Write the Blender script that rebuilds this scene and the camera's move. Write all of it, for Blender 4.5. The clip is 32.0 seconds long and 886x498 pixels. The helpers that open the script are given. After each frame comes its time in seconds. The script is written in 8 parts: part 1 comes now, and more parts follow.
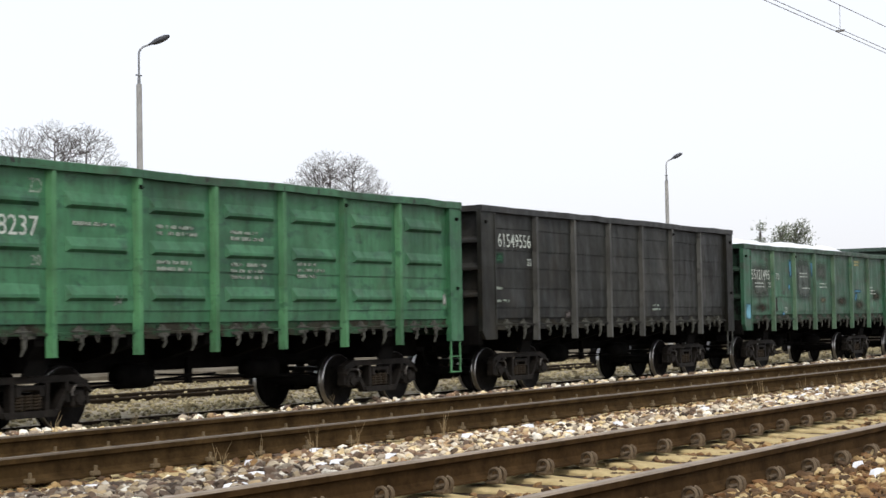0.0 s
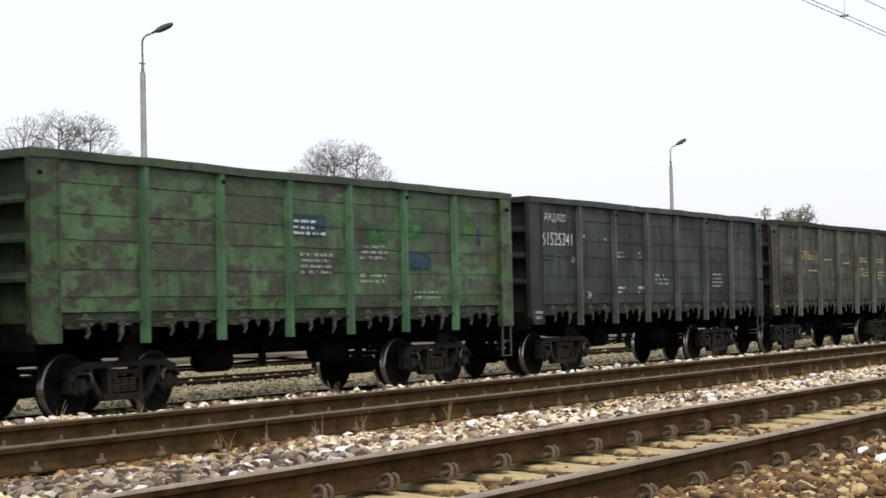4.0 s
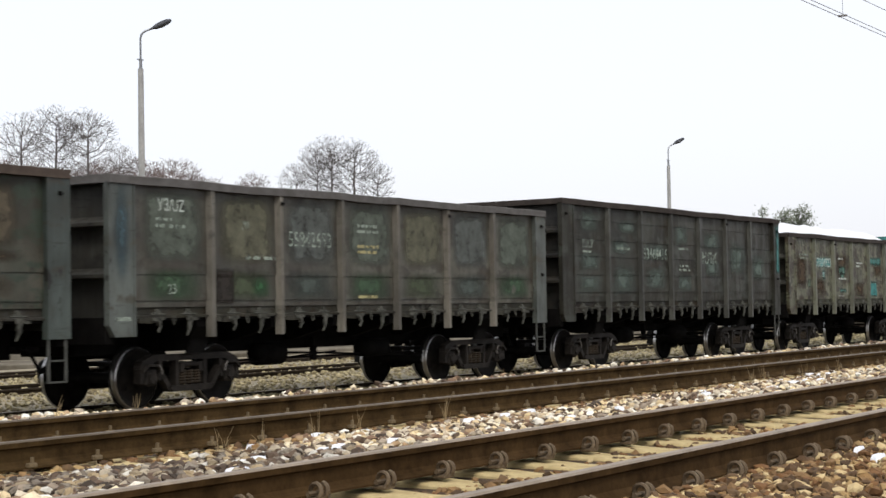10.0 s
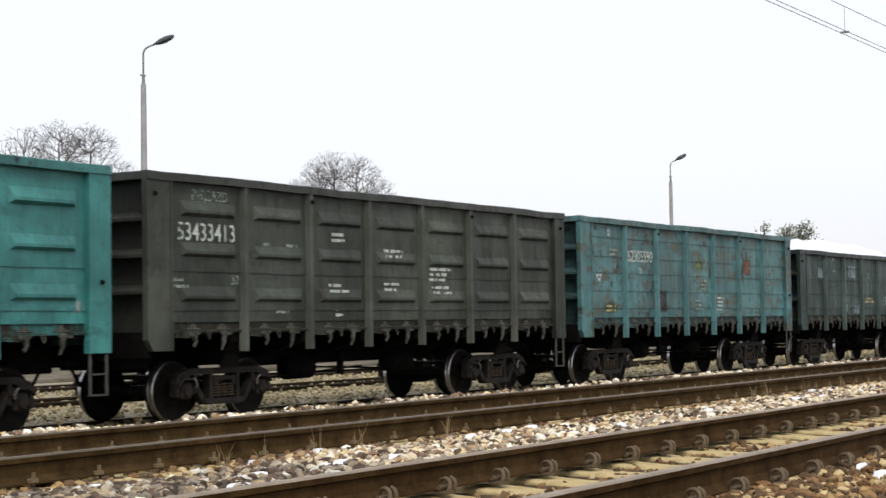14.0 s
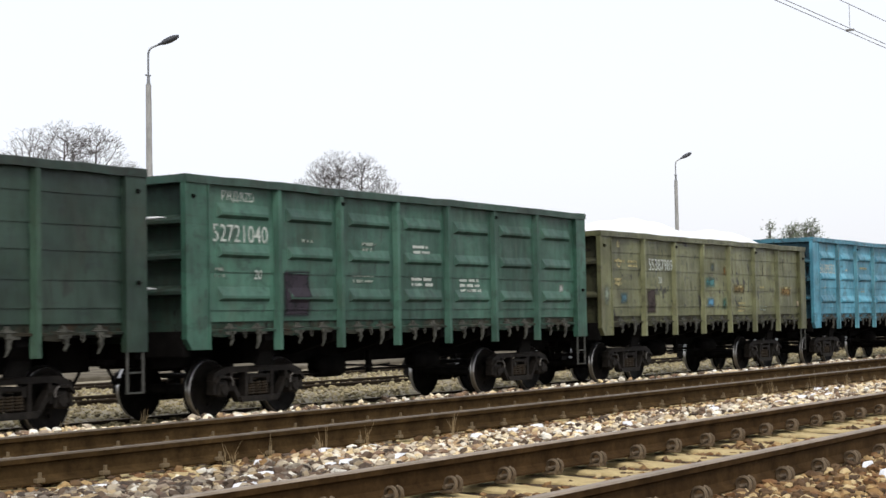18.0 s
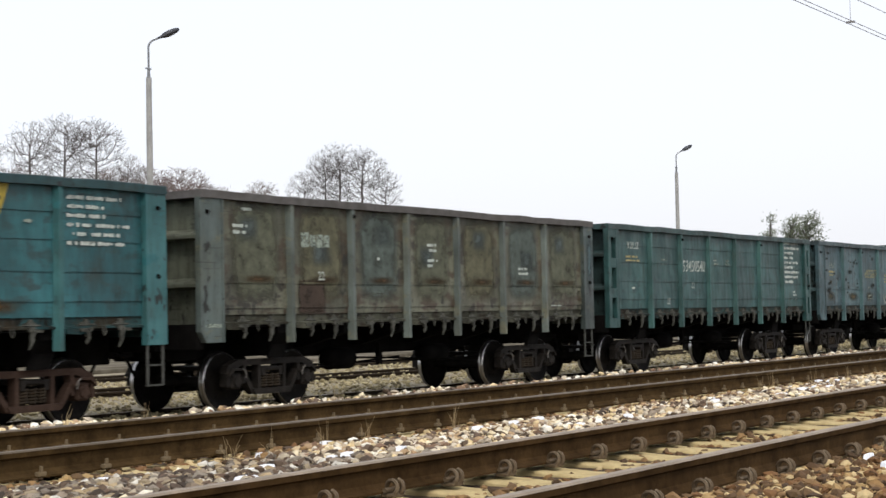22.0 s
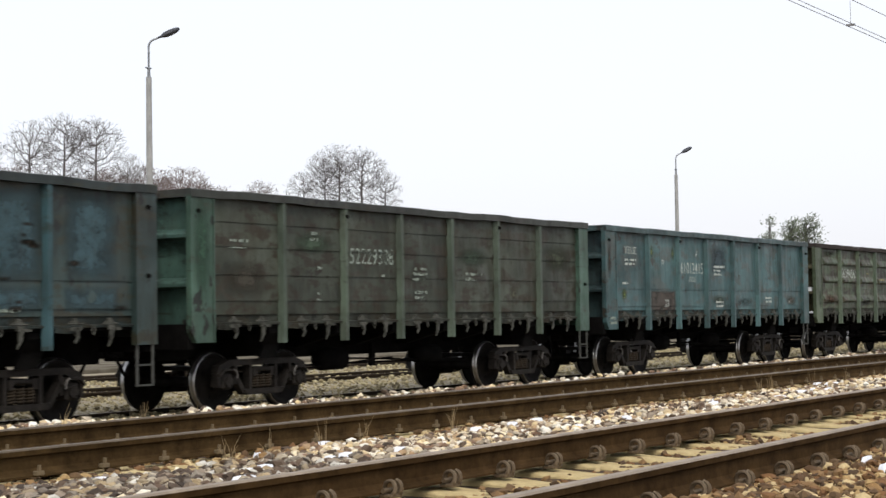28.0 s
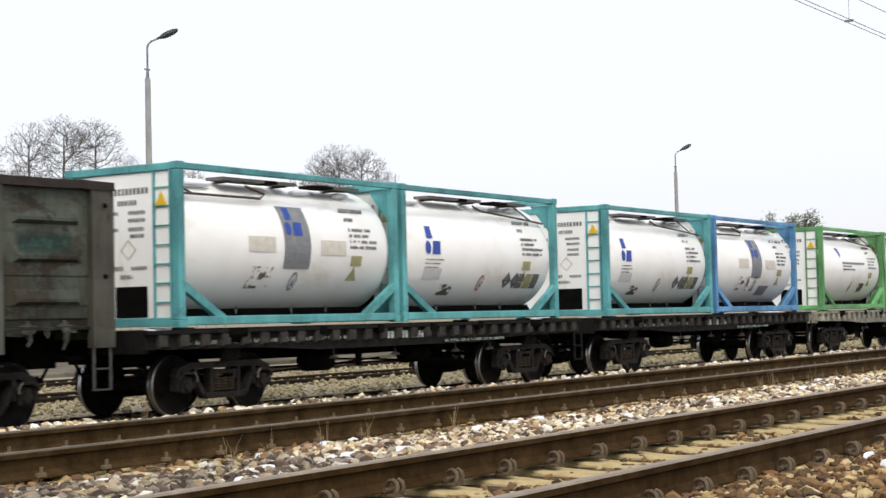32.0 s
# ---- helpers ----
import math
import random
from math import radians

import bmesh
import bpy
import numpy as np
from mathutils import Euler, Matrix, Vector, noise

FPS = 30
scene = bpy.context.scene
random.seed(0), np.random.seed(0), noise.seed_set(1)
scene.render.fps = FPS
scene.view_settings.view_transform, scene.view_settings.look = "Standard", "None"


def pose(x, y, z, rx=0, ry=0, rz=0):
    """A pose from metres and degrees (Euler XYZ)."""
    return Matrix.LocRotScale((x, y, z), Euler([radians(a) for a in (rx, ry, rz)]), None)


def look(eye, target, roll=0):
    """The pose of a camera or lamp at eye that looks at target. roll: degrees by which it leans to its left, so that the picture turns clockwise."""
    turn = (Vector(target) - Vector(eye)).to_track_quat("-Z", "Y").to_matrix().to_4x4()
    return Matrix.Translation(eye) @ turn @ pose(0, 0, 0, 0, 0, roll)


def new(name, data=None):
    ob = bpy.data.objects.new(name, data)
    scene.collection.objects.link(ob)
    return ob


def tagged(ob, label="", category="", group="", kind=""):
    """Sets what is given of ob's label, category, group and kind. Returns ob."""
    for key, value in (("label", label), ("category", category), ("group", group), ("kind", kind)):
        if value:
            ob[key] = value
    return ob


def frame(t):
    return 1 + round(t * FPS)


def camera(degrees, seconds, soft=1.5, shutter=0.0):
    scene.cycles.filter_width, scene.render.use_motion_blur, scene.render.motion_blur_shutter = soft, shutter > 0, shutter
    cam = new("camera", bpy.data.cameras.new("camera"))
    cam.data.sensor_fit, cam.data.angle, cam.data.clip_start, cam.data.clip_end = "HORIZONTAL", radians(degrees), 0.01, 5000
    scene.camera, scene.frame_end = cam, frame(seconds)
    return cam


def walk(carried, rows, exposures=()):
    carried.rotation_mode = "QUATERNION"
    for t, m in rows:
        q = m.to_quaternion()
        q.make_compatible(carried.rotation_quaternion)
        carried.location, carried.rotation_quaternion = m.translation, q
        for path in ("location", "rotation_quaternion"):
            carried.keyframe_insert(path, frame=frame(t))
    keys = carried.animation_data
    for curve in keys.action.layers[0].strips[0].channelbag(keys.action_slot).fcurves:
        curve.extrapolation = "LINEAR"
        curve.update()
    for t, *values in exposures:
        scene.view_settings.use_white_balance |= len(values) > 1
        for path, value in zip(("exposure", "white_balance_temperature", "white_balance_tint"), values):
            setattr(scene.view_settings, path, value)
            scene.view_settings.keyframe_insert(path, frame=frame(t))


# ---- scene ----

# x runs along the tracks, y away from the camera, z up; z = 0 is the rail head of the train's track
EYE = (0.0, 0.0, 1.462)
cam = camera(30.64, 32.0, soft=1.5, shutter=0.12)


def aim(yaw, pitch, roll):
    y, p = radians(yaw), radians(pitch)
    way = Vector((-math.sin(y) * math.cos(p), math.cos(y) * math.cos(p), math.sin(p)))
    return look(EYE, Vector(EYE) + way, roll)


walk(cam, [(t, aim(y, p, r)) for t, y, p, r in [
    (0.0, -57.803, 2.651, -1.052), (0.5, -57.752, 2.615, -1.233), (1.0, -57.742, 2.448, -1.274), (1.5, -57.710, 2.356, -1.318),
    (2.0, -57.648, 2.363, -1.289), (2.5, -57.608, 2.393, -1.270), (4.5, -57.642, 2.161, -1.278), (5.0, -57.603, 2.244, -1.183),
    (5.5, -57.573, 2.299, -1.180), (6.0, -57.611, 2.440, -1.207), (6.5, -57.681, 2.546, -1.258), (7.0, -57.713, 2.495, -1.109),
    (7.5, -57.727, 2.387, -1.175), (8.0, -57.712, 2.348, -1.060), (8.5, -57.713, 2.369, -1.073), (9.0, -57.757, 2.248, -1.073),
    (9.5, -57.759, 2.261, -0.990), (10.0, -57.732, 2.116, -0.994), (10.5, -57.707, 2.117, -1.017), (11.0, -57.694, 2.058, -0.928),
    (11.5, -57.687, 2.006, -0.912), (12.0, -57.692, 2.249, -0.945), (12.5, -57.694, 2.453, -0.898), (13.0, -57.673, 2.537, -0.971),
    (13.5, -57.663, 2.583, -1.007), (14.0, -57.666, 2.675, -0.917), (14.5, -57.627, 2.699, -0.890), (16.5, -57.575, 2.489, -1.132),
    (17.0, -57.518, 2.510, -1.124), (17.5, -57.474, 2.513, -1.141), (18.0, -57.477, 2.648, -1.065), (18.5, -57.500, 2.729, -1.084),
    (19.0, -57.585, 2.776, -0.980), (19.5, -57.588, 2.594, -1.013), (20.0, -57.561, 2.376, -0.823), (20.5, -57.517, 2.256, -0.898),
    (21.0, -57.495, 2.222, -0.962), (21.5, -57.437, 2.262, -1.036), (22.0, -57.448, 2.395, -1.161), (22.5, -57.412, 2.455, -1.131),
    (23.0, -57.400, 2.471, -1.034), (23.5, -57.402, 2.547, -1.154), (24.0, -57.362, 2.755, -1.136), (24.5, -57.370, 2.848, -1.148),
    (25.0, -57.371, 2.814, -1.119), (25.5, -57.400, 2.659, -0.955), (27.5, -57.520, 2.448, -0.947), (28.0, -57.475, 2.426, -0.889),
    (28.5, -57.442, 2.369, -0.916), (29.0, -57.431, 2.302, -1.064), (29.5, -57.411, 2.364, -1.100), (30.0, -57.424, 2.387, -1.137),
    (30.5, -57.420, 2.333, -1.158), (31.0, -57.440, 2.331, -1.140), (31.5, -57.454, 2.351, -1.216), (32.0, -57.468, 2.392, -1.331),
]])

# ---- light ----
world = bpy.data.worlds.new("sky")
scene.world = world
world.use_nodes = True
wn, wl = world.node_tree.nodes, world.node_tree.links
wn.clear()
sky = wn.new("ShaderNodeTexSky")
sky.sky_type, sky.sun_disc = "NISHITA", False
sky.sun_elevation, sky.sun_rotation = radians(49.5), radians(223)
sky.air_density, sky.dust_density = 1.0, 5.0
dome = wn.new("ShaderNodeBackground")
dome.inputs[1].default_value = 0.05
cloud = wn.new("ShaderNodeBackground")
cloud.inputs[0].default_value, cloud.inputs[1].default_value = (0.93, 0.942, 0.995, 1), 0.93
both = wn.new("ShaderNodeAddShader")
wout = wn.new("ShaderNodeOutputWorld")
wl.new(sky.outputs[0], dome.inputs[0])
wl.new(dome.outputs[0], both.inputs[0])
wl.new(cloud.outputs[0], both.inputs[1])
wl.new(both.outputs[0], wout.inputs[0])

sun = new("sun", bpy.data.lights.new("sun", "SUN"))
sun.data.energy, sun.data.angle, sun.data.color = 1.6, radians(16), (1.0, 0.96, 0.90)
sun.matrix_basis = look((-14, -15, 24), (0, 0, 0))
scene.view_settings.exposure = 0.0


# ---- materials ----
def material(name, base, rough=0.8, metal=0.0, gloss=0.12):
    m = bpy.data.materials.new(name)
    m.use_nodes = True
    b = m.node_tree.nodes["Principled BSDF"]
    b.inputs["Base Color"].default_value = (*base, 1)
    b.inputs["Roughness"].default_value, b.inputs["Metallic"].default_value = rough, metal
    b.inputs["Specular IOR Level"].default_value = gloss
    return m


def add(m, kind, **values):
    n = m.node_tree.nodes.new("ShaderNode" + kind)
    for k, v in values.items():
        n.inputs[k].default_value = v
    return n


def join(m, a, b):
    m.node_tree.links.new(a, b)


def place(m, scale, shift=(0, 0, 0), space="Object"):
    c, mp = add(m, "TexCoord"), add(m, "Mapping")
    mp.inputs["Scale"].default_value, mp.inputs["Location"].default_value = scale, shift
    join(m, c.outputs[space], mp.inputs[0])
    return mp.outputs[0]


def noise_of(m, vec, scale, detail=4.0, rough=0.6):
    n = add(m, "TexNoise", Scale=scale, Detail=detail, Roughness=rough)
    join(m, vec, n.inputs["Vector"])
    return n.outputs["Fac"]


def ramp(m, fac, lo, hi, a=0.0, b=1.0):
    r = add(m, "MapRange")
    for i, v in enumerate((lo, hi, a, b)):
        r.inputs[i + 1].default_value = v
    join(m, fac, r.inputs[0])
    return r.outputs[0]


def mix(m, fac, a, b, blend="MIX"):
    n = m.node_tree.nodes.new("ShaderNodeMix")
    n.data_type, n.blend_type = "RGBA", blend
    for sock, v in ((n.inputs[0], fac), (n.inputs[6], a), (n.inputs[7], b)):
        if isinstance(v, (int, float)):
            sock.default_value = v
        elif isinstance(v, tuple):
            sock.default_value = (*v, 1)
        else:
            join(m, v, sock)
    return n.outputs[2]


def finish(m, colour, height=None, strength=0.3, dist=0.01, rough=None):
    b = m.node_tree.nodes["Principled BSDF"]
    join(m, colour, b.inputs["Base Color"])
    if height is not None:
        bump = add(m, "Bump", Strength=strength, Distance=dist)
        join(m, height, bump.inputs["Height"])
        join(m, bump.outputs[0], b.inputs["Normal"])
    if rough is not None:
        join(m, rough, b.inputs["Roughness"])
    return m


def paint(name, base, second, patch=0.3, rust=0.3, seed=0, grime=0.45, rough=0.42, flake=0.0, gloss=0.38, knocked=1.0):
    """Weathered wagon paint: fading, flaked coats, vertical streaks, rust spots and dust."""
    m = material(name, base, rough, 0.0, gloss)
    sh = (seed * 7.3, seed * 3.1, seed * 5.7)
    v = place(m, (1, 1, 1), sh)
    tall = place(m, (1.6, 1.6, 0.20), sh)
    big, fine = noise_of(m, v, 0.7, 3), noise_of(m, v, 14, 7, 0.75)
    mid = noise_of(m, place(m, (0.75, 0.75, 1.5), sh), 2.4, 9, 0.66)
    streak, thin = noise_of(m, tall, 3.4, 6, 0.68), noise_of(m, tall, 16, 4, 0.6)
    pale = tuple(min(1, c * 1.45 + 0.012) for c in base)
    dark = tuple(c * 0.55 for c in base)
    c = mix(m, ramp(m, big, 0.38, 0.62), dark, pale)
    c = mix(m, 0.25, c, base)
    e = 0.60 - 0.22 * patch
    c = mix(m, ramp(m, mid, e, e + 0.08), c, second)
    soft = noise_of(m, place(m, (1, 1, 0.7), tuple(x + 31 for x in sh)), 1.5, 5, 0.6)
    c = mix(m, ramp(m, soft, 0.50, 0.72, 0, 0.25 + 0.75 * patch), c, second)
    c = mix(m, ramp(m, soft, 0.30, 0.46, 0.30 + 0.6 * rust, 0), c, (0.037, 0.028, 0.016))
    if flake:
        chip = mix_height(m, noise_of(m, place(m, (0.85, 0.85, 1.1), tuple(x + 57 for x in sh)), 5.0, 12, 0.74), noise_of(m, place(m, (1, 1, 1.6), tuple(x + 12 for x in sh)), 1.3, 4, 0.55))
        e = 0.60 - 0.17 * flake
        c = mix(m, ramp(m, chip, e, e + 0.012, 0, 0.93), c, (0.021, 0.017, 0.011))
        c = mix(m, ramp(m, chip, e + 0.015, e + 0.09, 0, 0.8), c, (0.038, 0.028, 0.016))
    c = mix(m, ramp(m, streak, 0.45, 0.78, 0, grime), c, (0.022, 0.019, 0.016))
    c = mix(m, ramp(m, thin, 0.54, 0.74, 0, 0.30), c, pale)
    e = 0.66 - 0.17 * rust
    c = mix(m, ramp(m, mix_height(m, mid, fine), e, e + 0.06, 0, 0.95), c, (0.032, 0.023, 0.012))
    c = mix(m, ramp(m, fine, 0.57, 0.65, 0, 0.35 + 0.5 * rust), c, (0.018, 0.014, 0.010))
    c = mix(m, ramp(m, thin, 0.43, 0.30, 0, 0.30 + 0.4 * rust), c, (0.020, 0.016, 0.012))
    # knocks and runs in clusters, scrapes along the sheets and slanting scratches
    where = noise_of(m, place(m, (1, 1, 1), tuple(x + 63 for x in sh)), 0.8, 2, 0.5)
    knock = noise_of(m, place(m, (1.5, 1.5, 0.8), tuple(x + 77 for x in sh)), 4.2, 3, 0.55)
    both = add(m, "Math")
    both.operation = "MULTIPLY_ADD"
    both.inputs[1].default_value = 0.55
    join(m, where, both.inputs[0])
    join(m, knock, both.inputs[2])
    c = mix(m, ramp(m, both.outputs[0], 0.935, 0.965, 0, 0.92 * knocked), c, (0.010, 0.010, 0.008))
    scrape = noise_of(m, place(m, (0.5, 0.5, 6.5), tuple(x + 91 for x in sh)), 3.0, 5, 0.6)
    c = mix(m, ramp(m, scrape, 0.63, 0.68, 0, 0.6 * knocked), c, (0.018, 0.017, 0.013))
    slant = add(m, "Mapping")
    slant.inputs["Rotation"].default_value, slant.inputs["Scale"].default_value = (0, 0.5, 0), (9, 1, 1.4)
    join(m, v, slant.inputs[0])
    c = mix(m, ramp(m, noise_of(m, slant.outputs[0], 1.6, 3, 0.5), 0.68, 0.71, 0, 0.7 * knocked), c, (0.016, 0.014, 0.012))
    own = add(m, "ObjectInfo")
    c = mix(m, 1.0, c, mix(m, own.outputs["Random"], (0.84, 0.85, 0.86), (1.13, 1.12, 1.10)), "MULTIPLY")
    finish(m, c, mix_height(m, fine, mid), 0.35, 0.012, ramp(m, streak, 0.3, 0.7, rough - 0.12, rough + 0.25))
    dent = add(m, "Bump", Strength=0.55, Distance=0.10)
    join(m, noise_of(m, v, 1.3, 2, 0.5), dent.inputs["Height"])
    join(m, dent.outputs[0], m.node_tree.nodes["Bump"].inputs["Normal"])
    return m


def mix_height(m, a, b):
    n = add(m, "Math")
    n.operation = "ADD"
    half = add(m, "Math")
    half.operation, half.inputs[1].default_value = "MULTIPLY", 0.5
    join(m, a, n.inputs[0])
    join(m, b, n.inputs[1])
    join(m, n.outputs[0], half.inputs[0])
    return half.outputs[0]


def grainy(name, a, b, scale=4.0, rough=0.85, metal=0.0, bump=0.3, dist=0.01, space="Object", spread=(0.35, 0.65)):
    m = material(name, a, rough, metal)
    v = place(m, (1, 1, 1), space=space)
    n1, n2 = noise_of(m, v, scale, 5), noise_of(m, v, scale * 7, 4)
    c = mix(m, ramp(m, n1, *spread), a, b)
    c = mix(m, ramp(m, n2, 0.4, 0.7, 0, 0.35), c, tuple(x * 0.45 for x in a))
    return finish(m, c, mix_height(m, n1, n2), bump, dist)


def worn(name, a, scale=9.0, bare=0.40, soft=0.05):
    """A thin coat of paint, worn so that what lies under it shows."""
    m = material(name, a, 0.75)
    v = place(m, (1, 1, 1))
    n1, n2 = noise_of(m, v, scale, 7, 0.7), noise_of(m, v, scale * 0.3, 4)
    tall = noise_of(m, place(m, (1.6, 1.6, 0.2)), 3.4, 6, 0.68)
    c = mix(m, ramp(m, n1, 0.35, 0.7), tuple(x * 0.6 for x in a), a)
    c = mix(m, ramp(m, tall, 0.45, 0.78, 0, 0.35), c, (0.022, 0.019, 0.016))
    finish(m, c, n1, 0.15, 0.004)
    join(m, ramp(m, mix_height(m, n1, n2), bare, bare + soft), m.node_tree.nodes["Principled BSDF"].inputs["Alpha"])
    return m


def coat(name, a):
    """A repainted patch: a coat that thins out raggedly towards its rim."""
    m = material(name, a, 0.65)
    v = place(m, (1, 1, 1))
    n1, n2 = noise_of(m, v, 3.5, 8, 0.7), noise_of(m, v, 16, 5, 0.7)
    tall = noise_of(m, place(m, (1.6, 1.6, 0.2)), 3.4, 6, 0.68)
    c = mix(m, ramp(m, n1, 0.38, 0.62), tuple(x * 0.62 for x in a), tuple(min(1, x * 1.2) for x in a))
    c = mix(m, ramp(m, tall, 0.45, 0.78, 0, 0.45), c, (0.022, 0.019, 0.016))
    c = mix(m, ramp(m, n2, 0.52, 0.72, 0, 0.45), c, (0.030, 0.022, 0.017))
    finish(m, c, n2, 0.25, 0.006)
    rim = add(m, "Attribute")
    rim.attribute_name = "coat"
    both = add(m, "Math")
    both.operation = "MULTIPLY"
    join(m, rim.outputs["Fac"], both.inputs[0])
    join(m, ramp(m, mix_height(m, n1, n2), 0.32, 0.66, 0.45, 1.5), both.inputs[1])
    join(m, ramp(m, both.outputs[0], 0.0, 0.95), m.node_tree.nodes["Principled BSDF"].inputs["Alpha"])
    return m


def island_stone(name, colours, rough=0.85):
    """Stones: one tone a stone, with a little grain."""
    m = material(name, colours[0], rough)
    g = add(m, "NewGeometry")
    r = m.node_tree.nodes.new("ShaderNodeValToRGB")
    r.color_ramp.interpolation = "CONSTANT"
    for i in range(len(colours) - 2):
        r.color_ramp.elements.new(0.5)
    for i, (e, c) in enumerate(zip(r.color_ramp.elements, colours)):
        e.position, e.color = i / len(colours), (*c, 1)
    join(m, g.outputs["Random Per Island"], r.inputs[0])
    v = place(m, (1, 1, 1))
    n1, n2 = noise_of(m, v, 30, 4), noise_of(m, v, 3, 3)
    c = mix(m, ramp(m, n1, 0.44, 0.75, 0, 0.35), r.outputs[0], (0.08, 0.058, 0.042))
    c = mix(m, ramp(m, n2, 0.50, 0.72, 0, 0.4), c, (0.10, 0.068, 0.045))
    return finish(m, c, n1, 0.4, 0.006)


BALLAST = island_stone("ballast", [(0.76, 0.66, 0.46), (0.095, 0.068, 0.046), (0.54, 0.43, 0.26), (0.82, 0.79, 0.69), (0.19, 0.122, 0.080), (0.66, 0.52, 0.29), (0.42, 0.36, 0.27), (0.062, 0.048, 0.037), (0.50, 0.41, 0.29), (0.80, 0.72, 0.55), (0.17, 0.120, 0.080), (0.29, 0.24, 0.180), (0.72, 0.58, 0.35), (0.26, 0.175, 0.115), (0.58, 0.51, 0.39), (0.76, 0.71, 0.58), (0.125, 0.090, 0.066), (0.40, 0.28, 0.160)])
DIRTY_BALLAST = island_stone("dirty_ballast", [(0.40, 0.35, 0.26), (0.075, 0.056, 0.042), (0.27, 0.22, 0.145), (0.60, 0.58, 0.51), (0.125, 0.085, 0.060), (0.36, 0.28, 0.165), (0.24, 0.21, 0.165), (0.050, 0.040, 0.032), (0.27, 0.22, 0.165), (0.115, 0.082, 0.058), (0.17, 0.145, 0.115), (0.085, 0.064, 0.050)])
RUSTY_STONE = island_stone("rusty_ballast", [(0.169, 0.090, 0.040), (0.259, 0.158, 0.069), (0.097, 0.058, 0.030), (0.207, 0.126, 0.059), (0.518, 0.404, 0.217), (0.130, 0.083, 0.044), (0.066, 0.042, 0.024), (0.350, 0.240, 0.109)])
GRAVEL = island_stone("fine_gravel", [(0.345, 0.294, 0.164), (0.239, 0.201, 0.111), (0.425, 0.373, 0.224), (0.279, 0.244, 0.145), (0.146, 0.122, 0.073)])
SOIL = grainy("track_soil", (0.055, 0.038, 0.024), (0.10, 0.07, 0.045), 2.2, 0.95, 0, 0.6, 0.03)
YARD = grainy("yard_gravel", (0.20, 0.172, 0.118), (0.33, 0.295, 0.215), 1.6, 0.95, 0, 0.6, 0.03)
SNOW = grainy("old_snow", (0.82, 0.84, 0.87), (0.74, 0.77, 0.82), 6, 0.6, 0, 0.4, 0.01)
RAIL_RUST = grainy("rail_rust", (0.029, 0.0165, 0.0066), (0.066, 0.039, 0.0165), 5, 0.8, 0.0, 0.3, 0.004)
RAIL_DARK = grainy("siding_rail", (0.022, 0.0165, 0.011), (0.042, 0.031, 0.020), 5, 0.8)
RAIL_GOLD = grainy("rail_rust_bright", (0.030, 0.0182, 0.0075), (0.070, 0.044, 0.0185), 5, 0.8, 0.0, 0.3, 0.004)
RAIL_TOP = grainy("rail_head", (0.30, 0.245, 0.185), (0.20, 0.163, 0.120), 3, 0.5, 0.15, 0.1, 0.002)
RAIL_DULL = grainy("dull_rail_head", (0.15, 0.12, 0.085), (0.10, 0.078, 0.052), 3, 0.5, 0.4, 0.1, 0.002)
CLIP = grainy("rusty_clip", (0.10, 0.072, 0.045), (0.17, 0.130, 0.085), 18, 0.7, 0.2, 0.3, 0.003)
SLEEPER = grainy("concrete_sleeper", (0.52, 0.42, 0.22), (0.37, 0.285, 0.135), 5, 0.9, 0, 0.4, 0.006)
# running-gear steels set blacker than real, deepening the shade beneath the wagons
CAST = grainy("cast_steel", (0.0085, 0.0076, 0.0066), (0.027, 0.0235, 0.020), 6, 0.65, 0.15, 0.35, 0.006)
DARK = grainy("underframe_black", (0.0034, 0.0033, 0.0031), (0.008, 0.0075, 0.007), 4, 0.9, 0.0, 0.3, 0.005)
TREAD = grainy("wheel_tread", (0.55, 0.54, 0.52), (0.35, 0.34, 0.33), 8, 0.3, 1.0, 0.1, 0.002)
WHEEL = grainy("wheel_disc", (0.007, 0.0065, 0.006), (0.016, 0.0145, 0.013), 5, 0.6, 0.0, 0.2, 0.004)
LATCH = grainy("latch_steel", (0.040, 0.041, 0.034), (0.105, 0.106, 0.090), 9, 0.7, 0.1, 0.3, 0.004)
WHITE_INK = worn("stencil_white", (0.60, 0.66, 0.60), 14, 0.36, 0.08)
FADED_INK = worn("faded_stencil", (0.34, 0.40, 0.34), 22, 0.40, 0.12)
YELLOW_INK = worn("yellow_stencil", (0.48, 0.43, 0.22), 14, 0.40, 0.08)
POLE = grainy("spun_concrete", (0.385, 0.388, 0.378), (0.29, 0.292, 0.285), 3, 0.9, 0, 0.2, 0.004)
GALV = grainy("galvanised_steel", (0.28, 0.29, 0.30), (0.20, 0.21, 0.22), 8, 0.5, 0.7, 0.1, 0.002)
LAMP_GREY = grainy("lamp_housing", (0.05, 0.053, 0.06), (0.085, 0.09, 0.10), 5, 0.5, 0.3, 0.1, 0.002)
GLASS = material("lamp_glass", (0.10, 0.105, 0.11), 0.15, 0.0, 0.5)
WIRE = material("copper_wire", (0.26, 0.255, 0.25), 0.6, 0.3)
BARK = grainy("bark", (0.098, 0.090, 0.088), (0.150, 0.136, 0.130), 3, 0.95, 0, 0.3, 0.02)
NEEDLE = grainy("pine_needles", (0.105, 0.125, 0.080), (0.165, 0.185, 0.130), 3, 0.8, 0, 0.2, 0.02)
DRY = grainy("dry_grass", (0.30, 0.23, 0.13), (0.20, 0.15, 0.085), 9, 0.9, 0, 0.1, 0.002)

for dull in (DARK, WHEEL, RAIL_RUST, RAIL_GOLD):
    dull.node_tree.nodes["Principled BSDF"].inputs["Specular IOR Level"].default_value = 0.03


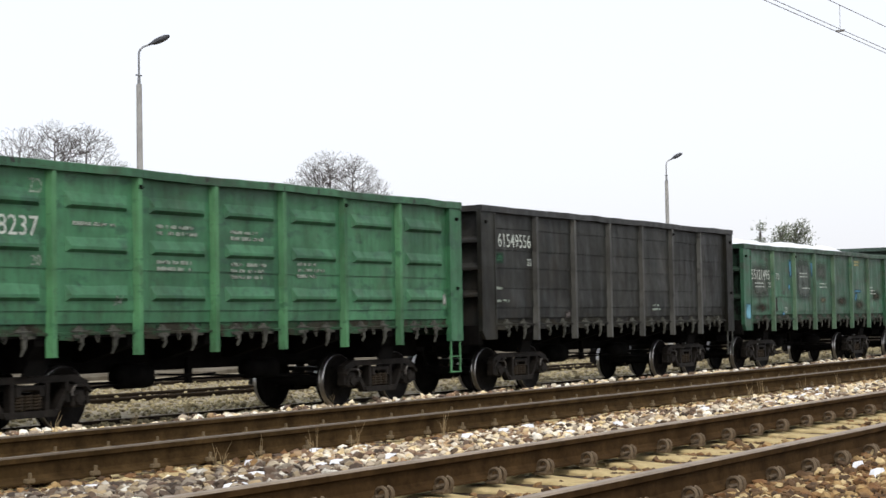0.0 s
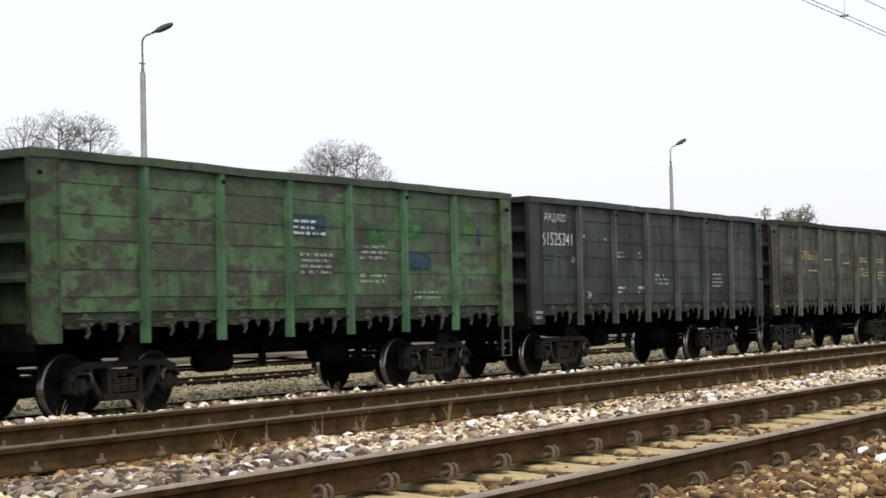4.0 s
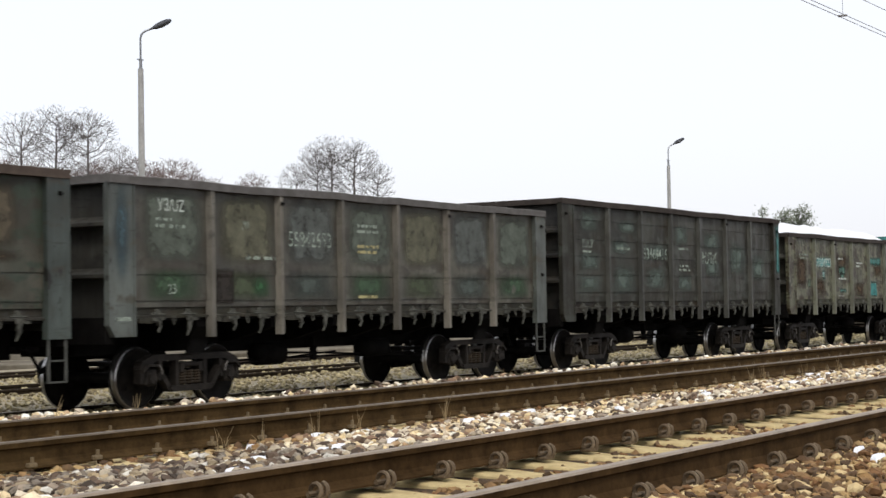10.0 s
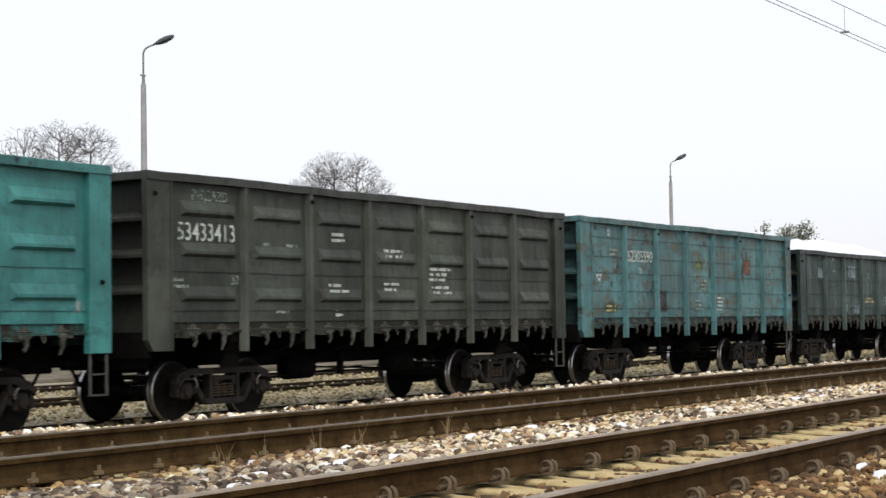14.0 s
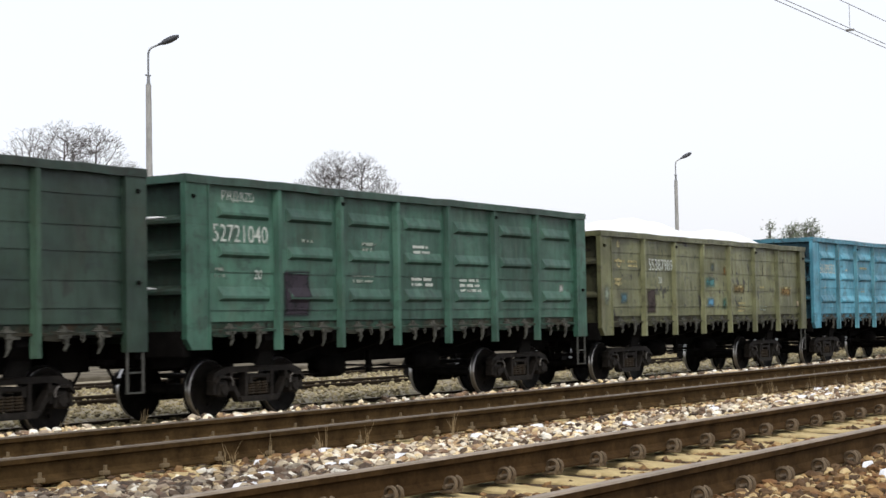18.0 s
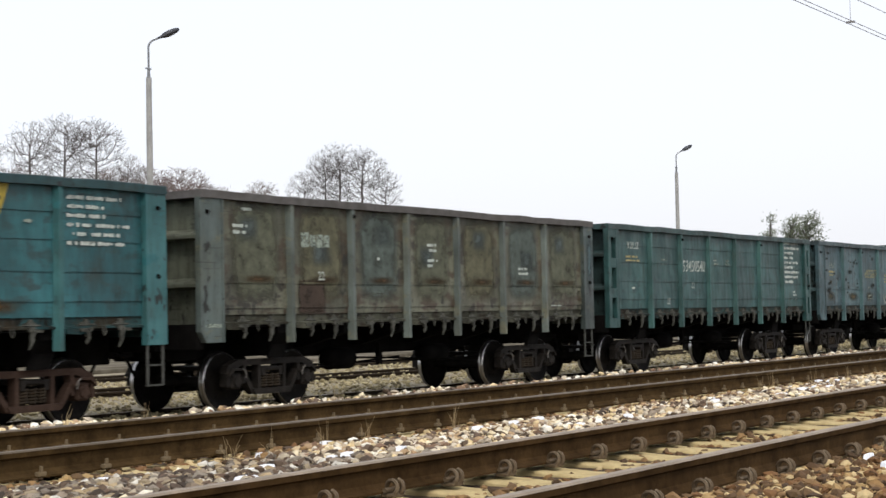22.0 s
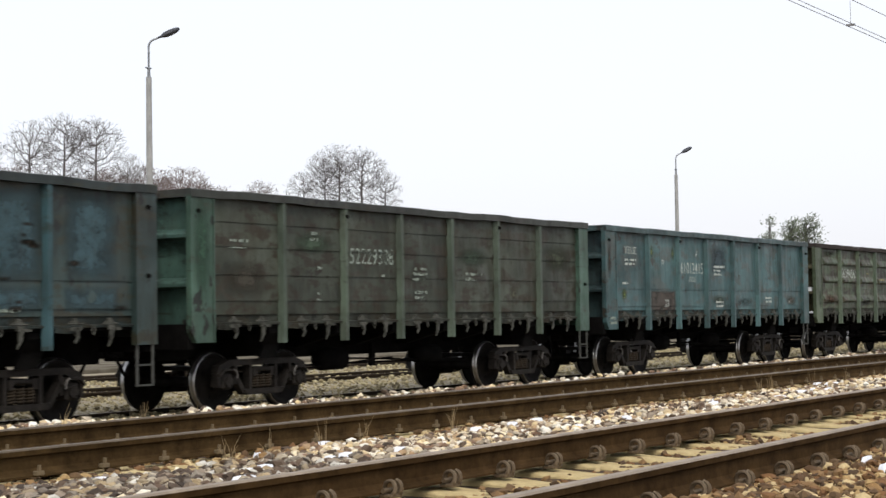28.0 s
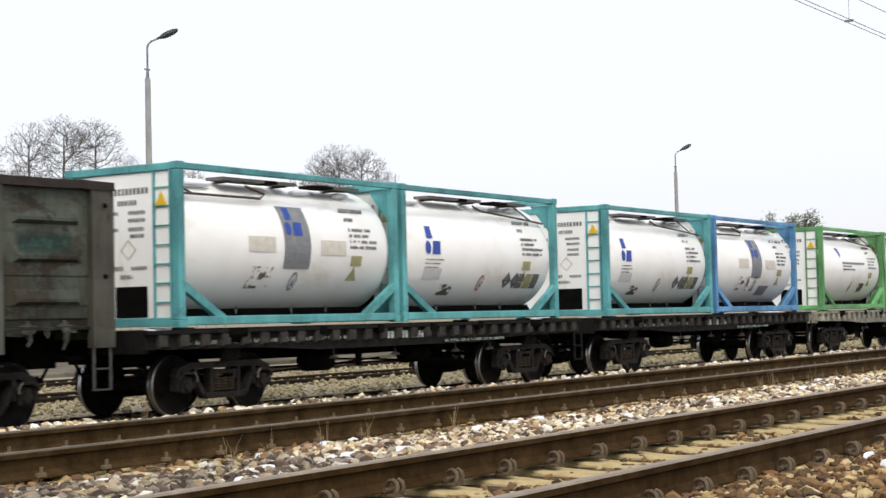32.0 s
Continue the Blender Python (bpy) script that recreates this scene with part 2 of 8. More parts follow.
# ---- mesh helpers ----
def mesh_of(name, bm, *mats):
    bmesh.ops.recalc_face_normals(bm, faces=bm.faces)
    me = bpy.data.meshes.new(name)
    bm.to_mesh(me)
    bm.free()
    for m in mats:
        me.materials.append(m)
    return me


def part(name, data, mat, parent, label="", m=None):
    """One part: data is a bmesh, or a mesh shared with its like. The material sits on the object."""
    if isinstance(data, bmesh.types.BMesh):
        data = mesh_of(name, data, mat)
    ob = new(name, data)
    ob.parent = parent
    if m is not None:
        ob.matrix_basis = m
    if mat is not None and data.materials[0] != mat:
        ob.material_slots[0].link = "OBJECT"
        ob.material_slots[0].material = mat
    if label:
        ob["label"] = label
    return ob


def box(bm, x0, x1, y0, y1, z0, z1, bevel=0.0, mat=0):
    made = bmesh.ops.create_cube(bm, size=1.0, matrix=Matrix.Translation(((x0 + x1) / 2, (y0 + y1) / 2, (z0 + z1) / 2)) @ Matrix.Diagonal((abs(x1 - x0), abs(y1 - y0), abs(z1 - z0), 1)))
    faces = {f for v in made["verts"] for f in v.link_faces}
    for f in faces:
        f.material_index = mat
    if bevel:
        edges = {e for v in made["verts"] for e in v.link_edges}
        bmesh.ops.bevel(bm, geom=list(edges), offset=bevel, segments=1, affect="EDGES", profile=0.5)
    return bm


def prism(bm, outline, y0, y1, mat=0):
    """An outline in x and z, extruded along y."""
    a = [bm.verts.new((x, y0, z)) for x, z in outline]
    b = [bm.verts.new((x, y1, z)) for x, z in outline]
    n = len(outline)
    fs = [bm.faces.new(a), bm.faces.new(b[::-1])]
    fs += [bm.faces.new((a[i], b[i], b[(i + 1) % n], a[(i + 1) % n])) for i in range(n)]
    for f in fs:
        f.material_index = mat
    return bm


def prism_x(bm, outline, x0, x1):
    """An outline in y and z, extruded along x."""
    a = [bm.verts.new((x0, y, z)) for y, z in outline]
    b = [bm.verts.new((x1, y, z)) for y, z in outline]
    n = len(outline)
    bm.faces.new(a)
    bm.faces.new(b[::-1])
    for i in range(n):
        bm.faces.new((a[i], b[i], b[(i + 1) % n], a[(i + 1) % n]))
    return bm


def upright(bm, outline, z0, z1, top=None):
    """An outline in x and y, extruded upwards; top: the outline at the upper end."""
    a = [bm.verts.new((x, y, z0)) for x, y in outline]
    b = [bm.verts.new((x, y, z1)) for x, y in (top or outline)]
    n = len(outline)
    bm.faces.new(a[::-1])
    bm.faces.new(b)
    for i in range(n):
        bm.faces.new((a[i], a[(i + 1) % n], b[(i + 1) % n], b[i]))
    return bm


def bar(bm, p, q, w, d, y):
    """A straight bar between two points of the x-z plane, w wide, from y - d/2 to y + d/2."""
    (x0, z0), (x1, z1) = p, q
    l = math.hypot(x1 - x0, z1 - z0)
    nx, nz = -(z1 - z0) / l * w / 2, (x1 - x0) / l * w / 2
    return prism(bm, [(x0 + nx, z0 + nz), (x0 - nx, z0 - nz), (x1 - nx, z1 - nz), (x1 + nx, z1 + nz)], y - d / 2, y + d / 2)


def tube(bm, pts, r, n=6, r1=None, cap=True, mat=0):
    """A round tube through points."""
    pts = [Vector(p) for p in pts]
    rings = []
    for i, p in enumerate(pts):
        d = (pts[min(i + 1, len(pts) - 1)] - pts[max(i - 1, 0)]).normalized()
        u = d.orthogonal().normalized() if i == 0 else (u - d * u.dot(d)).normalized()
        w = d.cross(u)
        k = r if r1 is None else r + (r1 - r) * i / (len(pts) - 1)
        rings.append([bm.verts.new(p + (u * math.cos(a) + w * math.sin(a)) * k) for a in (2 * math.pi * j / n for j in range(n))])
    for a, b in zip(rings, rings[1:]):
        for j in range(n):
            bm.faces.new((a[j], a[(j + 1) % n], b[(j + 1) % n], b[j])).material_index = mat
    if cap:
        bm.faces.new(rings[0][::-1]).material_index = mat
        bm.faces.new(rings[-1]).material_index = mat
    return bm


def lathe(bm, profile, m, n=32, mats=None):
    """A profile of (along, radius) turned about m's x axis."""
    rings = []
    for x, r in profile:
        if r <= 1e-6:
            rings.append([bm.verts.new(m @ Vector((x, 0, 0)))])
        else:
            rings.append([bm.verts.new(m @ Vector((x, r * math.cos(2 * math.pi * j / n), r * math.sin(2 * math.pi * j / n)))) for j in range(n)])
    for i, (a, b) in enumerate(zip(rings, rings[1:])):
        for j in range(n):
            k = (j + 1) % n
            vs = [a[j % len(a)], a[k % len(a)], b[k % len(b)], b[j % len(b)]]
            f = bm.faces.new(list(dict.fromkeys(vs)))
            f.smooth = True
            if mats:
                f.material_index = mats[i]
    return bm


def thing(name, m, label, category, group="", kind=""):
    ob = new(name)
    ob.empty_display_size = 0.3
    ob.matrix_basis = m
    return tagged(ob, label, category, group, kind)


def bm_():
    return bmesh.new()


SPRING = grainy("rusty_spring", (0.024, 0.019, 0.014), (0.044, 0.033, 0.021), 7, 0.75, 0.1, 0.3, 0.003)
CAST_RUST = grainy("rusty_cast_steel", (0.034, 0.0205, 0.0150), (0.060, 0.038, 0.028), 6, 0.8, 0.0, 0.35, 0.006)


# ---- ground and tracks ----
TRAIN_Y, BACK_Y, MID_Y, FRONT_Y = 18.09, 25.45, 8.27, 4.26
RAIL_HIGH = 0.70
PROFILE = [(-900, 0.0), (-60, 0.1), (-6, 0.30), (1.6, 0.36), (2.4, 0.45), (6.4, 0.47), (9.25, 0.48), (9.9, 0.56), (10.35, 0.54), (12.2, -0.30), (14.5, -0.36), (16.2, -0.16), (19.9, -0.13), (21.5, -0.12), (27.6, -0.11), (31, -0.11), (36, -0.12), (40, -0.15), (70, -0.1), (160, 0.0), (600, 0.5), (3500, 2.0)]


def ground_z(y):
    for (a, za), (b, zb) in zip(PROFILE, PROFILE[1:]):
        if a <= y <= b:
            return za + (zb - za) * (y - a) / (b - a)
    return 0.0


def build_ground():
    bm = bm_()
    xs = [-900, -200, -60, -20, 0] + [4 * i for i in range(1, 26)] + [120, 160, 240, 400, 900, 3500]
    grid = [[bm.verts.new((x, y, z)) for x in xs] for y, z in PROFILE]
    for a, b in zip(grid, grid[1:]):
        for i in range(len(xs) - 1):
            f = bm.faces.new((a[i], a[i + 1], b[i + 1], b[i]))
            f.material_index = 1 if a[0].co.y > 16 else 0
    ob = new("ground", mesh_of("ground", bm, SOIL, YARD))
    tagged(ob, "brown trackbed soil, pale gravel around the sidings", "ground", kind="structure")


build_ground()

RAIL_OUTLINE = [(-0.075, -0.172), (0.075, -0.172), (0.075, -0.160), (0.025, -0.144), (0.009, -0.125), (0.009, -0.052), (0.034, -0.040), (0.036, -0.010), (0.027, 0.0), (-0.027, 0.0), (-0.036, -0.010), (-0.034, -0.040), (-0.009, -0.052), (-0.009, -0.125), (-0.025, -0.144), (-0.075, -0.160)]


def rail_mesh(top, x0, x1, side):
    bm = bm_()
    n = len(RAIL_OUTLINE)
    cuts = np.linspace(x0, x1, 9)
    rings = [[bm.verts.new((x, y, z)) for y, z in RAIL_OUTLINE] for x in cuts]
    for a, b in zip(rings, rings[1:]):
        for i in range(n):
            f = bm.faces.new((a[i], b[i], b[(i + 1) % n], a[(i + 1) % n]))
            f.material_index = 1 if i in (7, 8, 9) else 0
    bm.faces.new(rings[0])
    bm.faces.new(rings[-1][::-1])
    return mesh_of("rail", bm, side, top)


def sleeper_mesh():
    """Concrete sleeper, lower in its middle, with sloped flanks."""
    bm = bm_()
    rows = [(-1.25, 0.0), (-0.98, 0.0), (-0.42, -0.035), (0.42, -0.035), (0.98, 0.0), (1.25, 0.0)]
    rings = [[bm.verts.new((x, y, z)) for x, z in ((-0.175, -0.2), (-0.155, h - 0.012), (-0.143, h), (0.143, h), (0.155, h - 0.012), (0.175, -0.2))] for y, h in rows]
    for a, b in zip(rings, rings[1:]):
        for i in range(6):
            bm.faces.new((a[i], a[(i + 1) % 6], b[(i + 1) % 6], b[i]))
    bm.faces.new(rings[0])
    bm.faces.new(rings[-1][::-1])
    return mesh_of("sleeper", bm, SLEEPER)


def clip_mesh():
    """Rail fastening: a base plate and a coiled spring clip with its toe on the rail foot, on the near side (towards -y)."""
    bm = bm_()
    box(bm, -0.05, 0.05, -0.150, -0.062, -0.190, -0.170, 0.005)
    prism_x(bm, [(-0.155, -0.172), (-0.12, -0.150), (-0.09, -0.150), (-0.085, -0.172)], 0.01, 0.055)
    pts = []
    for i in range(19):
        a = -0.9 + i * 0.48
        pts.append((-0.034 + 0.0042 * i, -0.112 - 0.043 * math.cos(a), -0.142 + 0.040 * math.sin(a)))
    tube(bm, pts, 0.0125, 6)
    tube(bm, [(-0.066, -0.100, -0.152), (0.05, -0.100, -0.152)], 0.014, 6)
    tube(bm, [(0.04, -0.155, -0.150), (0.05, -0.072, -0.152)], 0.012, 6)
    return mesh_of("rail_clip", bm, CLIP)


PALE_BOLT = grainy("dusty_bolt", (0.12, 0.092, 0.055), (0.17, 0.13, 0.08), 20, 0.9)


def stub_mesh():
    """A buried fastening, of which only the bolt and the plate's edge show."""
    bm = bm_()
    box(bm, -0.035, 0.035, -0.10, -0.06, -0.165, -0.135, 0.006)
    tube(bm, [(0, -0.085, -0.15), (0, -0.085, -0.10)], 0.014, 6)
    return mesh_of("rail_bolt", bm, PALE_BOLT)


SLEEPER_ME, CLIP_ME, STUB_ME = sleeper_mesh(), clip_mesh(), stub_mesh()


def track(y, z, gauge, label, top, x_from, x_to, clips, pitch=0.6, phase=0.0, buried=False):
    """A track: two rails, and each sleeper and fastening near the camera."""
    t = thing("railway_track", pose(0, y, z), label, "railway track", kind="structure")
    long = rail_mesh(top, -80, 400, RAIL_GOLD if buried else RAIL_RUST if clips else RAIL_DARK)
    name, me = ("rail_bolt", STUB_ME) if buried else ("rail_clip", CLIP_ME)
    half = gauge / 2 + 0.036
    for s in (-1, 1):
        part("rail", long, None, t, "long steel rail with a worn head", pose(0, s * half, 0))
    n = int((x_to - x_from) / pitch)
    for i in range(n):
        x = x_from + phase + i * pitch
        part("sleeper", SLEEPER_ME, None, t, "", pose(x, 0, -0.19))
        if i < clips:
            for s in (-1, 1):
                part(name, me, None, t, "", pose(x, s * half, 0))
                part(name, me, None, t, "", pose(x, s * half, 0, 0, 0, 180))
    return t


# ---- gondola wagons ----
HALF, BAY = 6.58, 1.74
POSTS = [BAY * (i - 2.5) + 0.08 for i in range(6)]
EDGE = [-6.05] + POSTS + [6.15]
OUT = 1.53


def hat(x, w0, w1, y0, y1):
    """Pressed hat section of a post, open to the wall: outline in x and y."""
    return [(x - w0, y0), (x - w1, y1), (x + w1, y1), (x + w0, y0)]


def seam_heights(top, style):
    if style == "pressed":
        return [1.74, top - 0.52 - 1.55 * (top - 1.6) / 3.55]
    if style == "sheet":
        return [1.66, 2.06]
    n = 5 if top > 3.7 else 4
    return [1.78 + (top - 2.22) * i / (n - 1) * (0.97 if i % 2 else 1.0) for i in range(n)]


WALL, LAP = -1.436, 0.016


def lap(top, style, z):
    """How far a course of the side wall stands proud at height z: each sheet laps over the one below."""
    cuts = [q for q in seam_heights(top, style) if q <= z]
    if not cuts:
        return 0.0
    above = [q for q in seam_heights(top, style) if q > z] + [top - 0.1]
    return LAP * max(0.0, 1 - (z - cuts[-1]) / (above[0] - cuts[-1]))


def panel_bm(x0, x1, top, style):
    """One plate of the side wall between two posts, its sheets lapped in courses, bulged and knocked a little out of true."""
    cuts = [1.56]
    for z in seam_heights(top, style) + [top - 0.1]:
        cuts += [cuts[-1] + (z - cuts[-1]) * q for q in (0.34, 0.67)] + [z - 0.0005, z + 0.0005]
    cuts = cuts[:-1]
    bm, n = bm_(), 8
    a, b = x0 + 0.002, x1 - 0.002
    rows = []
    for z in cuts:
        row = []
        for i in range(n + 1):
            x = a + (b - a) * i / n
            e = min(1.0, 4 * min(i, n - i) / n)
            row.append(bm.verts.new((x, WALL - lap(top, style, z) + 0.012 * e * noise.noise((x * 1.3, z * 1.9, top + 3.0)), z + (0.010 * noise.noise((x * 1.1, round(z * 2), 5.0)) if 1.6 < z < top - 0.2 else 0))))
        rows.append(row)
    for p, q in zip(rows, rows[1:]):
        for i in range(n):
            bm.faces.new((p[i], p[i + 1], q[i + 1], q[i]))
    back = [bm.verts.new(v) for v in ((a, -1.40, 1.56), (b, -1.40, 1.56), (b, -1.40, top - 0.1), (a, -1.40, top - 0.1))]
    bm.faces.new(back)
    bm.faces.new(rows[0][::-1] + back[:2])
    bm.faces.new(rows[-1] + [back[2], back[3]])
    bm.faces.new([r[0] for r in rows] + [back[3], back[0]])
    bm.faces.new([r[-1] for r in rows[::-1]] + [back[1], back[2]])
    return bm


def ridge_bm(x0, x1, zc):
    """A pressed stiffening ridge, steep below and sloped above."""
    bm = bm_()
    y = -1.438
    a, b = x0 + 0.27, x1 - 0.20
    h, d = 0.125, 0.068
    outer = [bm.verts.new(p) for p in ((a, y, zc - h), (b, y, zc - h), (b, y, zc + h), (a, y, zc + h))]
    inner = [bm.verts.new(p) for p in ((a + 0.07, y - d, zc - h + 0.055), (b - 0.07, y - d, zc - h + 0.055), (b - 0.07, y - d, zc - h + 0.10), (a + 0.07, y - d, zc - h + 0.10))]
    bm.faces.new(inner)
    bm.faces.new(outer[::-1])
    for i in range(4):
        bm.faces.new((outer[i], outer[(i + 1) % 4], inner[(i + 1) % 4], inner[i]))
    return bm


def corner_bm(s, top, framed):
    """The broad corner plate of the side wall; framed: with open pockets."""
    bm = bm_()
    a, b = (-HALF, -6.05) if s < 0 else (6.15, HALF)
    if not framed:
        cut = 0.10
        lo = [(a, 1.16 + (cut if s > 0 else 0)), (a, top - 0.1), (b, top - 0.1), (b, 1.16 + (cut if s < 0 else 0)), (b - (0.1 if s > 0 else 0.12), 1.13), (a + 0.10, 1.13)]
        if s < 0:
            lo = [(a, 1.30), (a, top - 0.1), (b, top - 0.1), (b, 1.13), (a + 0.12, 1.13)]
        else:
            lo = [(a, 1.13), (a, top - 0.1), (b, top - 0.1), (b, 1.13)]
        prism(bm, lo, -OUT + 0.01, -1.42)
        inner = b if s < 0 else a
        box(bm, inner - 0.02, inner + 0.02, -OUT - 0.004, -1.42, 1.13, top - 0.1)
    else:
        w = 0.15
        for x0, x1 in ((a, a + w), (b - w, b)):
            box(bm, x0, x1, -OUT, -1.40, 1.13, top - 0.1, 0.01)
        for i in range(4):
            z = 1.13 + i * (top - 1.23 - 0.22) / 3
            box(bm, a + w, b - w, -OUT + 0.006, -1.40, z, z + 0.22)
        box(bm, a + w, b - w, -1.40, -1.37, 1.13, top - 0.1)
    return bm


def end_bm(s, top):
    bm = bm_()
    x = s * 6.36
    box(bm, x - 0.02, x + 0.02, -1.42, 1.42, 1.25, top - 0.1)
    return bm


def rib_bm(s, z):
    """Channel rib across the end wall."""
    bm = bm_()
    x, o = s * 6.36, s * HALF
    prism(bm, [(x, z + 0.10), (o - s * 0.05, z + 0.03), (o - s * 0.03, z), (o - s * 0.03, z - 0.05), (x, z - 0.09)], -1.42, 1.42)
    return bm


def latch_bm(x, claw):
    """Hatch latch: a wedge-shaped claw, or the bracket and eye beside it."""
    bm = bm_()
    if claw:
        prism(bm, [(x - 0.06, 1.43), (x + 0.05, 1.43), (x + 0.06, 1.35), (x + 0.035, 1.31), (x + 0.03, 1.24), (x - 0.06, 1.12), (x - 0.025, 1.21), (x - 0.035, 1.28), (x - 0.03, 1.35), (x - 0.06, 1.37)], -1.50, -1.46)
        prism(bm, [(x + 0.085, 1.40), (x + 0.20, 1.39), (x + 0.20, 1.355), (x + 0.085, 1.355)], -1.49, -1.44)
    else:
        prism(bm, [(x - 0.15, 1.40), (x + 0.10, 1.41), (x + 0.10, 1.37), (x + 0.05, 1.355), (x + 0.04, 1.30), (x - 0.01, 1.28), (x - 0.02, 1.345), (x - 0.15, 1.36)], -1.50, -1.44)
        prism(bm, [(x + 0.02, 1.30), (x + 0.05, 1.27), (x - 0.03, 1.17), (x - 0.05, 1.20)], -1.51, -1.48)
    tube(bm, [(x + 0.02, -1.52, 1.385), (x + 0.02, -1.43, 1.385)], 0.022, 6)
    # hinge lug on the sill above
    prism(bm, [(x - 0.08, 1.435), (x + 0.09, 1.435), (x + 0.09, 1.475), (x + 0.05, 1.50), (x + 0.03, 1.535), (x - 0.01, 1.535), (x - 0.03, 1.49), (x - 0.08, 1.48)], -1.455, -1.41)
    tube(bm, [(x - 0.15, -1.450, 1.452), (x + 0.17, -1.450, 1.452)], 0.014, 5)
    return bm


def hatch_edge_bm(x0):
    """The turned edge of a floor hatch that shows under the sill."""
    return prism(bm_(), [(x0 + 0.13, 1.395), (x0 + 0.66, 1.395), (x0 + 0.60, 1.335), (x0 + 0.40, 1.315), (x0 + 0.13, 1.330)], -1.475, -1.435)


def loop_bm(x):
    bm = bm_()
    tube(bm, [(x - 0.03, -1.48, 1.44), (x - 0.03, -1.49, 1.33), (x, -1.49, 1.29), (x + 0.03, -1.49, 1.33), (x + 0.03, -1.48, 1.44)], 0.009, 5)
    return bm


def ladder_bm(x0, x1, z0, z1, y):
    bm = bm_()
    for x in (x0, x1):
        box(bm, x - 0.02, x + 0.02, y - 0.012, y + 0.012, z0, z1)
    for z in (z0 + 0.012, z0 + 0.31):
        box(bm, x0 - 0.02, x1 + 0.02, y - 0.014, y + 0.03, z - 0.012, z + 0.012)
    return bm


def heap_bm(top, seed, rise):
    """A snow-covered load: a lumpy mound just above the rim."""
    bm = bm_()
    nx, ny = 44, 12
    rows = []
    for i in range(nx + 1):
        row = []
        for j in range(ny + 1):
            u, v = i / nx, j / ny
            x, y = -6.3 + 12.6 * u, -1.38 + 2.76 * v
            e = min(1, 5.5 * min(u, 1 - u)) * min(1, 2.6 * min(v, 1 - v))
            h = rise * (0.78 + 0.42 * noise.noise((x * 0.32 + seed * 9, y * 0.3, seed)) + 0.25 * noise.noise((x * 1.1, y * 0.9, seed + 4)))
            row.append(bm.verts.new((x, y, top - 0.12 + e * (0.12 + max(0, h)))))
        rows.append(row)
    for a, b in zip(rows, rows[1:]):
        for j in range(ny):
            f = bm.faces.new((a[j], b[j], b[j + 1], a[j + 1]))
            f.smooth = True
    return bm


SHARED = {}


def shared(key, build, mat):
    """The mesh for a key, made once and shared by all the wagons of that kind."""
    if key not in SHARED:
        SHARED[key] = mesh_of(key[0], build(), mat)
    return SHARED[key]


def side_frame_mesh():
    """Cast bogie side frame: arched top bar, window posts, spring seat and pedestal jaws."""
    bm = bm_()
    y, d = 0.0, 0.15
    prism(bm, [(-1.17, 0.62), (-1.12, 0.74), (-0.88, 0.83), (0.88, 0.83), (1.12, 0.74), (1.17, 0.62), (1.08, 0.60), (0.80, 0.735), (-0.80, 0.735), (-1.08, 0.60)], y - d / 2, y + d / 2)
    prism(bm, [(-0.46, 0.25), (0.46, 0.25), (0.52, 0.345), (-0.52, 0.345)], y - d * 0.62, y + d * 0.62)
    for s in (-1, 1):
        bar(bm, (s * 0.33, 0.33), (s * 0.33, 0.75), 0.07, d, y)
        bar(bm, (s * 0.48, 0.29), (s * 0.76, 0.66), 0.085, d * 0.9, y)
        bar(bm, (s * 0.73, 0.44), (s * 0.71, 0.75), 0.065, d, y)
        bar(bm, (s * 1.13, 0.40), (s * 1.11, 0.70), 0.07, d, y)
        prism(bm, [(s * 0.70, 0.60), (s * 0.80, 0.69), (s * 1.05, 0.69), (s * 1.15, 0.60), (s * 1.15, 0.56), (s * 1.03, 0.655), (s * 0.82, 0.655), (s * 0.70, 0.56)], y - d * 0.85, y + d * 0.5)
    return mesh_of("side_frame", bm, CAST)


def spring_mesh():
    """One coil spring, standing on the side frame's seat."""
    pts = [(0.062 * math.cos(i * 0.9), 0.062 * math.sin(i * 0.9), 0.355 + 0.21 * i / 34) for i in range(35)]
    return mesh_of("spring", tube(bm_(), pts, 0.019, 6), SPRING)


def box_mesh():
    """Axle box with its round cover and bolts."""
    bm = bm_()
    box(bm, -0.125, 0.125, -0.08, 0.16, -0.125, 0.145, 0.03)
    tube(bm, [(0, -0.08, 0), (0, -0.115, 0)], 0.095, 12)
    for a in range(4):
        x, z = 0.072 * math.cos(a * 1.57 + 0.78), 0.072 * math.sin(a * 1.57 + 0.78)
        tube(bm, [(x, -0.11, z), (x, -0.13, z)], 0.014, 5)
    return mesh_of("axle_box", bm, CAST)


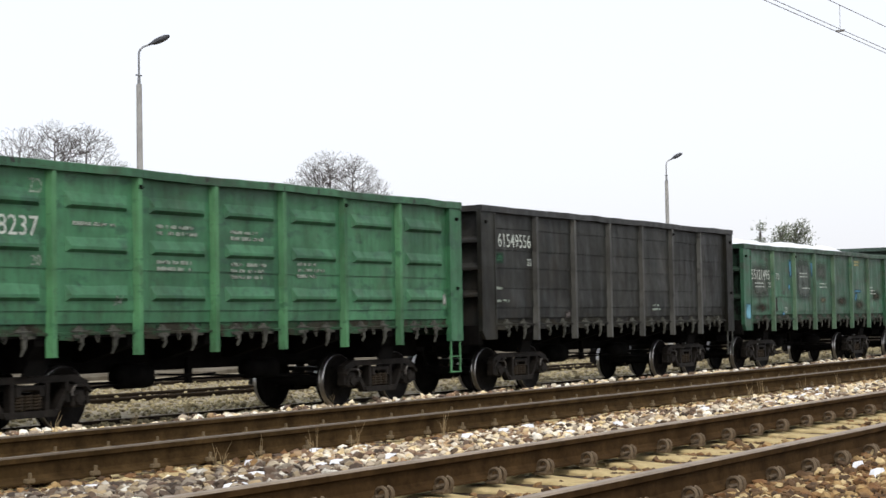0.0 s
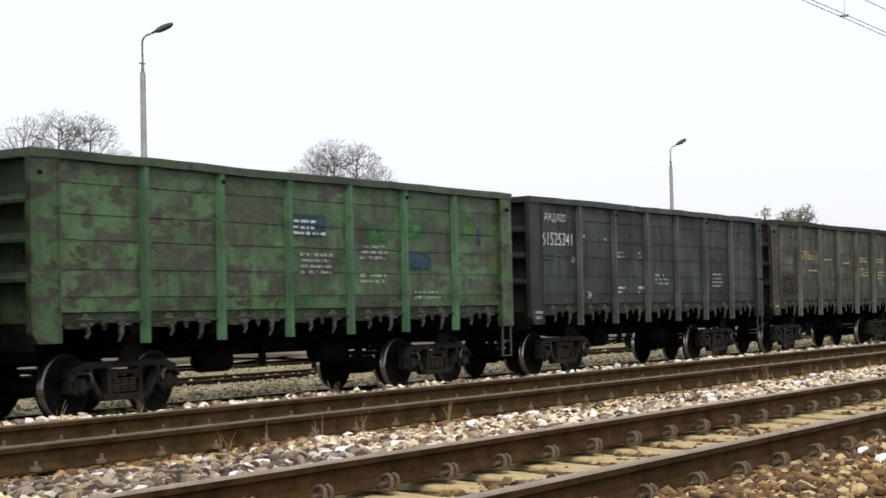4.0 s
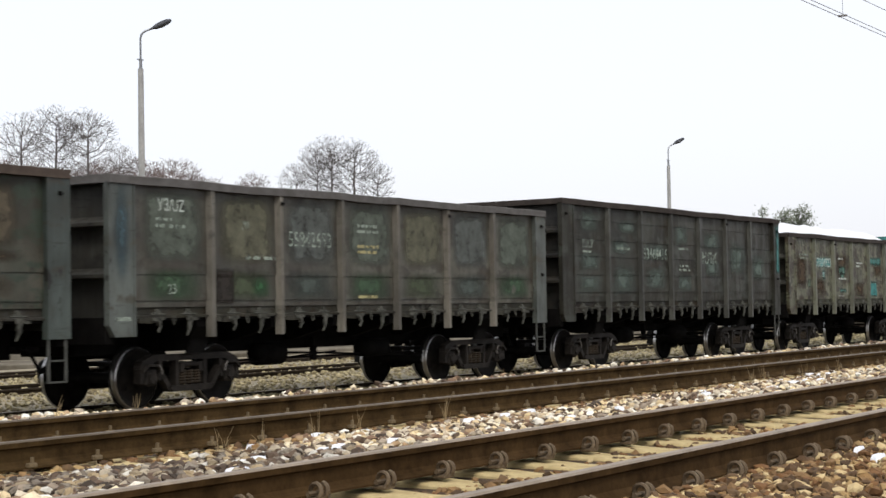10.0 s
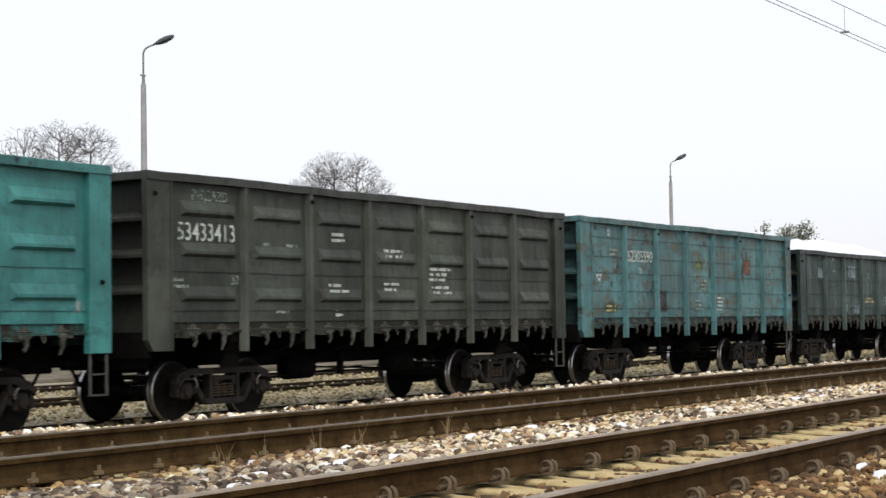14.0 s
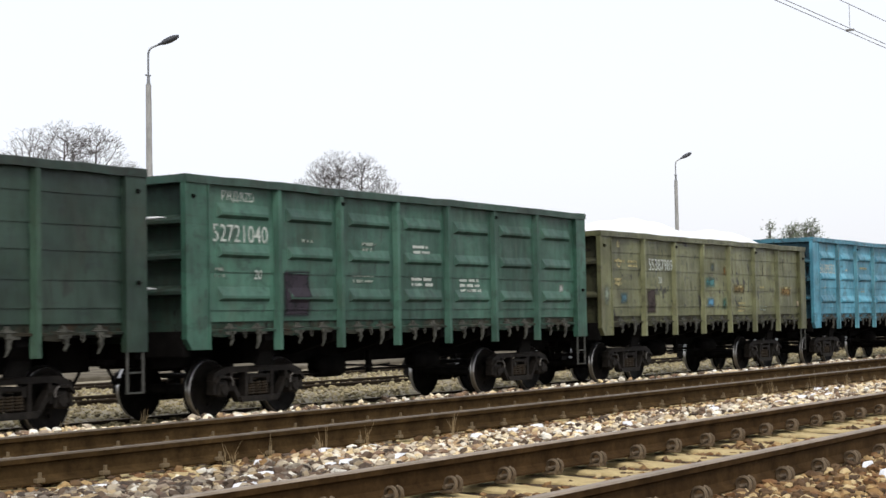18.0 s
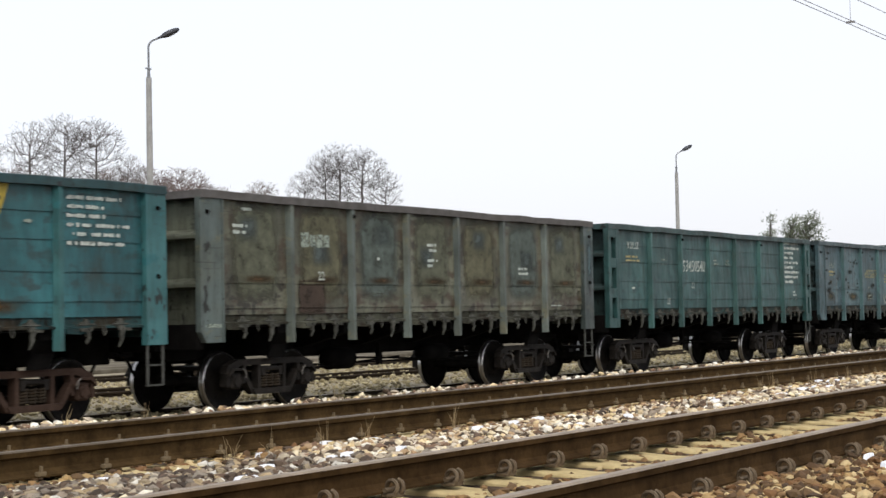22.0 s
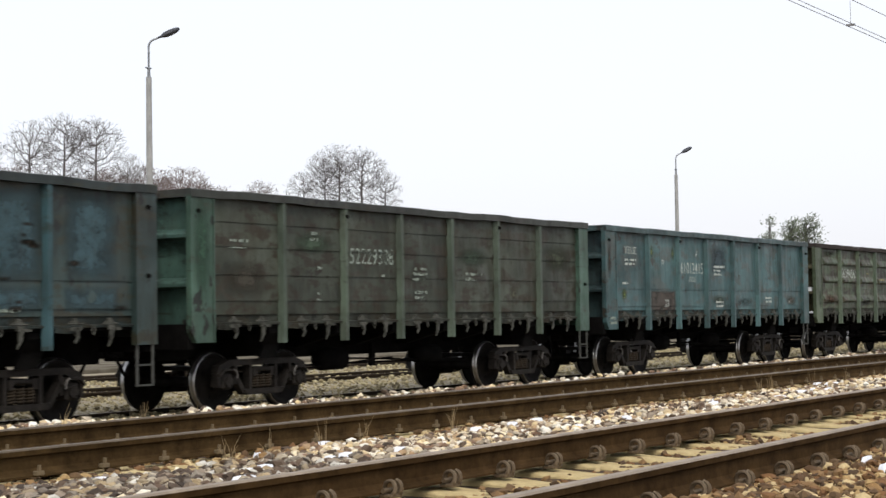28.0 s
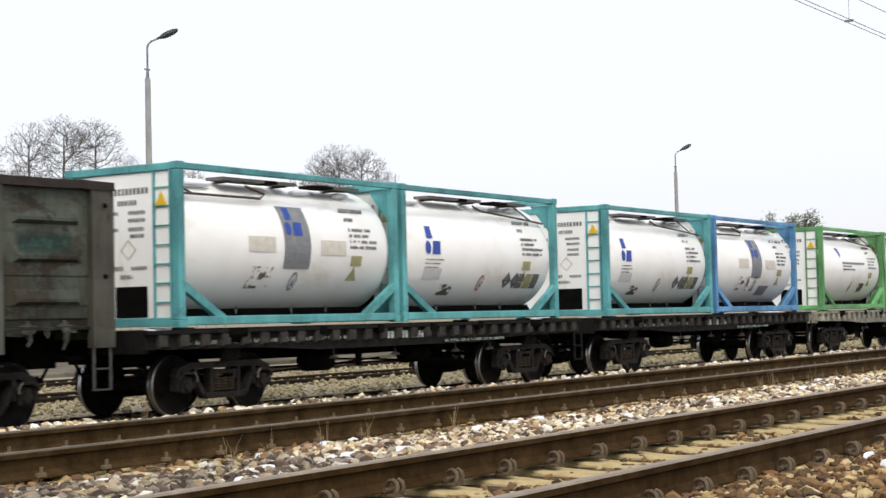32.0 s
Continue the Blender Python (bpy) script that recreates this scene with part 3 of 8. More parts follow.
def wheelset_mesh():
    bm = bm_()
    prof = [(-0.78, 0.0), (-0.78, 0.13), (-0.79, 0.14), (-0.745, 0.20), (-0.74, 0.34), (-0.775, 0.40), (-0.80, 0.425), (-0.80, 0.462), (-0.788, 0.476), (-0.758, 0.478), (-0.712, 0.480), (-0.70, 0.505), (-0.675, 0.505), (-0.67, 0.47), (-0.67, 0.42), (-0.70, 0.38), (-0.70, 0.2), (-0.66, 0.13), (-0.64, 0.09)]
    mats = [0] * 7 + [1, 1, 1, 0, 0, 0] + [0] * 5
    turn = Matrix.Rotation(radians(90), 4, "Z")
    lathe(bm, prof + [(0.0, 0.085)], turn, 36, mats + [0])
    lathe(bm, [(-x, r) for x, r in prof] + [(0.0, 0.085)], turn, 36, mats + [0])
    for a in range(3):
        box(bm, -0.012 + 0.25 * math.cos(a * 2.1), 0.012 + 0.25 * math.cos(a * 2.1), -0.765, -0.74, -0.03 + 0.25 * math.sin(a * 2.1), 0.03 + 0.25 * math.sin(a * 2.1))
    return mesh_of("wheelset", bm, WHEEL, TREAD)


def bolster_mesh():
    bm = bm_()
    box(bm, -0.24, 0.24, -1.10, 1.10, 0.625, 0.70, 0.02)
    for s in (-1, 1):
        prism(bm, [(-0.27, 0.70), (-0.16, 0.70), (-0.19, 0.55), (-0.26, 0.55)], s * 1.02 - 0.08, s * 1.02 + 0.08)
        prism(bm, [(0.16, 0.70), (0.27, 0.70), (0.26, 0.55), (0.19, 0.55)], s * 1.02 - 0.08, s * 1.02 + 0.08)
    box(bm, -0.28, 0.28, -0.35, 0.35, 0.72, 0.86, 0.04)
    return mesh_of("bolster", bm, CAST)


def beam_mesh():
    """Brake beam and shoes beside a wheel pair."""
    bm = bm_()
    box(bm, -0.04, 0.04, -0.75, 0.75, 0.36, 0.44, 0.01)
    for s in (-1, 1):
        box(bm, -0.05, 0.06, s * 0.74 - 0.05, s * 0.74 + 0.05, 0.30, 0.56, 0.015)
    return mesh_of("brake_beam", bm, DARK)


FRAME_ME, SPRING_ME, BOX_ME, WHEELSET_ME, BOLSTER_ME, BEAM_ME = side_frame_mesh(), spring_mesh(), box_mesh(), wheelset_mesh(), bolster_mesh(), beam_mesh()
WHEELSETS = []


def bogie(parent, x, tint=None):
    b = new("bogie")
    b.parent, b.matrix_basis, b.empty_display_size = parent, pose(x, 0, 0), 0.2
    for s in (-1, 1):
        part("side_frame", FRAME_ME, tint or CAST, b, "", pose(0, s * 1.02, 0, 0, 0, 0 if s < 0 else 180))
        for dx in (-0.17, 0.0, 0.17):
            part("spring", SPRING_ME, None, b, "", pose(dx, s * 1.03, 0))
        ws = part("wheelset", WHEELSET_ME, None, b, "black wheel pair with polished treads", pose(s * 0.925, 0, 0.48))
        WHEELSETS.append((ws, parent, s * 0.925, 0.48))
        part("brake_beam", BEAM_ME, None, b, "", pose(s * 0.36, 0, 0))
        part("wear_edge", WEAR_ME[s], None, b, "", pose(s * 0.925, -1.155, 0.48))
        for t in (-1, 1):
            part("axle_box", BOX_ME, tint or CAST, b, "", pose(s * 0.925, t * 1.03, 0.48, 0, 0, 0 if t < 0 else 180))
    part("bolster", BOLSTER_ME, None, b)
    return b


def wear_mesh(s):
    """Bright rubbed edge of the pedestal jaw beside an axle box."""
    bm = bm_()
    tube(bm, [(-s * x, 0, z) for x, z in ((0.105, 0.20), (0.150, 0.165), (0.175, 0.11), (0.178, 0.05))], 0.012, 5)
    return mesh_of("wear_edge", bm, WORN_EDGE)


WORN_EDGE = grainy("rubbed_steel", (0.20, 0.19, 0.175), (0.09, 0.083, 0.075), 9, 0.5, 0.3, 0.2, 0.002)
WEAR_ME = {s: wear_mesh(s) for s in (-1, 1)}


def coupler_mesh():
    bm = bm_()
    box(bm, 0, 0.42, -0.09, 0.09, 0.95, 1.13, 0.02)
    prism(bm, [(0.40, 0.90), (0.66, 0.93), (0.68, 1.15), (0.40, 1.20)], -0.17, 0.15)
    box(bm, 0.52, 0.74, 0.06, 0.18, 0.93, 1.16, 0.02)
    return mesh_of("coupler", bm, DARK)


def hose_mesh():
    bm = bm_()
    tube(bm, [(0.0, -0.32, 0.98), (0.22, -0.33, 0.93), (0.38, -0.30, 0.74), (0.52, -0.24, 0.62), (0.64, -0.18, 0.66)], 0.026, 7)
    tube(bm, [(0.56, -0.22, 0.63), (0.67, -0.17, 0.68)], 0.038, 7)
    return mesh_of("brake_hose", bm, DARK)


COUPLER_ME, HOSE_ME = coupler_mesh(), hose_mesh()


def centre_sill_bm(half):
    bm = bm_()
    outline = [(-half, 0.90), (-half, 1.358), (half, 1.358), (half, 0.90), (half - 1.2, 0.85), (half - 3.4, 0.85), (half - 3.9, 0.80), (-half + 3.9, 0.80), (-half + 3.4, 0.85), (-half + 1.2, 0.85)]
    return prism(bm, outline, -0.26, 0.26)


def bearer_bm(x):
    if abs(x) > 4:
        # body bolster over a bogie, its gusset leaning in towards the side bearer
        bm = prism_x(bm_(), [(-1.40, 1.356), (-1.40, 1.25), (-1.12, 0.88), (-0.265, 0.86), (-0.265, 1.356)], x - 0.22, x + 0.22)
        return prism(bm, [(x - 0.30, 0.84), (x + 0.12, 0.84), (x + 0.34, 1.35), (x - 0.04, 1.35)], -1.26, -1.22)
    return prism_x(bm_(), [(-1.40, 1.356), (-1.40, 1.22), (-0.5, 0.98), (-0.265, 0.98), (-0.265, 1.356)], x - 0.09, x + 0.09)


def tank_bm(x, y, z, r, l):
    return lathe(bm_(), [(-l / 2, 0), (-l / 2 + 0.02, r * 0.6), (-l / 2 + 0.08, r), (l / 2 - 0.08, r), (l / 2 - 0.02, r * 0.6), (l / 2, 0)], pose(x, y, z), 20)


def rod_bm():
    bm = bm_()
    for p, q in (((-3.2, -0.42, 0.66), (3.1, -0.42, 0.62)), ((-1.0, -0.42, 0.74), (3.4, -0.70, 0.56)), ((-3.4, -0.55, 0.56), (0.4, -0.45, 0.72))):
        tube(bm, [p, q], 0.018, 6)
    box(bm, -0.3, -0.2, -0.47, -0.38, 0.58, 1.0)
    return bm


def running_gear(w, half, pivot, tint=None):
    for s in (-1, 1):
        bogie(w, s * pivot, tint)
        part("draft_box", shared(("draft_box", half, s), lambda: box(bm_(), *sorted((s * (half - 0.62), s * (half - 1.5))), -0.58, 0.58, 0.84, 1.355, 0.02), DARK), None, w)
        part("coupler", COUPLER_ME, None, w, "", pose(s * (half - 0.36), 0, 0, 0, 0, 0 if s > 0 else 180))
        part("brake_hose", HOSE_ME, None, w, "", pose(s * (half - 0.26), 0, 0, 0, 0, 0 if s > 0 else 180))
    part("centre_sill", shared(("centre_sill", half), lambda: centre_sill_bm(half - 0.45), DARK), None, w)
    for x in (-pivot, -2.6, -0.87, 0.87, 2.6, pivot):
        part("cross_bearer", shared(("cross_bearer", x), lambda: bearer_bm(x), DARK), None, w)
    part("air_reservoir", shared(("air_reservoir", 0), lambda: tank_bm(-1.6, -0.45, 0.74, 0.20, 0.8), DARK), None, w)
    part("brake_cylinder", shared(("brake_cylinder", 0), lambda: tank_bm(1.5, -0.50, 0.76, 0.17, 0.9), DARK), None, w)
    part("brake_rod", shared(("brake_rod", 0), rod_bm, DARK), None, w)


def gondola(k, top, style, framed, wall, posts, sill, end, corner, label, heap=0.0, ladder=None, tint=None):
    w = thing("gondola_wagon", pose(0, TRAIN_Y, 0), label, "freight wagon", "wagons of the passing train")
    key = (top, style)
    for i in range(7):
        panel = part("side_panel", shared(("side_panel", i) + key, lambda: panel_bm(EDGE[i], EDGE[i + 1], top, style), DARK), wall, w)
        if style == "pressed":
            step = (top - 1.6) / 3.55
            for j, zc in enumerate((top - 0.52, top - 0.52 - step, top - 0.52 - 2.1 * step)):
                part("pressed_ridge", shared(("pressed_ridge", i, j, top), lambda: ridge_bm(EDGE[i], EDGE[i + 1], zc), DARK), wall, panel)
        for dx in (-0.33, 0.36):
            x = (EDGE[i] + EDGE[i + 1]) / 2 + dx
            part("hatch_latch", shared(("hatch_latch", round(x, 2)), lambda: latch_bm(x, dx > 0), LATCH), None, w)
        xm = (EDGE[i] + EDGE[i + 1]) / 2
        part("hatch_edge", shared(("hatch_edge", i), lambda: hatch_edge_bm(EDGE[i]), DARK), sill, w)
        part("chain_loop", shared(("chain_loop", i), lambda: loop_bm(xm), LATCH), None, w)
    for n, x in enumerate(POSTS):
        part("post", shared(("post", round(x, 2), top), lambda: upright(bm_(), hat(x, 0.084, 0.042, -1.43, -OUT), 1.09, top - 0.1), DARK), OWN_POST.get((k, n), posts), w)
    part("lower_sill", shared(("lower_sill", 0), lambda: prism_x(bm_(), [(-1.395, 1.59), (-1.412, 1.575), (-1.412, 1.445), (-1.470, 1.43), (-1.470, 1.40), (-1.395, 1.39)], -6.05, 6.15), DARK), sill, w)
    part("top_chord", chord_bm(-OUT - 0.015, -1.39, top, k), CHORDS.get(k, posts), w)
    part("top_chord", chord_bm(1.39, OUT + 0.015, top, k + 50), CHORDS.get(k, posts), w)
    part("far_wall", shared(("far_wall", top), lambda: far_bm(top), DARK), wall, w)
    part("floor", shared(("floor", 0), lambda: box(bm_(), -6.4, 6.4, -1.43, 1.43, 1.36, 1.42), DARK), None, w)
    for s in (-1, 1):
        part("corner_post", shared(("corner_post", s, top, framed), lambda: corner_bm(s, top, framed), DARK), corner, w)
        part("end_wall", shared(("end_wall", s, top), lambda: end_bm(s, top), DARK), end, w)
        part("end_chord", shared(("end_chord", s, top), lambda: box(bm_(), *sorted((s * (HALF - 0.006), s * 6.34)), -1.388, 1.388, top - 0.125, top - 0.004), DARK), CHORDS.get(k, posts), w)
        for i in range(3 if top > 3.7 else 2):
            z = top - 0.70 - i * (0.55 if top > 3.7 else 0.76)
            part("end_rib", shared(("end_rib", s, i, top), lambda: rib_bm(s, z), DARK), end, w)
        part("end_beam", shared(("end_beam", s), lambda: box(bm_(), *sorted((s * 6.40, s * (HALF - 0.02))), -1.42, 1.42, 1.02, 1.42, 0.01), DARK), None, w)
    part("ladder", shared(("ladder", 0), lambda: ladder_bm(6.17, 6.50, 0.52, 1.16, -1.49), LATCH), ladder, w)
    if heap:
        part("snow_load", heap_bm(top, k, heap), SNOW, w, "white snow lying on the heaped load")
    running_gear(w, 6.96, 4.325, tint)
    return w


def chord_bm(y0, y1, top, seed):
    """Top rail of a side wall, knocked slightly out of line by grab loading."""
    bm = bm_()
    rings = []
    for i in range(41):
        x = -HALF + 2 * HALF * i / 40
        e = min(1.0, (HALF - abs(x)) / 0.6)
        dz = e * (0.022 * noise.noise((x * 0.45, seed * 3.7, 0.0)) + 0.016 * noise.noise((x * 1.6, seed * 5.1, 2.0)))
        dy = e * 0.02 * noise.noise((x * 0.7, seed * 2.3, 7.0))
        c = 0.013
        rings.append([bm.verts.new((x, y + dy, z + dz)) for y, z in ((y0, top - 0.128), (y0, top - c), (y0 + c, top), (y1 - c, top), (y1, top - c), (y1, top - 0.128))])
    for a, b in zip(rings, rings[1:]):
        for j in range(6):
            bm.faces.new((a[j], b[j], b[(j + 1) % 6], a[(j + 1) % 6]))
    bm.faces.new(rings[0])
    bm.faces.new(rings[-1][::-1])
    return bm


def far_bm(top):
    bm = bm_()
    box(bm, -6.5, 6.5, 1.41, 1.44, 1.36, top - 0.1)
    for x in POSTS + [-6.4, 6.4]:
        upright(bm, [(x - 0.12, 1.43), (x + 0.12, 1.43), (x + 0.065, OUT), (x - 0.065, OUT)], 1.09, top - 0.1)
    return bm


HI, LO = 3.84, 3.51
CHORD_RUST = grainy("rusty_chord", (0.030, 0.025, 0.022), (0.052, 0.043, 0.037), 4, 0.8, 0, 0.3, 0.005)
CHORD_GREY = grainy("grey_chord", (0.12, 0.115, 0.11), (0.08, 0.075, 0.07), 4, 0.8, 0, 0.3, 0.005)
YELLOW_PAINT = paint("yellow_paint", (0.38, 0.29, 0.03), (0.31, 0.24, 0.03), 0.3, 0.1, 91, 0.3)
OWN_POST = {(21, 3): YELLOW_PAINT, (21, 4): YELLOW_PAINT}


# ---- the wagons of the train, in passing order ----
# number, height, wall, framed corners, wall paint, post paint, second coat, patches, rust, grime, snow load, label
FLEET = []


def enrol(*row):
    FLEET.append(row)


enrol(0, HI, "pressed", 0, (0.029, 0.127, 0.055), (0.056, 0.185, 0.076), (0.023, 0.091, 0.047), 0.3, 0.05, 0.4, 0, "bright green steel gondola wagon with pressed ridged panels")
enrol(1, HI, "plain", 0, (0.016, 0.017, 0.014), (0.042, 0.043, 0.037), (0.016, 0.019, 0.017), 0.2, 0.0, 0.25, 0, "dark grey steel gondola wagon with plain panels")
enrol(2, LO, "sheet", 0, (0.025, 0.101, 0.053), (0.065, 0.130, 0.072), (0.046, 0.086, 0.055), 0.4, 0.2, 0.35, 0.36, "worn green gondola wagon with blue touches, loaded under snow")
enrol(3, HI, "plain", 0, (0.081, 0.151, 0.112), (0.080, 0.148, 0.106), (0.070, 0.119, 0.092), 0.3, 0.05, 0.35, 0, "pale green steel gondola wagon with faded patches")
enrol(4, HI, "plain", 0, (0.042, 0.095, 0.030), (0.040, 0.115, 0.050), (0.034, 0.036, 0.022), 0.5, 0.45, 0.35, 0, "bright green gondola wagon blotched with brown rust")
enrol(5, HI, "plain", 0, (0.019, 0.026, 0.021), (0.038, 0.044, 0.038), (0.017, 0.024, 0.021), 0.2, 0.0, 0.25, 0, "dark grey gondola wagon with white stencilled marks")
enrol(6, HI, "plain", 0, (0.052, 0.076, 0.044), (0.060, 0.080, 0.050), (0.042, 0.048, 0.028), 0.4, 0.3, 0.35, 0, "peeling green gondola wagon with brown rust showing through")
enrol(7, HI, "plain", 0, (0.099, 0.119, 0.048), (0.115, 0.153, 0.064), (0.082, 0.090, 0.044), 0.3, 0.12, 0.35, 0, "olive green steel gondola wagon with patched panels")
enrol(8, LO, "plain", 1, (0.030, 0.104, 0.104), (0.021, 0.070, 0.072), (0.023, 0.074, 0.075), 0.35, 0.05, 0.4, 0, "teal blue gondola wagon with tall chalked letters")
enrol(9, LO, "sheet", 0, (0.040, 0.038, 0.028), (0.078, 0.072, 0.058), (0.032, 0.044, 0.032), 0.5, 0.15, 0.35, 0, "dirty brown and green gondola wagon with white lettering")
enrol(10, LO, "sheet", 0, (0.066, 0.064, 0.048), (0.098, 0.090, 0.072), (0.043, 0.036, 0.026), 0.5, 0.40, 0.35, 0, "grey gondola wagon with faded blue corner posts and rust")
enrol(11, HI, "plain", 0, (0.024, 0.023, 0.017), (0.034, 0.036, 0.028), (0.050, 0.055, 0.046), 0.35, 0.35, 0.35, 0, "nearly black weathered gondola wagon")
enrol(12, LO, "sheet", 0, (0.116, 0.120, 0.076), (0.098, 0.104, 0.074), (0.043, 0.031, 0.019), 0.5, 0.5, 0.35, 0.5, "rusty tan gondola wagon with turquoise patches, heaped with snow")
enrol(13, HI, "pressed", 0, (0.034, 0.190, 0.177), (0.034, 0.185, 0.165), (0.029, 0.146, 0.140), 0.3, 0.0, 0.3, 0, "bright turquoise gondola wagon with pressed ridged panels")
enrol(14, HI, "pressed", 0, (0.040, 0.048, 0.036), (0.046, 0.054, 0.042), (0.031, 0.037, 0.029), 0.2, 0.0, 0.25, 0, "dark grey brown gondola wagon with pressed panels")
enrol(15, HI, "plain", 0, (0.048, 0.140, 0.146), (0.052, 0.150, 0.158), (0.062, 0.072, 0.052), 0.4, 0.03, 0.35, 0, "faded light blue gondola wagon with yellow marks")
enrol(16, LO, "plain", 0, (0.022, 0.043, 0.037), (0.034, 0.058, 0.050), (0.018, 0.030, 0.026), 0.3, 0.05, 0.3, 0.55, "dark grey green gondola wagon loaded under snow")
enrol(17, HI, "plain", 0, (0.016, 0.041, 0.026), (0.032, 0.075, 0.047), (0.016, 0.036, 0.027), 0.3, 0.05, 0.3, 0, "dark green gondola wagon with a faded orange panel")
enrol(18, HI, "pressed", 0, (0.029, 0.091, 0.062), (0.034, 0.100, 0.070), (0.026, 0.070, 0.050), 0.3, 0.03, 0.3, 0, "deep green gondola wagon with pressed ridged panels")
enrol(19, LO, "plain", 0, (0.118, 0.126, 0.058), (0.140, 0.150, 0.072), (0.092, 0.095, 0.048), 0.3, 0.1, 0.3, 0.5, "olive gondola wagon with coloured patches, heaped with snow")
enrol(20, HI, "pressed", 0, (0.074, 0.274, 0.375), (0.068, 0.212, 0.262), (0.049, 0.174, 0.224), 0.3, 0.0, 0.25, 0, "sky blue gondola wagon with pressed ridged panels")
enrol(21, LO, "plain", 0, (0.020, 0.110, 0.122), (0.030, 0.112, 0.116), (0.022, 0.062, 0.064), 0.32, 0.04, 0.4, 0, "grimy teal gondola wagon with bold yellow stripes")
enrol(22, LO, "sheet", 0, (0.120, 0.124, 0.084), (0.080, 0.100, 0.088), (0.060, 0.042, 0.024), 0.5, 0.45, 0.35, 0, "grey brown rusty gondola wagon")
enrol(23, LO, "plain", 1, (0.020, 0.068, 0.065), (0.022, 0.074, 0.068), (0.016, 0.050, 0.048), 0.3, 0.05, 0.35, 0, "teal green gondola wagon with framed corner posts")
enrol(24, LO, "sheet", 0, (0.047, 0.094, 0.105), (0.040, 0.095, 0.098), (0.043, 0.069, 0.074), 0.35, 0.08, 0.3, 0, "grey blue gondola wagon with sprayed graffiti")
enrol(25, HI, "plain", 0, (0.023, 0.084, 0.046), (0.030, 0.105, 0.057), (0.021, 0.063, 0.036), 0.3, 0.05, 0.3, 0, "mid green gondola wagon with white lettering")
enrol(26, HI, "plain", 0, (0.038, 0.035, 0.026), (0.062, 0.056, 0.040), (0.034, 0.028, 0.018), 0.4, 0.25, 0.35, 0, "dark brown rusty gondola wagon with white lettering")
enrol(27, LO, "sheet", 0, (0.022, 0.041, 0.038), (0.026, 0.072, 0.082), (0.031, 0.032, 0.020), 0.45, 0.08, 0.35, 0, "slate blue weathered gondola wagon")
enrol(28, LO, "plain", 0, (0.040, 0.048, 0.034), (0.058, 0.082, 0.056), (0.032, 0.027, 0.017), 0.5, 0.15, 0.35, 0, "brown and green weathered gondola wagon")
enrol(29, LO, "sheet", 0, (0.043, 0.103, 0.106), (0.036, 0.082, 0.084), (0.061, 0.082, 0.076), 0.45, 0.1, 0.35, 0, "blue grey gondola wagon with white numbers")
enrol(30, LO, "pressed", 0, (0.082, 0.110, 0.066), (0.076, 0.110, 0.072), (0.062, 0.053, 0.033), 0.6, 0.35, 0.35, 0, "brown green gondola wagon with ochre lettering")
enrol(31, LO, "pressed", 0, (0.058, 0.069, 0.052), (0.064, 0.066, 0.052), (0.040, 0.034, 0.022), 0.5, 0.25, 0.35, 0, "dark brown gondola wagon with white lettering")
CHORDS = {6: CHORD_RUST, 9: grainy("brown_chord", (0.085, 0.066, 0.054), (0.055, 0.043, 0.035), 4, 0.8, 0, 0.3, 0.005), 11: CHORD_RUST, 12: CHORD_RUST, 22: CHORD_GREY, 30: CHORD_RUST, 31: CHORD_RUST, 10: CHORD_GREY, 26: CHORD_RUST}
# gloss of the walls whose paint has gone dull
DULL = {1: 0.16, 5: 0.16, 6: 0.2, 9: 0.2, 11: 0.12, 14: 0.22, 12: 0.25, 16: 0.2, 26: 0.16, 28: 0.2, 30: 0.22, 31: 0.16}
# share of bare rust on the walls
FLAKES = {2: 0.08, 4: 0.24, 6: 0.84, 9: 0.08, 10: 0.28, 11: 0.16, 12: 0.42, 22: 0.28, 26: 0.12, 28: 0.12, 29: 0.06, 30: 0.40, 31: 0.32}
# how knocked about the walls are
KNOCKS = {3: 0.9, 7: 0.9, 12: 0.8, 15: 1.0, 19: 1.0, 22: 0.9, 24: 0.8, 27: 0.9, 29: 0.7, 30: 0.9, 0: 0.15, 13: 0.2, 20: 0.25}
# corner plates repainted in their own tone; end-wall tones take in how ends are lit
CORNERS = {9: (0.046, 0.060, 0.052), 10: (0.080, 0.092, 0.082), 22: (0.064, 0.086, 0.080), 28: (0.050, 0.100, 0.072), 30: (0.074, 0.098, 0.056), 26: (0.052, 0.090, 0.060), 21: (0.026, 0.098, 0.104), 31: (0.052, 0.047, 0.034)}
ENDS = {24: (0.050, 0.094, 0.096), 6: (0.036, 0.024, 0.016), 30: (0.085, 0.078, 0.042), 31: (0.105, 0.140, 0.060), 12: (0.040, 0.040, 0.030), 22: (0.085, 0.095, 0.070), 26: (0.026, 0.024, 0.020), 28: (0.040, 0.085, 0.068)}
TRAIN, WAGON = [], {}
LADDER_GREY = grainy("ladder_grey", (0.05, 0.052, 0.047), (0.09, 0.092, 0.083), 8, 0.7)
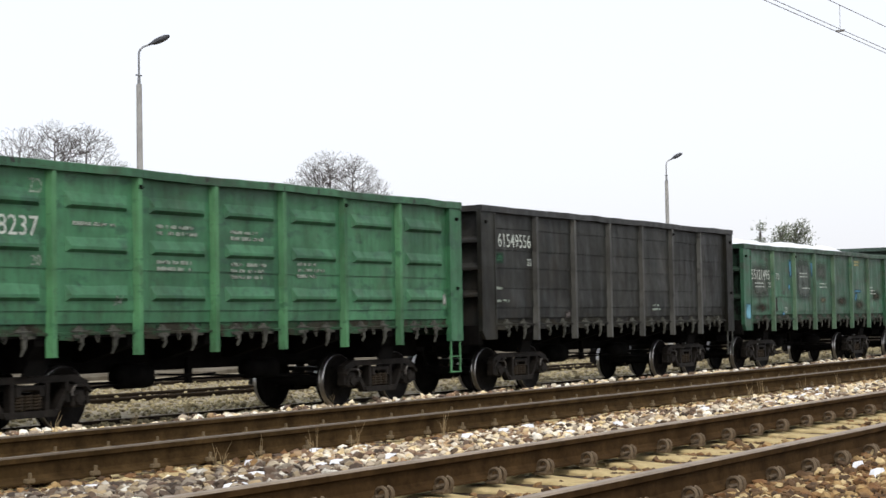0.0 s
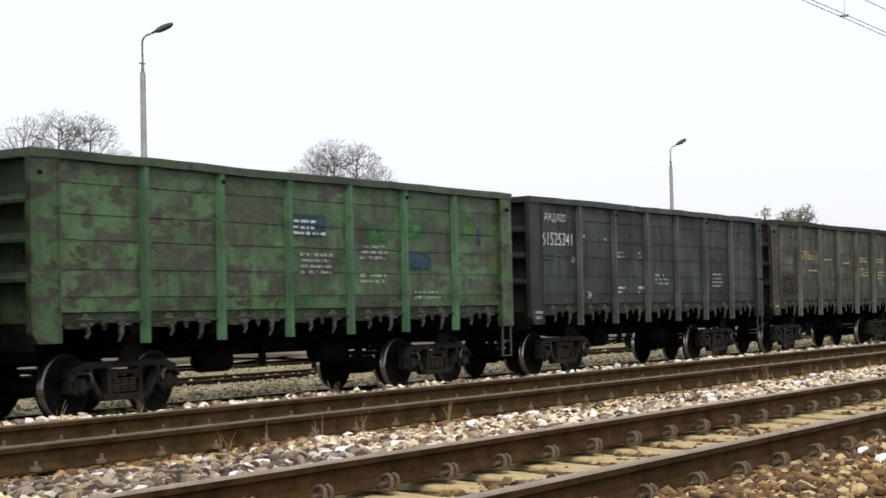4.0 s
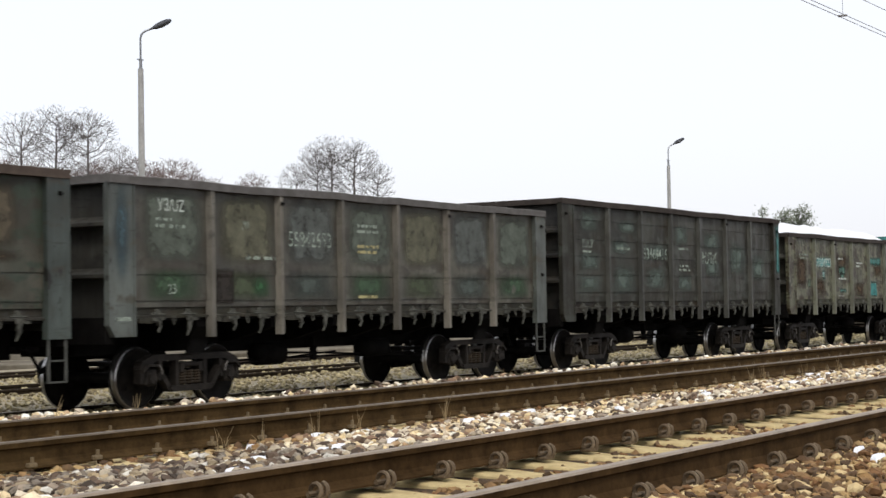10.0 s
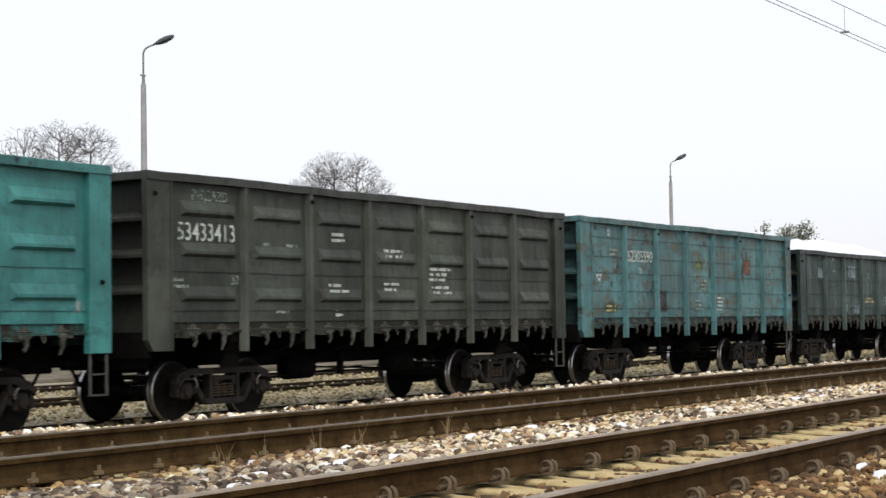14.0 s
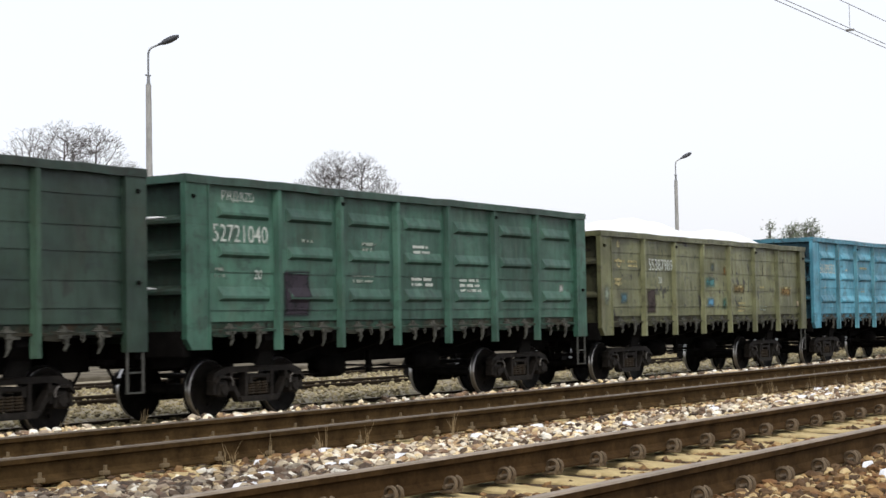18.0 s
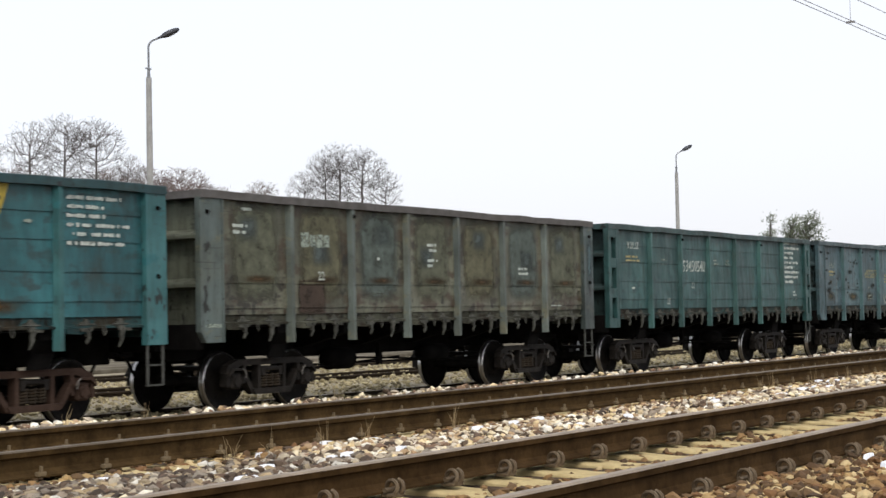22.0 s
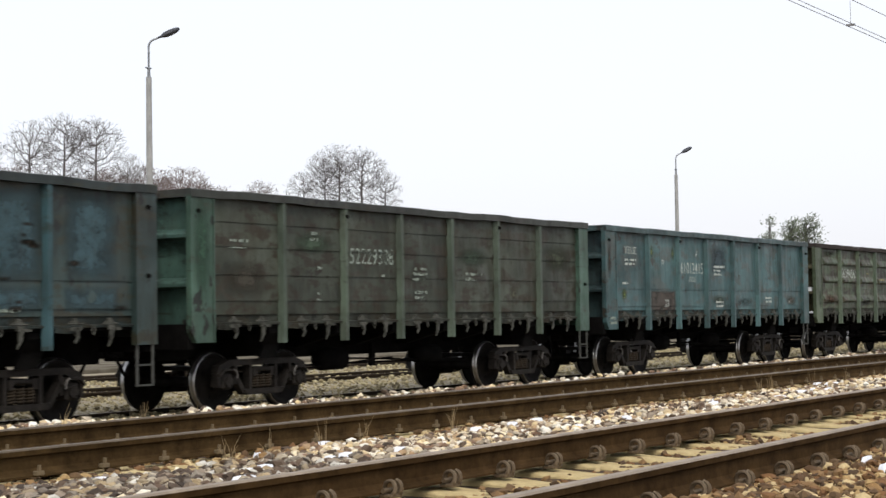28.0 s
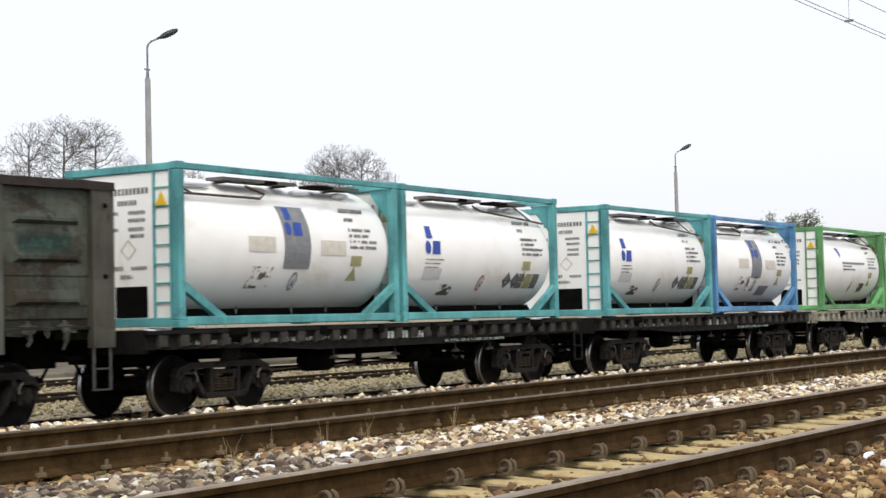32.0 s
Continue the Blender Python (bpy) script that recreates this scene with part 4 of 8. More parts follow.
for k, top, style, framed, base, frame_tone, second, patch, rust, grime, heap, label in FLEET:
    wall = paint("wall_paint_%d" % k, base, second, patch, rust, k + 1, grime, 0.42, FLAKES.get(k, 0), DULL.get(k, 0.38), KNOCKS.get(k, 0.4))
    posts = paint("post_paint_%d" % k, frame_tone, base, patch * 0.4, rust * 0.4, k + 40, grime * 0.6, 0.42, 0.0, 0.38, 0.3)
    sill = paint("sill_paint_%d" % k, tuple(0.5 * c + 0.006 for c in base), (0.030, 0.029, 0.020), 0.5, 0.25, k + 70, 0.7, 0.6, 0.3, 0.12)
    # other ends: wall colour cut to 0.42, shade between wagons put into it
    end_shade = ENDS.get(k, tuple(0.42 * c + 0.010 for c in base))
    end = paint("end_paint_%d" % k, end_shade, tuple(0.6 * c + 0.006 for c in end_shade), 0.4, 0.15 + rust * 0.5, k + 130, 0.6, 0.5, 0.0, 0.2)
    corner = paint("corner_paint_%d" % k, CORNERS[k], base, patch * 0.4, rust * 0.5, k + 160, grime) if k in CORNERS else wall
    CHORDS.setdefault(k, paint("chord_paint_%d" % k, tuple((0.8 if k in (0, 7, 13, 19, 20, 15) else 0.5) * c + 0.004 for c in base), second, 0.3, 0.2, k + 100, 0.5))
    WAGON[k] = gondola(k, top, style, framed, wall, posts, sill, end, corner, label, heap, posts if k == 0 else LADDER_GREY, CAST_RUST if k == 21 else None)
    TRAIN.append((WAGON[k], 13.92 * k - HALF + {18: 0.10, 19: 0.07, 29: 0.10}.get(k, 0.0)))


# ---- container flats ----
TANK_WHITE = material("tank_white", (0.9, 0.9, 0.87), 0.32, 0.0, 0.4)
TANK_FADE = noise_of(TANK_WHITE, place(TANK_WHITE, (1, 1, 1)), 0.9, 4)
TANK_STAIN = noise_of(TANK_WHITE, place(TANK_WHITE, (0.5, 1.6, 0.5)), 1.7, 7, 0.65)
TANK_TONE = mix(TANK_WHITE, ramp(TANK_WHITE, TANK_FADE, 0.42, 0.75), (0.90, 0.90, 0.875), (0.83, 0.82, 0.765))
TANK_TONE = mix(TANK_WHITE, ramp(TANK_WHITE, TANK_STAIN, 0.57, 0.72, 0, 0.5), TANK_TONE, (0.60, 0.52, 0.40))
finish(TANK_WHITE, TANK_TONE, TANK_FADE, 0.2, 0.02)
PALE_LABEL = grainy("pale_label", (0.62, 0.63, 0.62), (0.70, 0.70, 0.68), 5, 0.5)
GREY_LABEL = grainy("grey_label", (0.20, 0.21, 0.22), (0.26, 0.27, 0.28), 5, 0.5)
BLUE_LABEL = grainy("blue_label", (0.035, 0.075, 0.34), (0.05, 0.10, 0.38), 5, 0.5)
GRATING = grainy("walkway_grating", (0.10, 0.10, 0.09), (0.17, 0.165, 0.15), 9, 0.8)
PIPE = grainy("brown_pipe", (0.075, 0.055, 0.042), (0.12, 0.09, 0.07), 9, 0.7)
SCRIBBLE = worn("torn_label_rest", (0.17, 0.15, 0.125), 9, 0.50, 0.05)
HAZARD = worn("worn_hazard_print", (0.20, 0.20, 0.20), 24, 0.40, 0.06)
OLIVE_LABEL = grainy("olive_label", (0.30, 0.28, 0.13), (0.42, 0.40, 0.22), 14, 0.6)
BROWN_SCUFF = grainy("scraped_label", (0.62, 0.57, 0.48), (0.72, 0.69, 0.62), 8, 0.7)
WARN = grainy("warning_yellow", (0.75, 0.50, 0.03), (0.68, 0.45, 0.03), 8, 0.5)
RED_INK = grainy("red_print", (0.45, 0.08, 0.06), (0.38, 0.07, 0.05), 8, 0.6)
FRAME_TEAL = paint("frame_teal", (0.085, 0.315, 0.325), (0.075, 0.27, 0.285), 0.2, 0.0, 81, 0.08, 0.45, 0, 0.38, 0.15)
FRAME_BLUE = paint("frame_blue", (0.09, 0.25, 0.45), (0.08, 0.22, 0.40), 0.2, 0.0, 82, 0.08, 0.45, 0, 0.38, 0.15)
FRAME_GREEN = paint("frame_green", (0.12, 0.33, 0.12), (0.10, 0.27, 0.10), 0.2, 0.0, 83, 0.08, 0.45, 0, 0.38, 0.15)
FLAT_BLACK = grainy("flat_black", (0.008, 0.0078, 0.0074), (0.018, 0.0165, 0.015), 3, 0.85)
POCKET = grainy("dusty_pocket", (0.030, 0.028, 0.024), (0.065, 0.060, 0.050), 6, 0.85)
FLAT_TAN = paint("flat_tan", (0.30, 0.29, 0.22), (0.22, 0.21, 0.16), 0.4, 0.05, 85, 0.25)
CL, CW, CH, DECK = 6.058, 1.219, 2.591, 1.385


def plate(parent, name, mat, x0, x1, z0, z1, y, label=""):
    return part(name, box(bm_(), x0, x1, y - 0.004, y, z0, z1), mat, parent, label)


def skin_y(z):
    """The tank's near skin at height z above the container's foot."""
    return -math.sqrt(max(0.01, 1.15 ** 2 - (z - 1.33) ** 2))


def decal(parent, name, mat, x0, x1, z0, z1, label=""):
    """A label that follows the tank's round skin."""
    bm = bm_()
    n = 8
    rows = []
    for i in range(n + 1):
        z = z0 + (z1 - z0) * i / n
        y = skin_y(z) - 0.012
        rows.append((bm.verts.new((x0, y, z)), bm.verts.new((x1, y, z)), bm.verts.new((x1, y + 0.004, z)), bm.verts.new((x0, y + 0.004, z))))
    for a, b in zip(rows, rows[1:]):
        for j in range(4):
            bm.faces.new((a[j], a[(j + 1) % 4], b[(j + 1) % 4], b[j]))
    bm.faces.new(rows[0])
    bm.faces.new(rows[-1][::-1])
    return part(name, bm, mat, parent, label)


def slab(parent, name, mat, outline, label="", lift=0.014):
    """A flat mark with straight sides laid on the tank's round skin; outline in x and z."""
    bm = bm_()
    n, rows = len(outline), []
    for d in (lift, lift - 0.004):
        rows.append([bm.verts.new((x, skin_y(z) - d, z)) for x, z in outline])
    bm.faces.new(rows[0])
    bm.faces.new(rows[1][::-1])
    for i in range(n):
        bm.faces.new((rows[0][i], rows[0][(i + 1) % n], rows[1][(i + 1) % n], rows[1][i]))
    return part(name, bm, mat, parent, label)


def logo(parent, x, z, s, mat, lift=0.014):
    """The owner's mark as plain shapes: slanted blocks in two rows and a disc."""
    def p(u, v):
        return x + s * u, z + s * v
    slab(parent, "mark_block", mat, [p(0.14, 0.54), p(0.48, 0.54), p(0.50, 0.92), p(0.20, 0.92)], "plain blue mark", lift)
    ring = [p(0.17 + 0.16 * math.cos(i * 0.524), 0.25 + 0.21 * math.sin(i * 0.524)) for i in range(12)]
    slab(parent, "mark_disc", mat, ring, "plain blue disc", lift)
    slab(parent, "mark_block", mat, [p(0.40, 0.04), p(0.86, 0.04), p(0.90, 0.46), p(0.48, 0.46)], "plain blue mark", lift)


def diamond(parent, x, z, r, mat):
    slab(parent, "hazard_label", mat, [(x - r, z), (x, z - r), (x + r, z), (x, z + r)], "worn diamond hazard label")


def text_rows(parent, x, z, w, rows, pitch, mat, seed, y=None, high=0.035):
    """Lines of small print too worn to read: one bar a word."""
    rnd = random.Random(seed)
    bm = bm_()
    for r in range(rows):
        px, zz = x, z - r * pitch
        end = x + w * rnd.uniform(0.6, 1.0)
        while px < end:
            l = high * rnd.uniform(0.45, 0.7)
            yy = skin_y(zz) - 0.008 if y is None else y
            box(bm, px, px + l, yy - 0.004, yy, zz, zz + high)
            px += l + high * (0.3 if rnd.random() < 0.82 else 1.3)
    tagged(part("small_print", bm, mat, parent), "worn small print", kind="stuff")


def tank_container(parent_pose, tone, tone_mat, kind, seed):
    c = thing("tank_container", parent_pose, "white tank container in a %s steel frame on a flat wagon" % tone, "container", "tank containers on the train")
    h = CL / 2
    for sx in (-1, 1):
        for sy in (-1, 1):
            x0, x1 = sorted((sx * h, sx * (h - 0.15)))
            y0, y1 = sorted((sy * CW, sy * (CW - 0.15)))
            key = ("corner_upright", sx, sy)
            part("corner_upright", shared(key, lambda: box(bm_(), x0, x1, y0, y1, 0.12, CH - 0.12, 0.012), FRAME_TEAL), tone_mat, c)
            for z0, z1 in ((0.0, 0.118), (CH - 0.118, CH)):
                part("corner_casting", shared(("corner_casting", sx, sy, z0), lambda: casting_bm(x0, x1, y0, y1, z0, z1, sx, sy), FRAME_TEAL), tone_mat, c)
            # foot brace in the side plane
            key = ("foot_brace", sx, sy)
            part("foot_brace", shared(key, lambda: bar(bm_(), (sx * (h - 0.12), 0.66), (sx * (h - 1.08), 0.12), 0.13, 0.10, sy * (CW - 0.06)), FRAME_TEAL), tone_mat, c)
        x = sx * (h - 0.07)
        part("end_sill", shared(("end_sill", sx), lambda: box(bm_(), x - 0.06, x + 0.06, -CW + 0.16, CW - 0.16, 0.02, 0.16, 0.01), FRAME_TEAL), tone_mat, c)
        part("end_header", shared(("end_header", sx), lambda: box(bm_(), x - 0.06, x + 0.06, -CW + 0.16, CW - 0.16, CH - 0.13, CH - 0.01, 0.01), FRAME_TEAL), tone_mat, c)
        for sy in (-1, 1):
            for za, zb in ((CH - 0.14, CH - 0.75), (0.16, 0.75)):
                part("end_gusset", shared(("end_gusset", sx, sy, za), lambda: prism_x(bm_(), [(sy * (CW - 0.15), za), (sy * (CW - 0.62), za), (sy * (CW - 0.15), zb)], x - 0.01, x + 0.01), FRAME_TEAL), tone_mat, c)
    for sy in (-1, 1):
        y = sy * (CW - 0.06)
        part("side_rail", shared(("side_rail", sy), lambda: box(bm_(), -h + 0.16, h - 0.16, y - 0.06, y + 0.06, 0.03, 0.17, 0.012), FRAME_TEAL), tone_mat, c)
        part("top_rail", shared(("top_rail", sy), lambda: box(bm_(), -h + 0.16, h - 0.16, y - 0.045, y + 0.045, CH - 0.12, CH - 0.015, 0.012), FRAME_TEAL), tone_mat, c)
    # insulated shell with rounded shoulders
    prof = [(-2.93, 0), (-2.93, 0.90), (-2.90, 1.02), (-2.82, 1.12), (-2.70, 1.15), (2.70, 1.15), (2.82, 1.12), (2.90, 1.02), (2.93, 0.90), (2.93, 0)]
    part("tank", shared(("tank", 0), lambda: lathe(bm_(), prof, pose(0, 0, 1.33), 56), TANK_WHITE), None, c, "white insulated tank shell, scuffed")
    # the cradle's near-black colour stands in for shade between tank and side rail
    part("cradle", shared(("cradle", 0), lambda: prism_x(bm_(), [(-0.6, 0.16), (0.6, 0.16), (0.5, 0.30), (-0.5, 0.30)], -2.86, 2.86), DARK), None, c, "cradle under the tank, near-black for the shade there")
    part("end_cover", shared(("end_cover", 0), lambda: box(bm_(), -2.985, -2.93, -1.03, 1.06, 0.10, 2.46, 0.02), TANK_WHITE), None, c, "white end cover with small print")
    part("valve_box", shared(("valve_box", 0), lambda: box(bm_(), -3.0, -2.986, -0.52, 0.16, 0.17, 0.66, 0.01), DARK), None, c, "dark recessed valve box")
    for y in (-1.03, -0.69):
        part("ladder_stile", shared(("ladder_stile", y), lambda: box(bm_(), -3.02, -2.99, y - 0.018, y + 0.018, 0.16, CH - 0.12), FRAME_TEAL), tone_mat, c)
    for i in range(7):
        part("rung", shared(("rung", i), lambda: tube(bm_(), [(-3.005, -1.012, 0.40 + i * 0.3), (-3.005, -0.708, 0.40 + i * 0.3)], 0.012, 6), FRAME_TEAL), tone_mat, c)
    # grating walkway, handrail pipe and snow along the top
    for x0, x1, mat in ((-1.55, -0.45, GRATING), (-0.43, -0.10, DARK), (-0.02, 0.42, GRATING), (0.95, 1.50, DARK), (1.52, 2.3, GRATING)):
        part("walkway", box(bm_(), x0, x1, -0.86, -0.50, 2.40, 2.455), mat, c, "worn walkway grating")
    for x in (-1.3, 0.2, 1.7):
        part("walkway_bracket", box(bm_(), x - 0.03, x + 0.03, -0.80, 0.80, 2.37, 2.398), PIPE, c)
    if kind == "stripe":
        part("handrail", tube(bm_(), [(-2.85, -0.70, 2.42), (-2.45, -0.99, 2.12), (-0.75, -0.99, 2.12), (-0.55, -0.93, 2.20), (-0.95, -0.84, 2.33)], 0.022, 7), PIPE, c, "bent brown pipe along the tank")
        part("handrail", tube(bm_(), [(-2.9, -0.99, 2.12), (-2.4, -0.99, 2.12)], 0.022, 7), PIPE, c)
    else:
        part("handrail", tube(bm_(), [(0.1, -0.84, 2.33), (0.25, -0.93, 2.22), (2.0, -0.99, 2.10), (2.75, -1.0, 2.04)], 0.020, 7), PIPE, c, "bent dark pipe along the tank")
        part("handrail", tube(bm_(), [(1.9, -0.75, 2.40), (2.2, -0.99, 2.10)], 0.018, 7), PIPE, c)
    for x0, l in ((-2.1, 0.9), (0.7, 0.6), (1.9, 0.5)):
        part("snow_strip", lathe(bm_(), [(-l / 2, 0.01), (-l / 4, 0.11), (l / 4, 0.09), (l / 2, 0.01)], pose(x0, -0.70, 2.31) @ Matrix.Diagonal((1, 1, 0.5, 1)), 10), SNOW, c, "white snow left on the tank's top")
    for x in (-0.9, 0.6, 1.6):
        part("drain_stub", tube(bm_(), [(x, -0.55, 0.17), (x, -0.55, 0.34)], 0.02, 6), GALV, c)
    rnd = random.Random(seed)
    if kind == "stripe":
        decal(c, "label_plate", GREY_LABEL, -0.30, 0.42, 0.95, 2.02, "grey rectangular label")
        logo(c, -0.26, 1.50, 0.54, BLUE_LABEL, 0.020)
        decal(c, "label_plate", BROWN_SCUFF, -1.25, -0.55, 1.22, 1.48, "scraped-off label")
        decal(c, "label_plate", BROWN_SCUFF, 0.72, 1.45, 1.20, 1.46, "scraped-off label")
        decal(c, "torn_label", SCRIBBLE, -1.15, -0.55, 0.62, 0.98, "torn rest of a dark label")
        if tone == "blue":
            decal(c, "torn_label", SCRIBBLE, -0.5, 0.2, 0.60, 1.0, "torn rest of a brown label")
            decal(c, "torn_label", GREY_LABEL, 0.55, 1.25, 0.48, 0.74, "dark scuffed label")
    elif kind == "mark":
        logo(c, -2.16, 1.26, 0.62, BLUE_LABEL)
        decal(c, "label_plate", PALE_LABEL, -2.15, -1.52, 0.80, 1.02, "pale printed label")
        text_rows(c, -2.13, 1.17, 0.62, 5, 0.075, HAZARD, seed + 40, None, 0.024)
        for i, mat in enumerate((HAZARD, HAZARD)):
            diamond(c, 1.10 + i * 0.34, 0.80, 0.17, mat)
        for x, mat in ((1.52, HAZARD), (1.84, OLIVE_LABEL), (2.14, HAZARD)):
            decal(c, "label_plate", mat, x, x + 0.27, 0.64, 0.94, "worn hazard label")
        decal(c, "torn_label", SCRIBBLE, -1.35, -0.9, 0.5, 0.72, "dirty scuff")
    else:
        slab(c, "label_plate", BLUE_LABEL, [(-1.30, 1.95), (-1.02, 1.95), (-0.98, 1.75), (-1.08, 1.68), (-1.12, 0.98)], "dark blue pointed mark")
        decal(c, "label_plate", GREY_LABEL, -0.95, 1.2, 1.45, 1.52)
        text_rows(c, -0.9, 1.36, 1.2, 2, 0.1, HAZARD, seed + 3, None, 0.05)
        decal(c, "torn_label", SCRIBBLE, 0.9, 1.4, 0.55, 0.85, "torn rest of a dark label")
    text_rows(c, 1.50, 1.98, 0.95, 1, 0.10, HAZARD, seed + 1, None, 0.075)
    text_rows(c, 1.55, 1.82, 0.35, 1, 0.10, HAZARD, seed + 2, None, 0.065)
    text_rows(c, 1.58, 1.64, 0.85, 4, 0.105, HAZARD, seed, None, 0.055)
    decal(c, "label_plate", OLIVE_LABEL, 1.62, 1.94, 1.02, 1.20, "small olive label")
    slab(c, "warning_label", OLIVE_LABEL, [(1.58, 0.76), (1.90, 0.76), (1.74, 1.00)], "olive warning triangle label")
    disc = [(0.08 + 0.10 * math.cos(i * 0.524), 0.74 + 0.16 * math.sin(i * 0.524)) for i in range(12)]
    hole = [(0.08 + 0.075 * math.cos(i * 0.524), 0.74 + 0.125 * math.sin(i * 0.524)) for i in range(12)]
    slab(c, "round_label", RED_INK if kind == "mark" else GREY_LABEL, disc, "round label with a dark rim")
    slab(c, "round_label", PALE_LABEL, hole, "pale heart of a round label", 0.018)
    slab(c, "round_label", HAZARD, [(0.05, 0.66), (0.11, 0.66), (0.08, 0.78)], "", 0.022)
    # print on the end cover
    def end_bar(y, l, z, h):
        px = y
        while px < y + l:
            w_ = h * rnd.uniform(0.4, 0.65)
            part("print_bar", box(bm_(), -2.992, -2.987, px, px + w_, z, z + h), HAZARD, c)
            px += w_ + h * 0.3
    for y, l, z, h in ((-0.55, 1.0, 2.12, 0.10), (-0.3, 0.35, 1.95, 0.08), (-0.48, 0.34, 1.80, 0.06), (0.1, 0.3, 1.80, 0.06), (-0.48, 0.34, 1.68, 0.06), (-0.45, 0.3, 1.54, 0.06), (0.1, 0.3, 1.54, 0.06), (-0.45, 0.3, 1.43, 0.06), (-0.5, 0.3, 0.92, 0.06), (0.0, 0.3, 0.92, 0.07), (-0.2, 0.25, 0.78, 0.07)):
        end_bar(y, l, z, h)
    part("warning_label", prism_x(bm_(), [(-0.98, 1.92), (-0.74, 1.92), (-0.86, 2.14)], -3.03, -3.022), WARN, c, "yellow warning triangle label")
    bm = bm_()
    lathe(bm, [(0, 0.17), (0.004, 0.17), (0.004, 0.14), (0, 0.14)], pose(-2.992, -0.12, 1.24), 4)
    part("round_print", bm, BROWN_SCUFF, c)
    return c


def casting_bm(x0, x1, y0, y1, z0, z1, sx, sy):
    bm = bm_()
    box(bm, x0 - 0.006, x1 + 0.006, y0 - 0.006, y1 + 0.006, z0, z1, 0.008)
    return bm


def flat_frame_bm():
    """Side sill of the flat wagon: channel with a deeper middle."""
    bm = bm_()
    prism(bm, [(-6.95, 1.33), (6.95, 1.33), (6.95, 1.06), (4.2, 1.03), (2.6, 0.95), (-2.6, 0.95), (-4.2, 1.03), (-6.95, 1.06)], -1.30, -1.26)
    prism_x(bm, [(-1.38, 1.35), (-1.26, 1.35), (-1.26, 1.29), (-1.38, 1.29)], -6.95, 6.95)
    return bm


def flat_wagon(x, tone_mat, label, boxes):
    w = thing("flat_wagon", pose(0, TRAIN_Y, 0), label, "freight wagon", "wagons of the passing train")
    part("side_sill", shared(("side_sill", -1), flat_frame_bm, FLAT_BLACK), tone_mat, w)
    part("side_sill", shared(("side_sill", -1), flat_frame_bm, FLAT_BLACK), tone_mat, w, "", pose(0, 0, 0, 0, 0, 180))
    part("deck", shared(("deck", 0), lambda: box(bm_(), -6.9, 6.9, -1.25, 1.25, 1.29, 1.345), FLAT_BLACK), tone_mat, w)
    for i in range(28):
        px = -6.6 + i * 13.2 / 27
        part("stake_pocket", shared(("stake_pocket", i), lambda: box(box(bm_(), px - 0.10, px - 0.07, -1.37, -1.30, 1.08, 1.285), px - 0.07, px + 0.10, -1.37, -1.34, 1.10, 1.28, 0.006), FLAT_BLACK), POCKET if tone_mat == FLAT_BLACK else tone_mat, w)
    for s in (-1, 1):
        part("end_beam", shared(("flat_end_beam", s), lambda: box(bm_(), *sorted((s * 6.97, s * 6.80)), -1.255, 1.255, 1.0, 1.36, 0.01), FLAT_BLACK), tone_mat, w)
        for j in (-1, 1):
            part("container_lock", shared(("container_lock", s, j), lambda: box(bm_(), s * 5.9 - 0.15, s * 5.9 + 0.15, j * 1.14 - 0.12, j * 1.14 + 0.12, 1.345, 1.384, 0.008), FLAT_BLACK), None, w)
    for x0, l, y in ((-5.7, 0.9, -0.55), (-6.6, 1.1, 0.2), (6.1, 0.7, -0.9)):
        bm = bm_()
        lathe(bm, [(-l / 2, 0.02), (-l / 4, 0.22), (l / 4, 0.20), (l / 2, 0.02)], pose(x0, y, 1.345) @ Matrix.Diagonal((1, 1, 0.2, 1)), 12)
        part("snow_patch", bm, SNOW, w, "strip of white snow on the deck")
    part("ladder", shared(("flat_ladder", 0), lambda: ladder_bm(6.5, 6.84, 0.45, 1.1, -1.40), LATCH), tone_mat, w)
    text_rows(w, -6.2, 1.115, 5.2, 1, 0.1, FADED_INK, 5, -1.302, 0.06)
    text_rows(w, 1.4, 0.98, 3.2, 1, 0.1, FADED_INK, 8, -1.302, 0.05)
    text_rows(w, -0.55, 1.09, 1.5, 1, 0.1, WHITE_INK, 9, -1.304, 0.13)
    for px in (-2.1, -0.2, 1.9, 3.2):
        bm = tube(bm_(), [(px, -1.22, 1.0), (px, -1.22, 0.80)], 0.018, 6)
        prism(bm, [(px - 0.10, 0.78), (px + 0.10, 0.78), (px + 0.03, 0.83), (px - 0.03, 0.83)], -1.27, -1.17)
        part("hanger", bm, POCKET, w, "small hanging bracket")
    running_gear(w, 7.31, 4.86)
    TRAIN.append((w, x))
    for cx, tone, mat, kind, seed in boxes:
        c = tank_container(pose(0, TRAIN_Y, 0), tone, mat, kind, seed)
        BOXES.append((c, x + cx))
    return w


BOXES = []
FLAT0 = 439.30
WAGON[32] = flat_wagon(FLAT0, FLAT_BLACK, "black container flat wagon carrying two tank containers", [(-3.03, "turquoise", FRAME_TEAL, "stripe", 11), (3.16, "turquoise", FRAME_TEAL, "mark", 12)])
WAGON[33] = flat_wagon(FLAT0 + 14.62, FLAT_BLACK, "black container flat wagon carrying two tank containers", [(-3.02, "turquoise", FRAME_TEAL, "mark", 13), (3.28, "blue", FRAME_BLUE, "stripe", 14)])
WAGON[34] = flat_wagon(FLAT0 + 29.24, FLAT_TAN, "tan container flat wagon carrying two tank containers", [(-3.05, "green", FRAME_GREEN, "plain", 15), (3.15, "green", FRAME_GREEN, "plain", 16)])


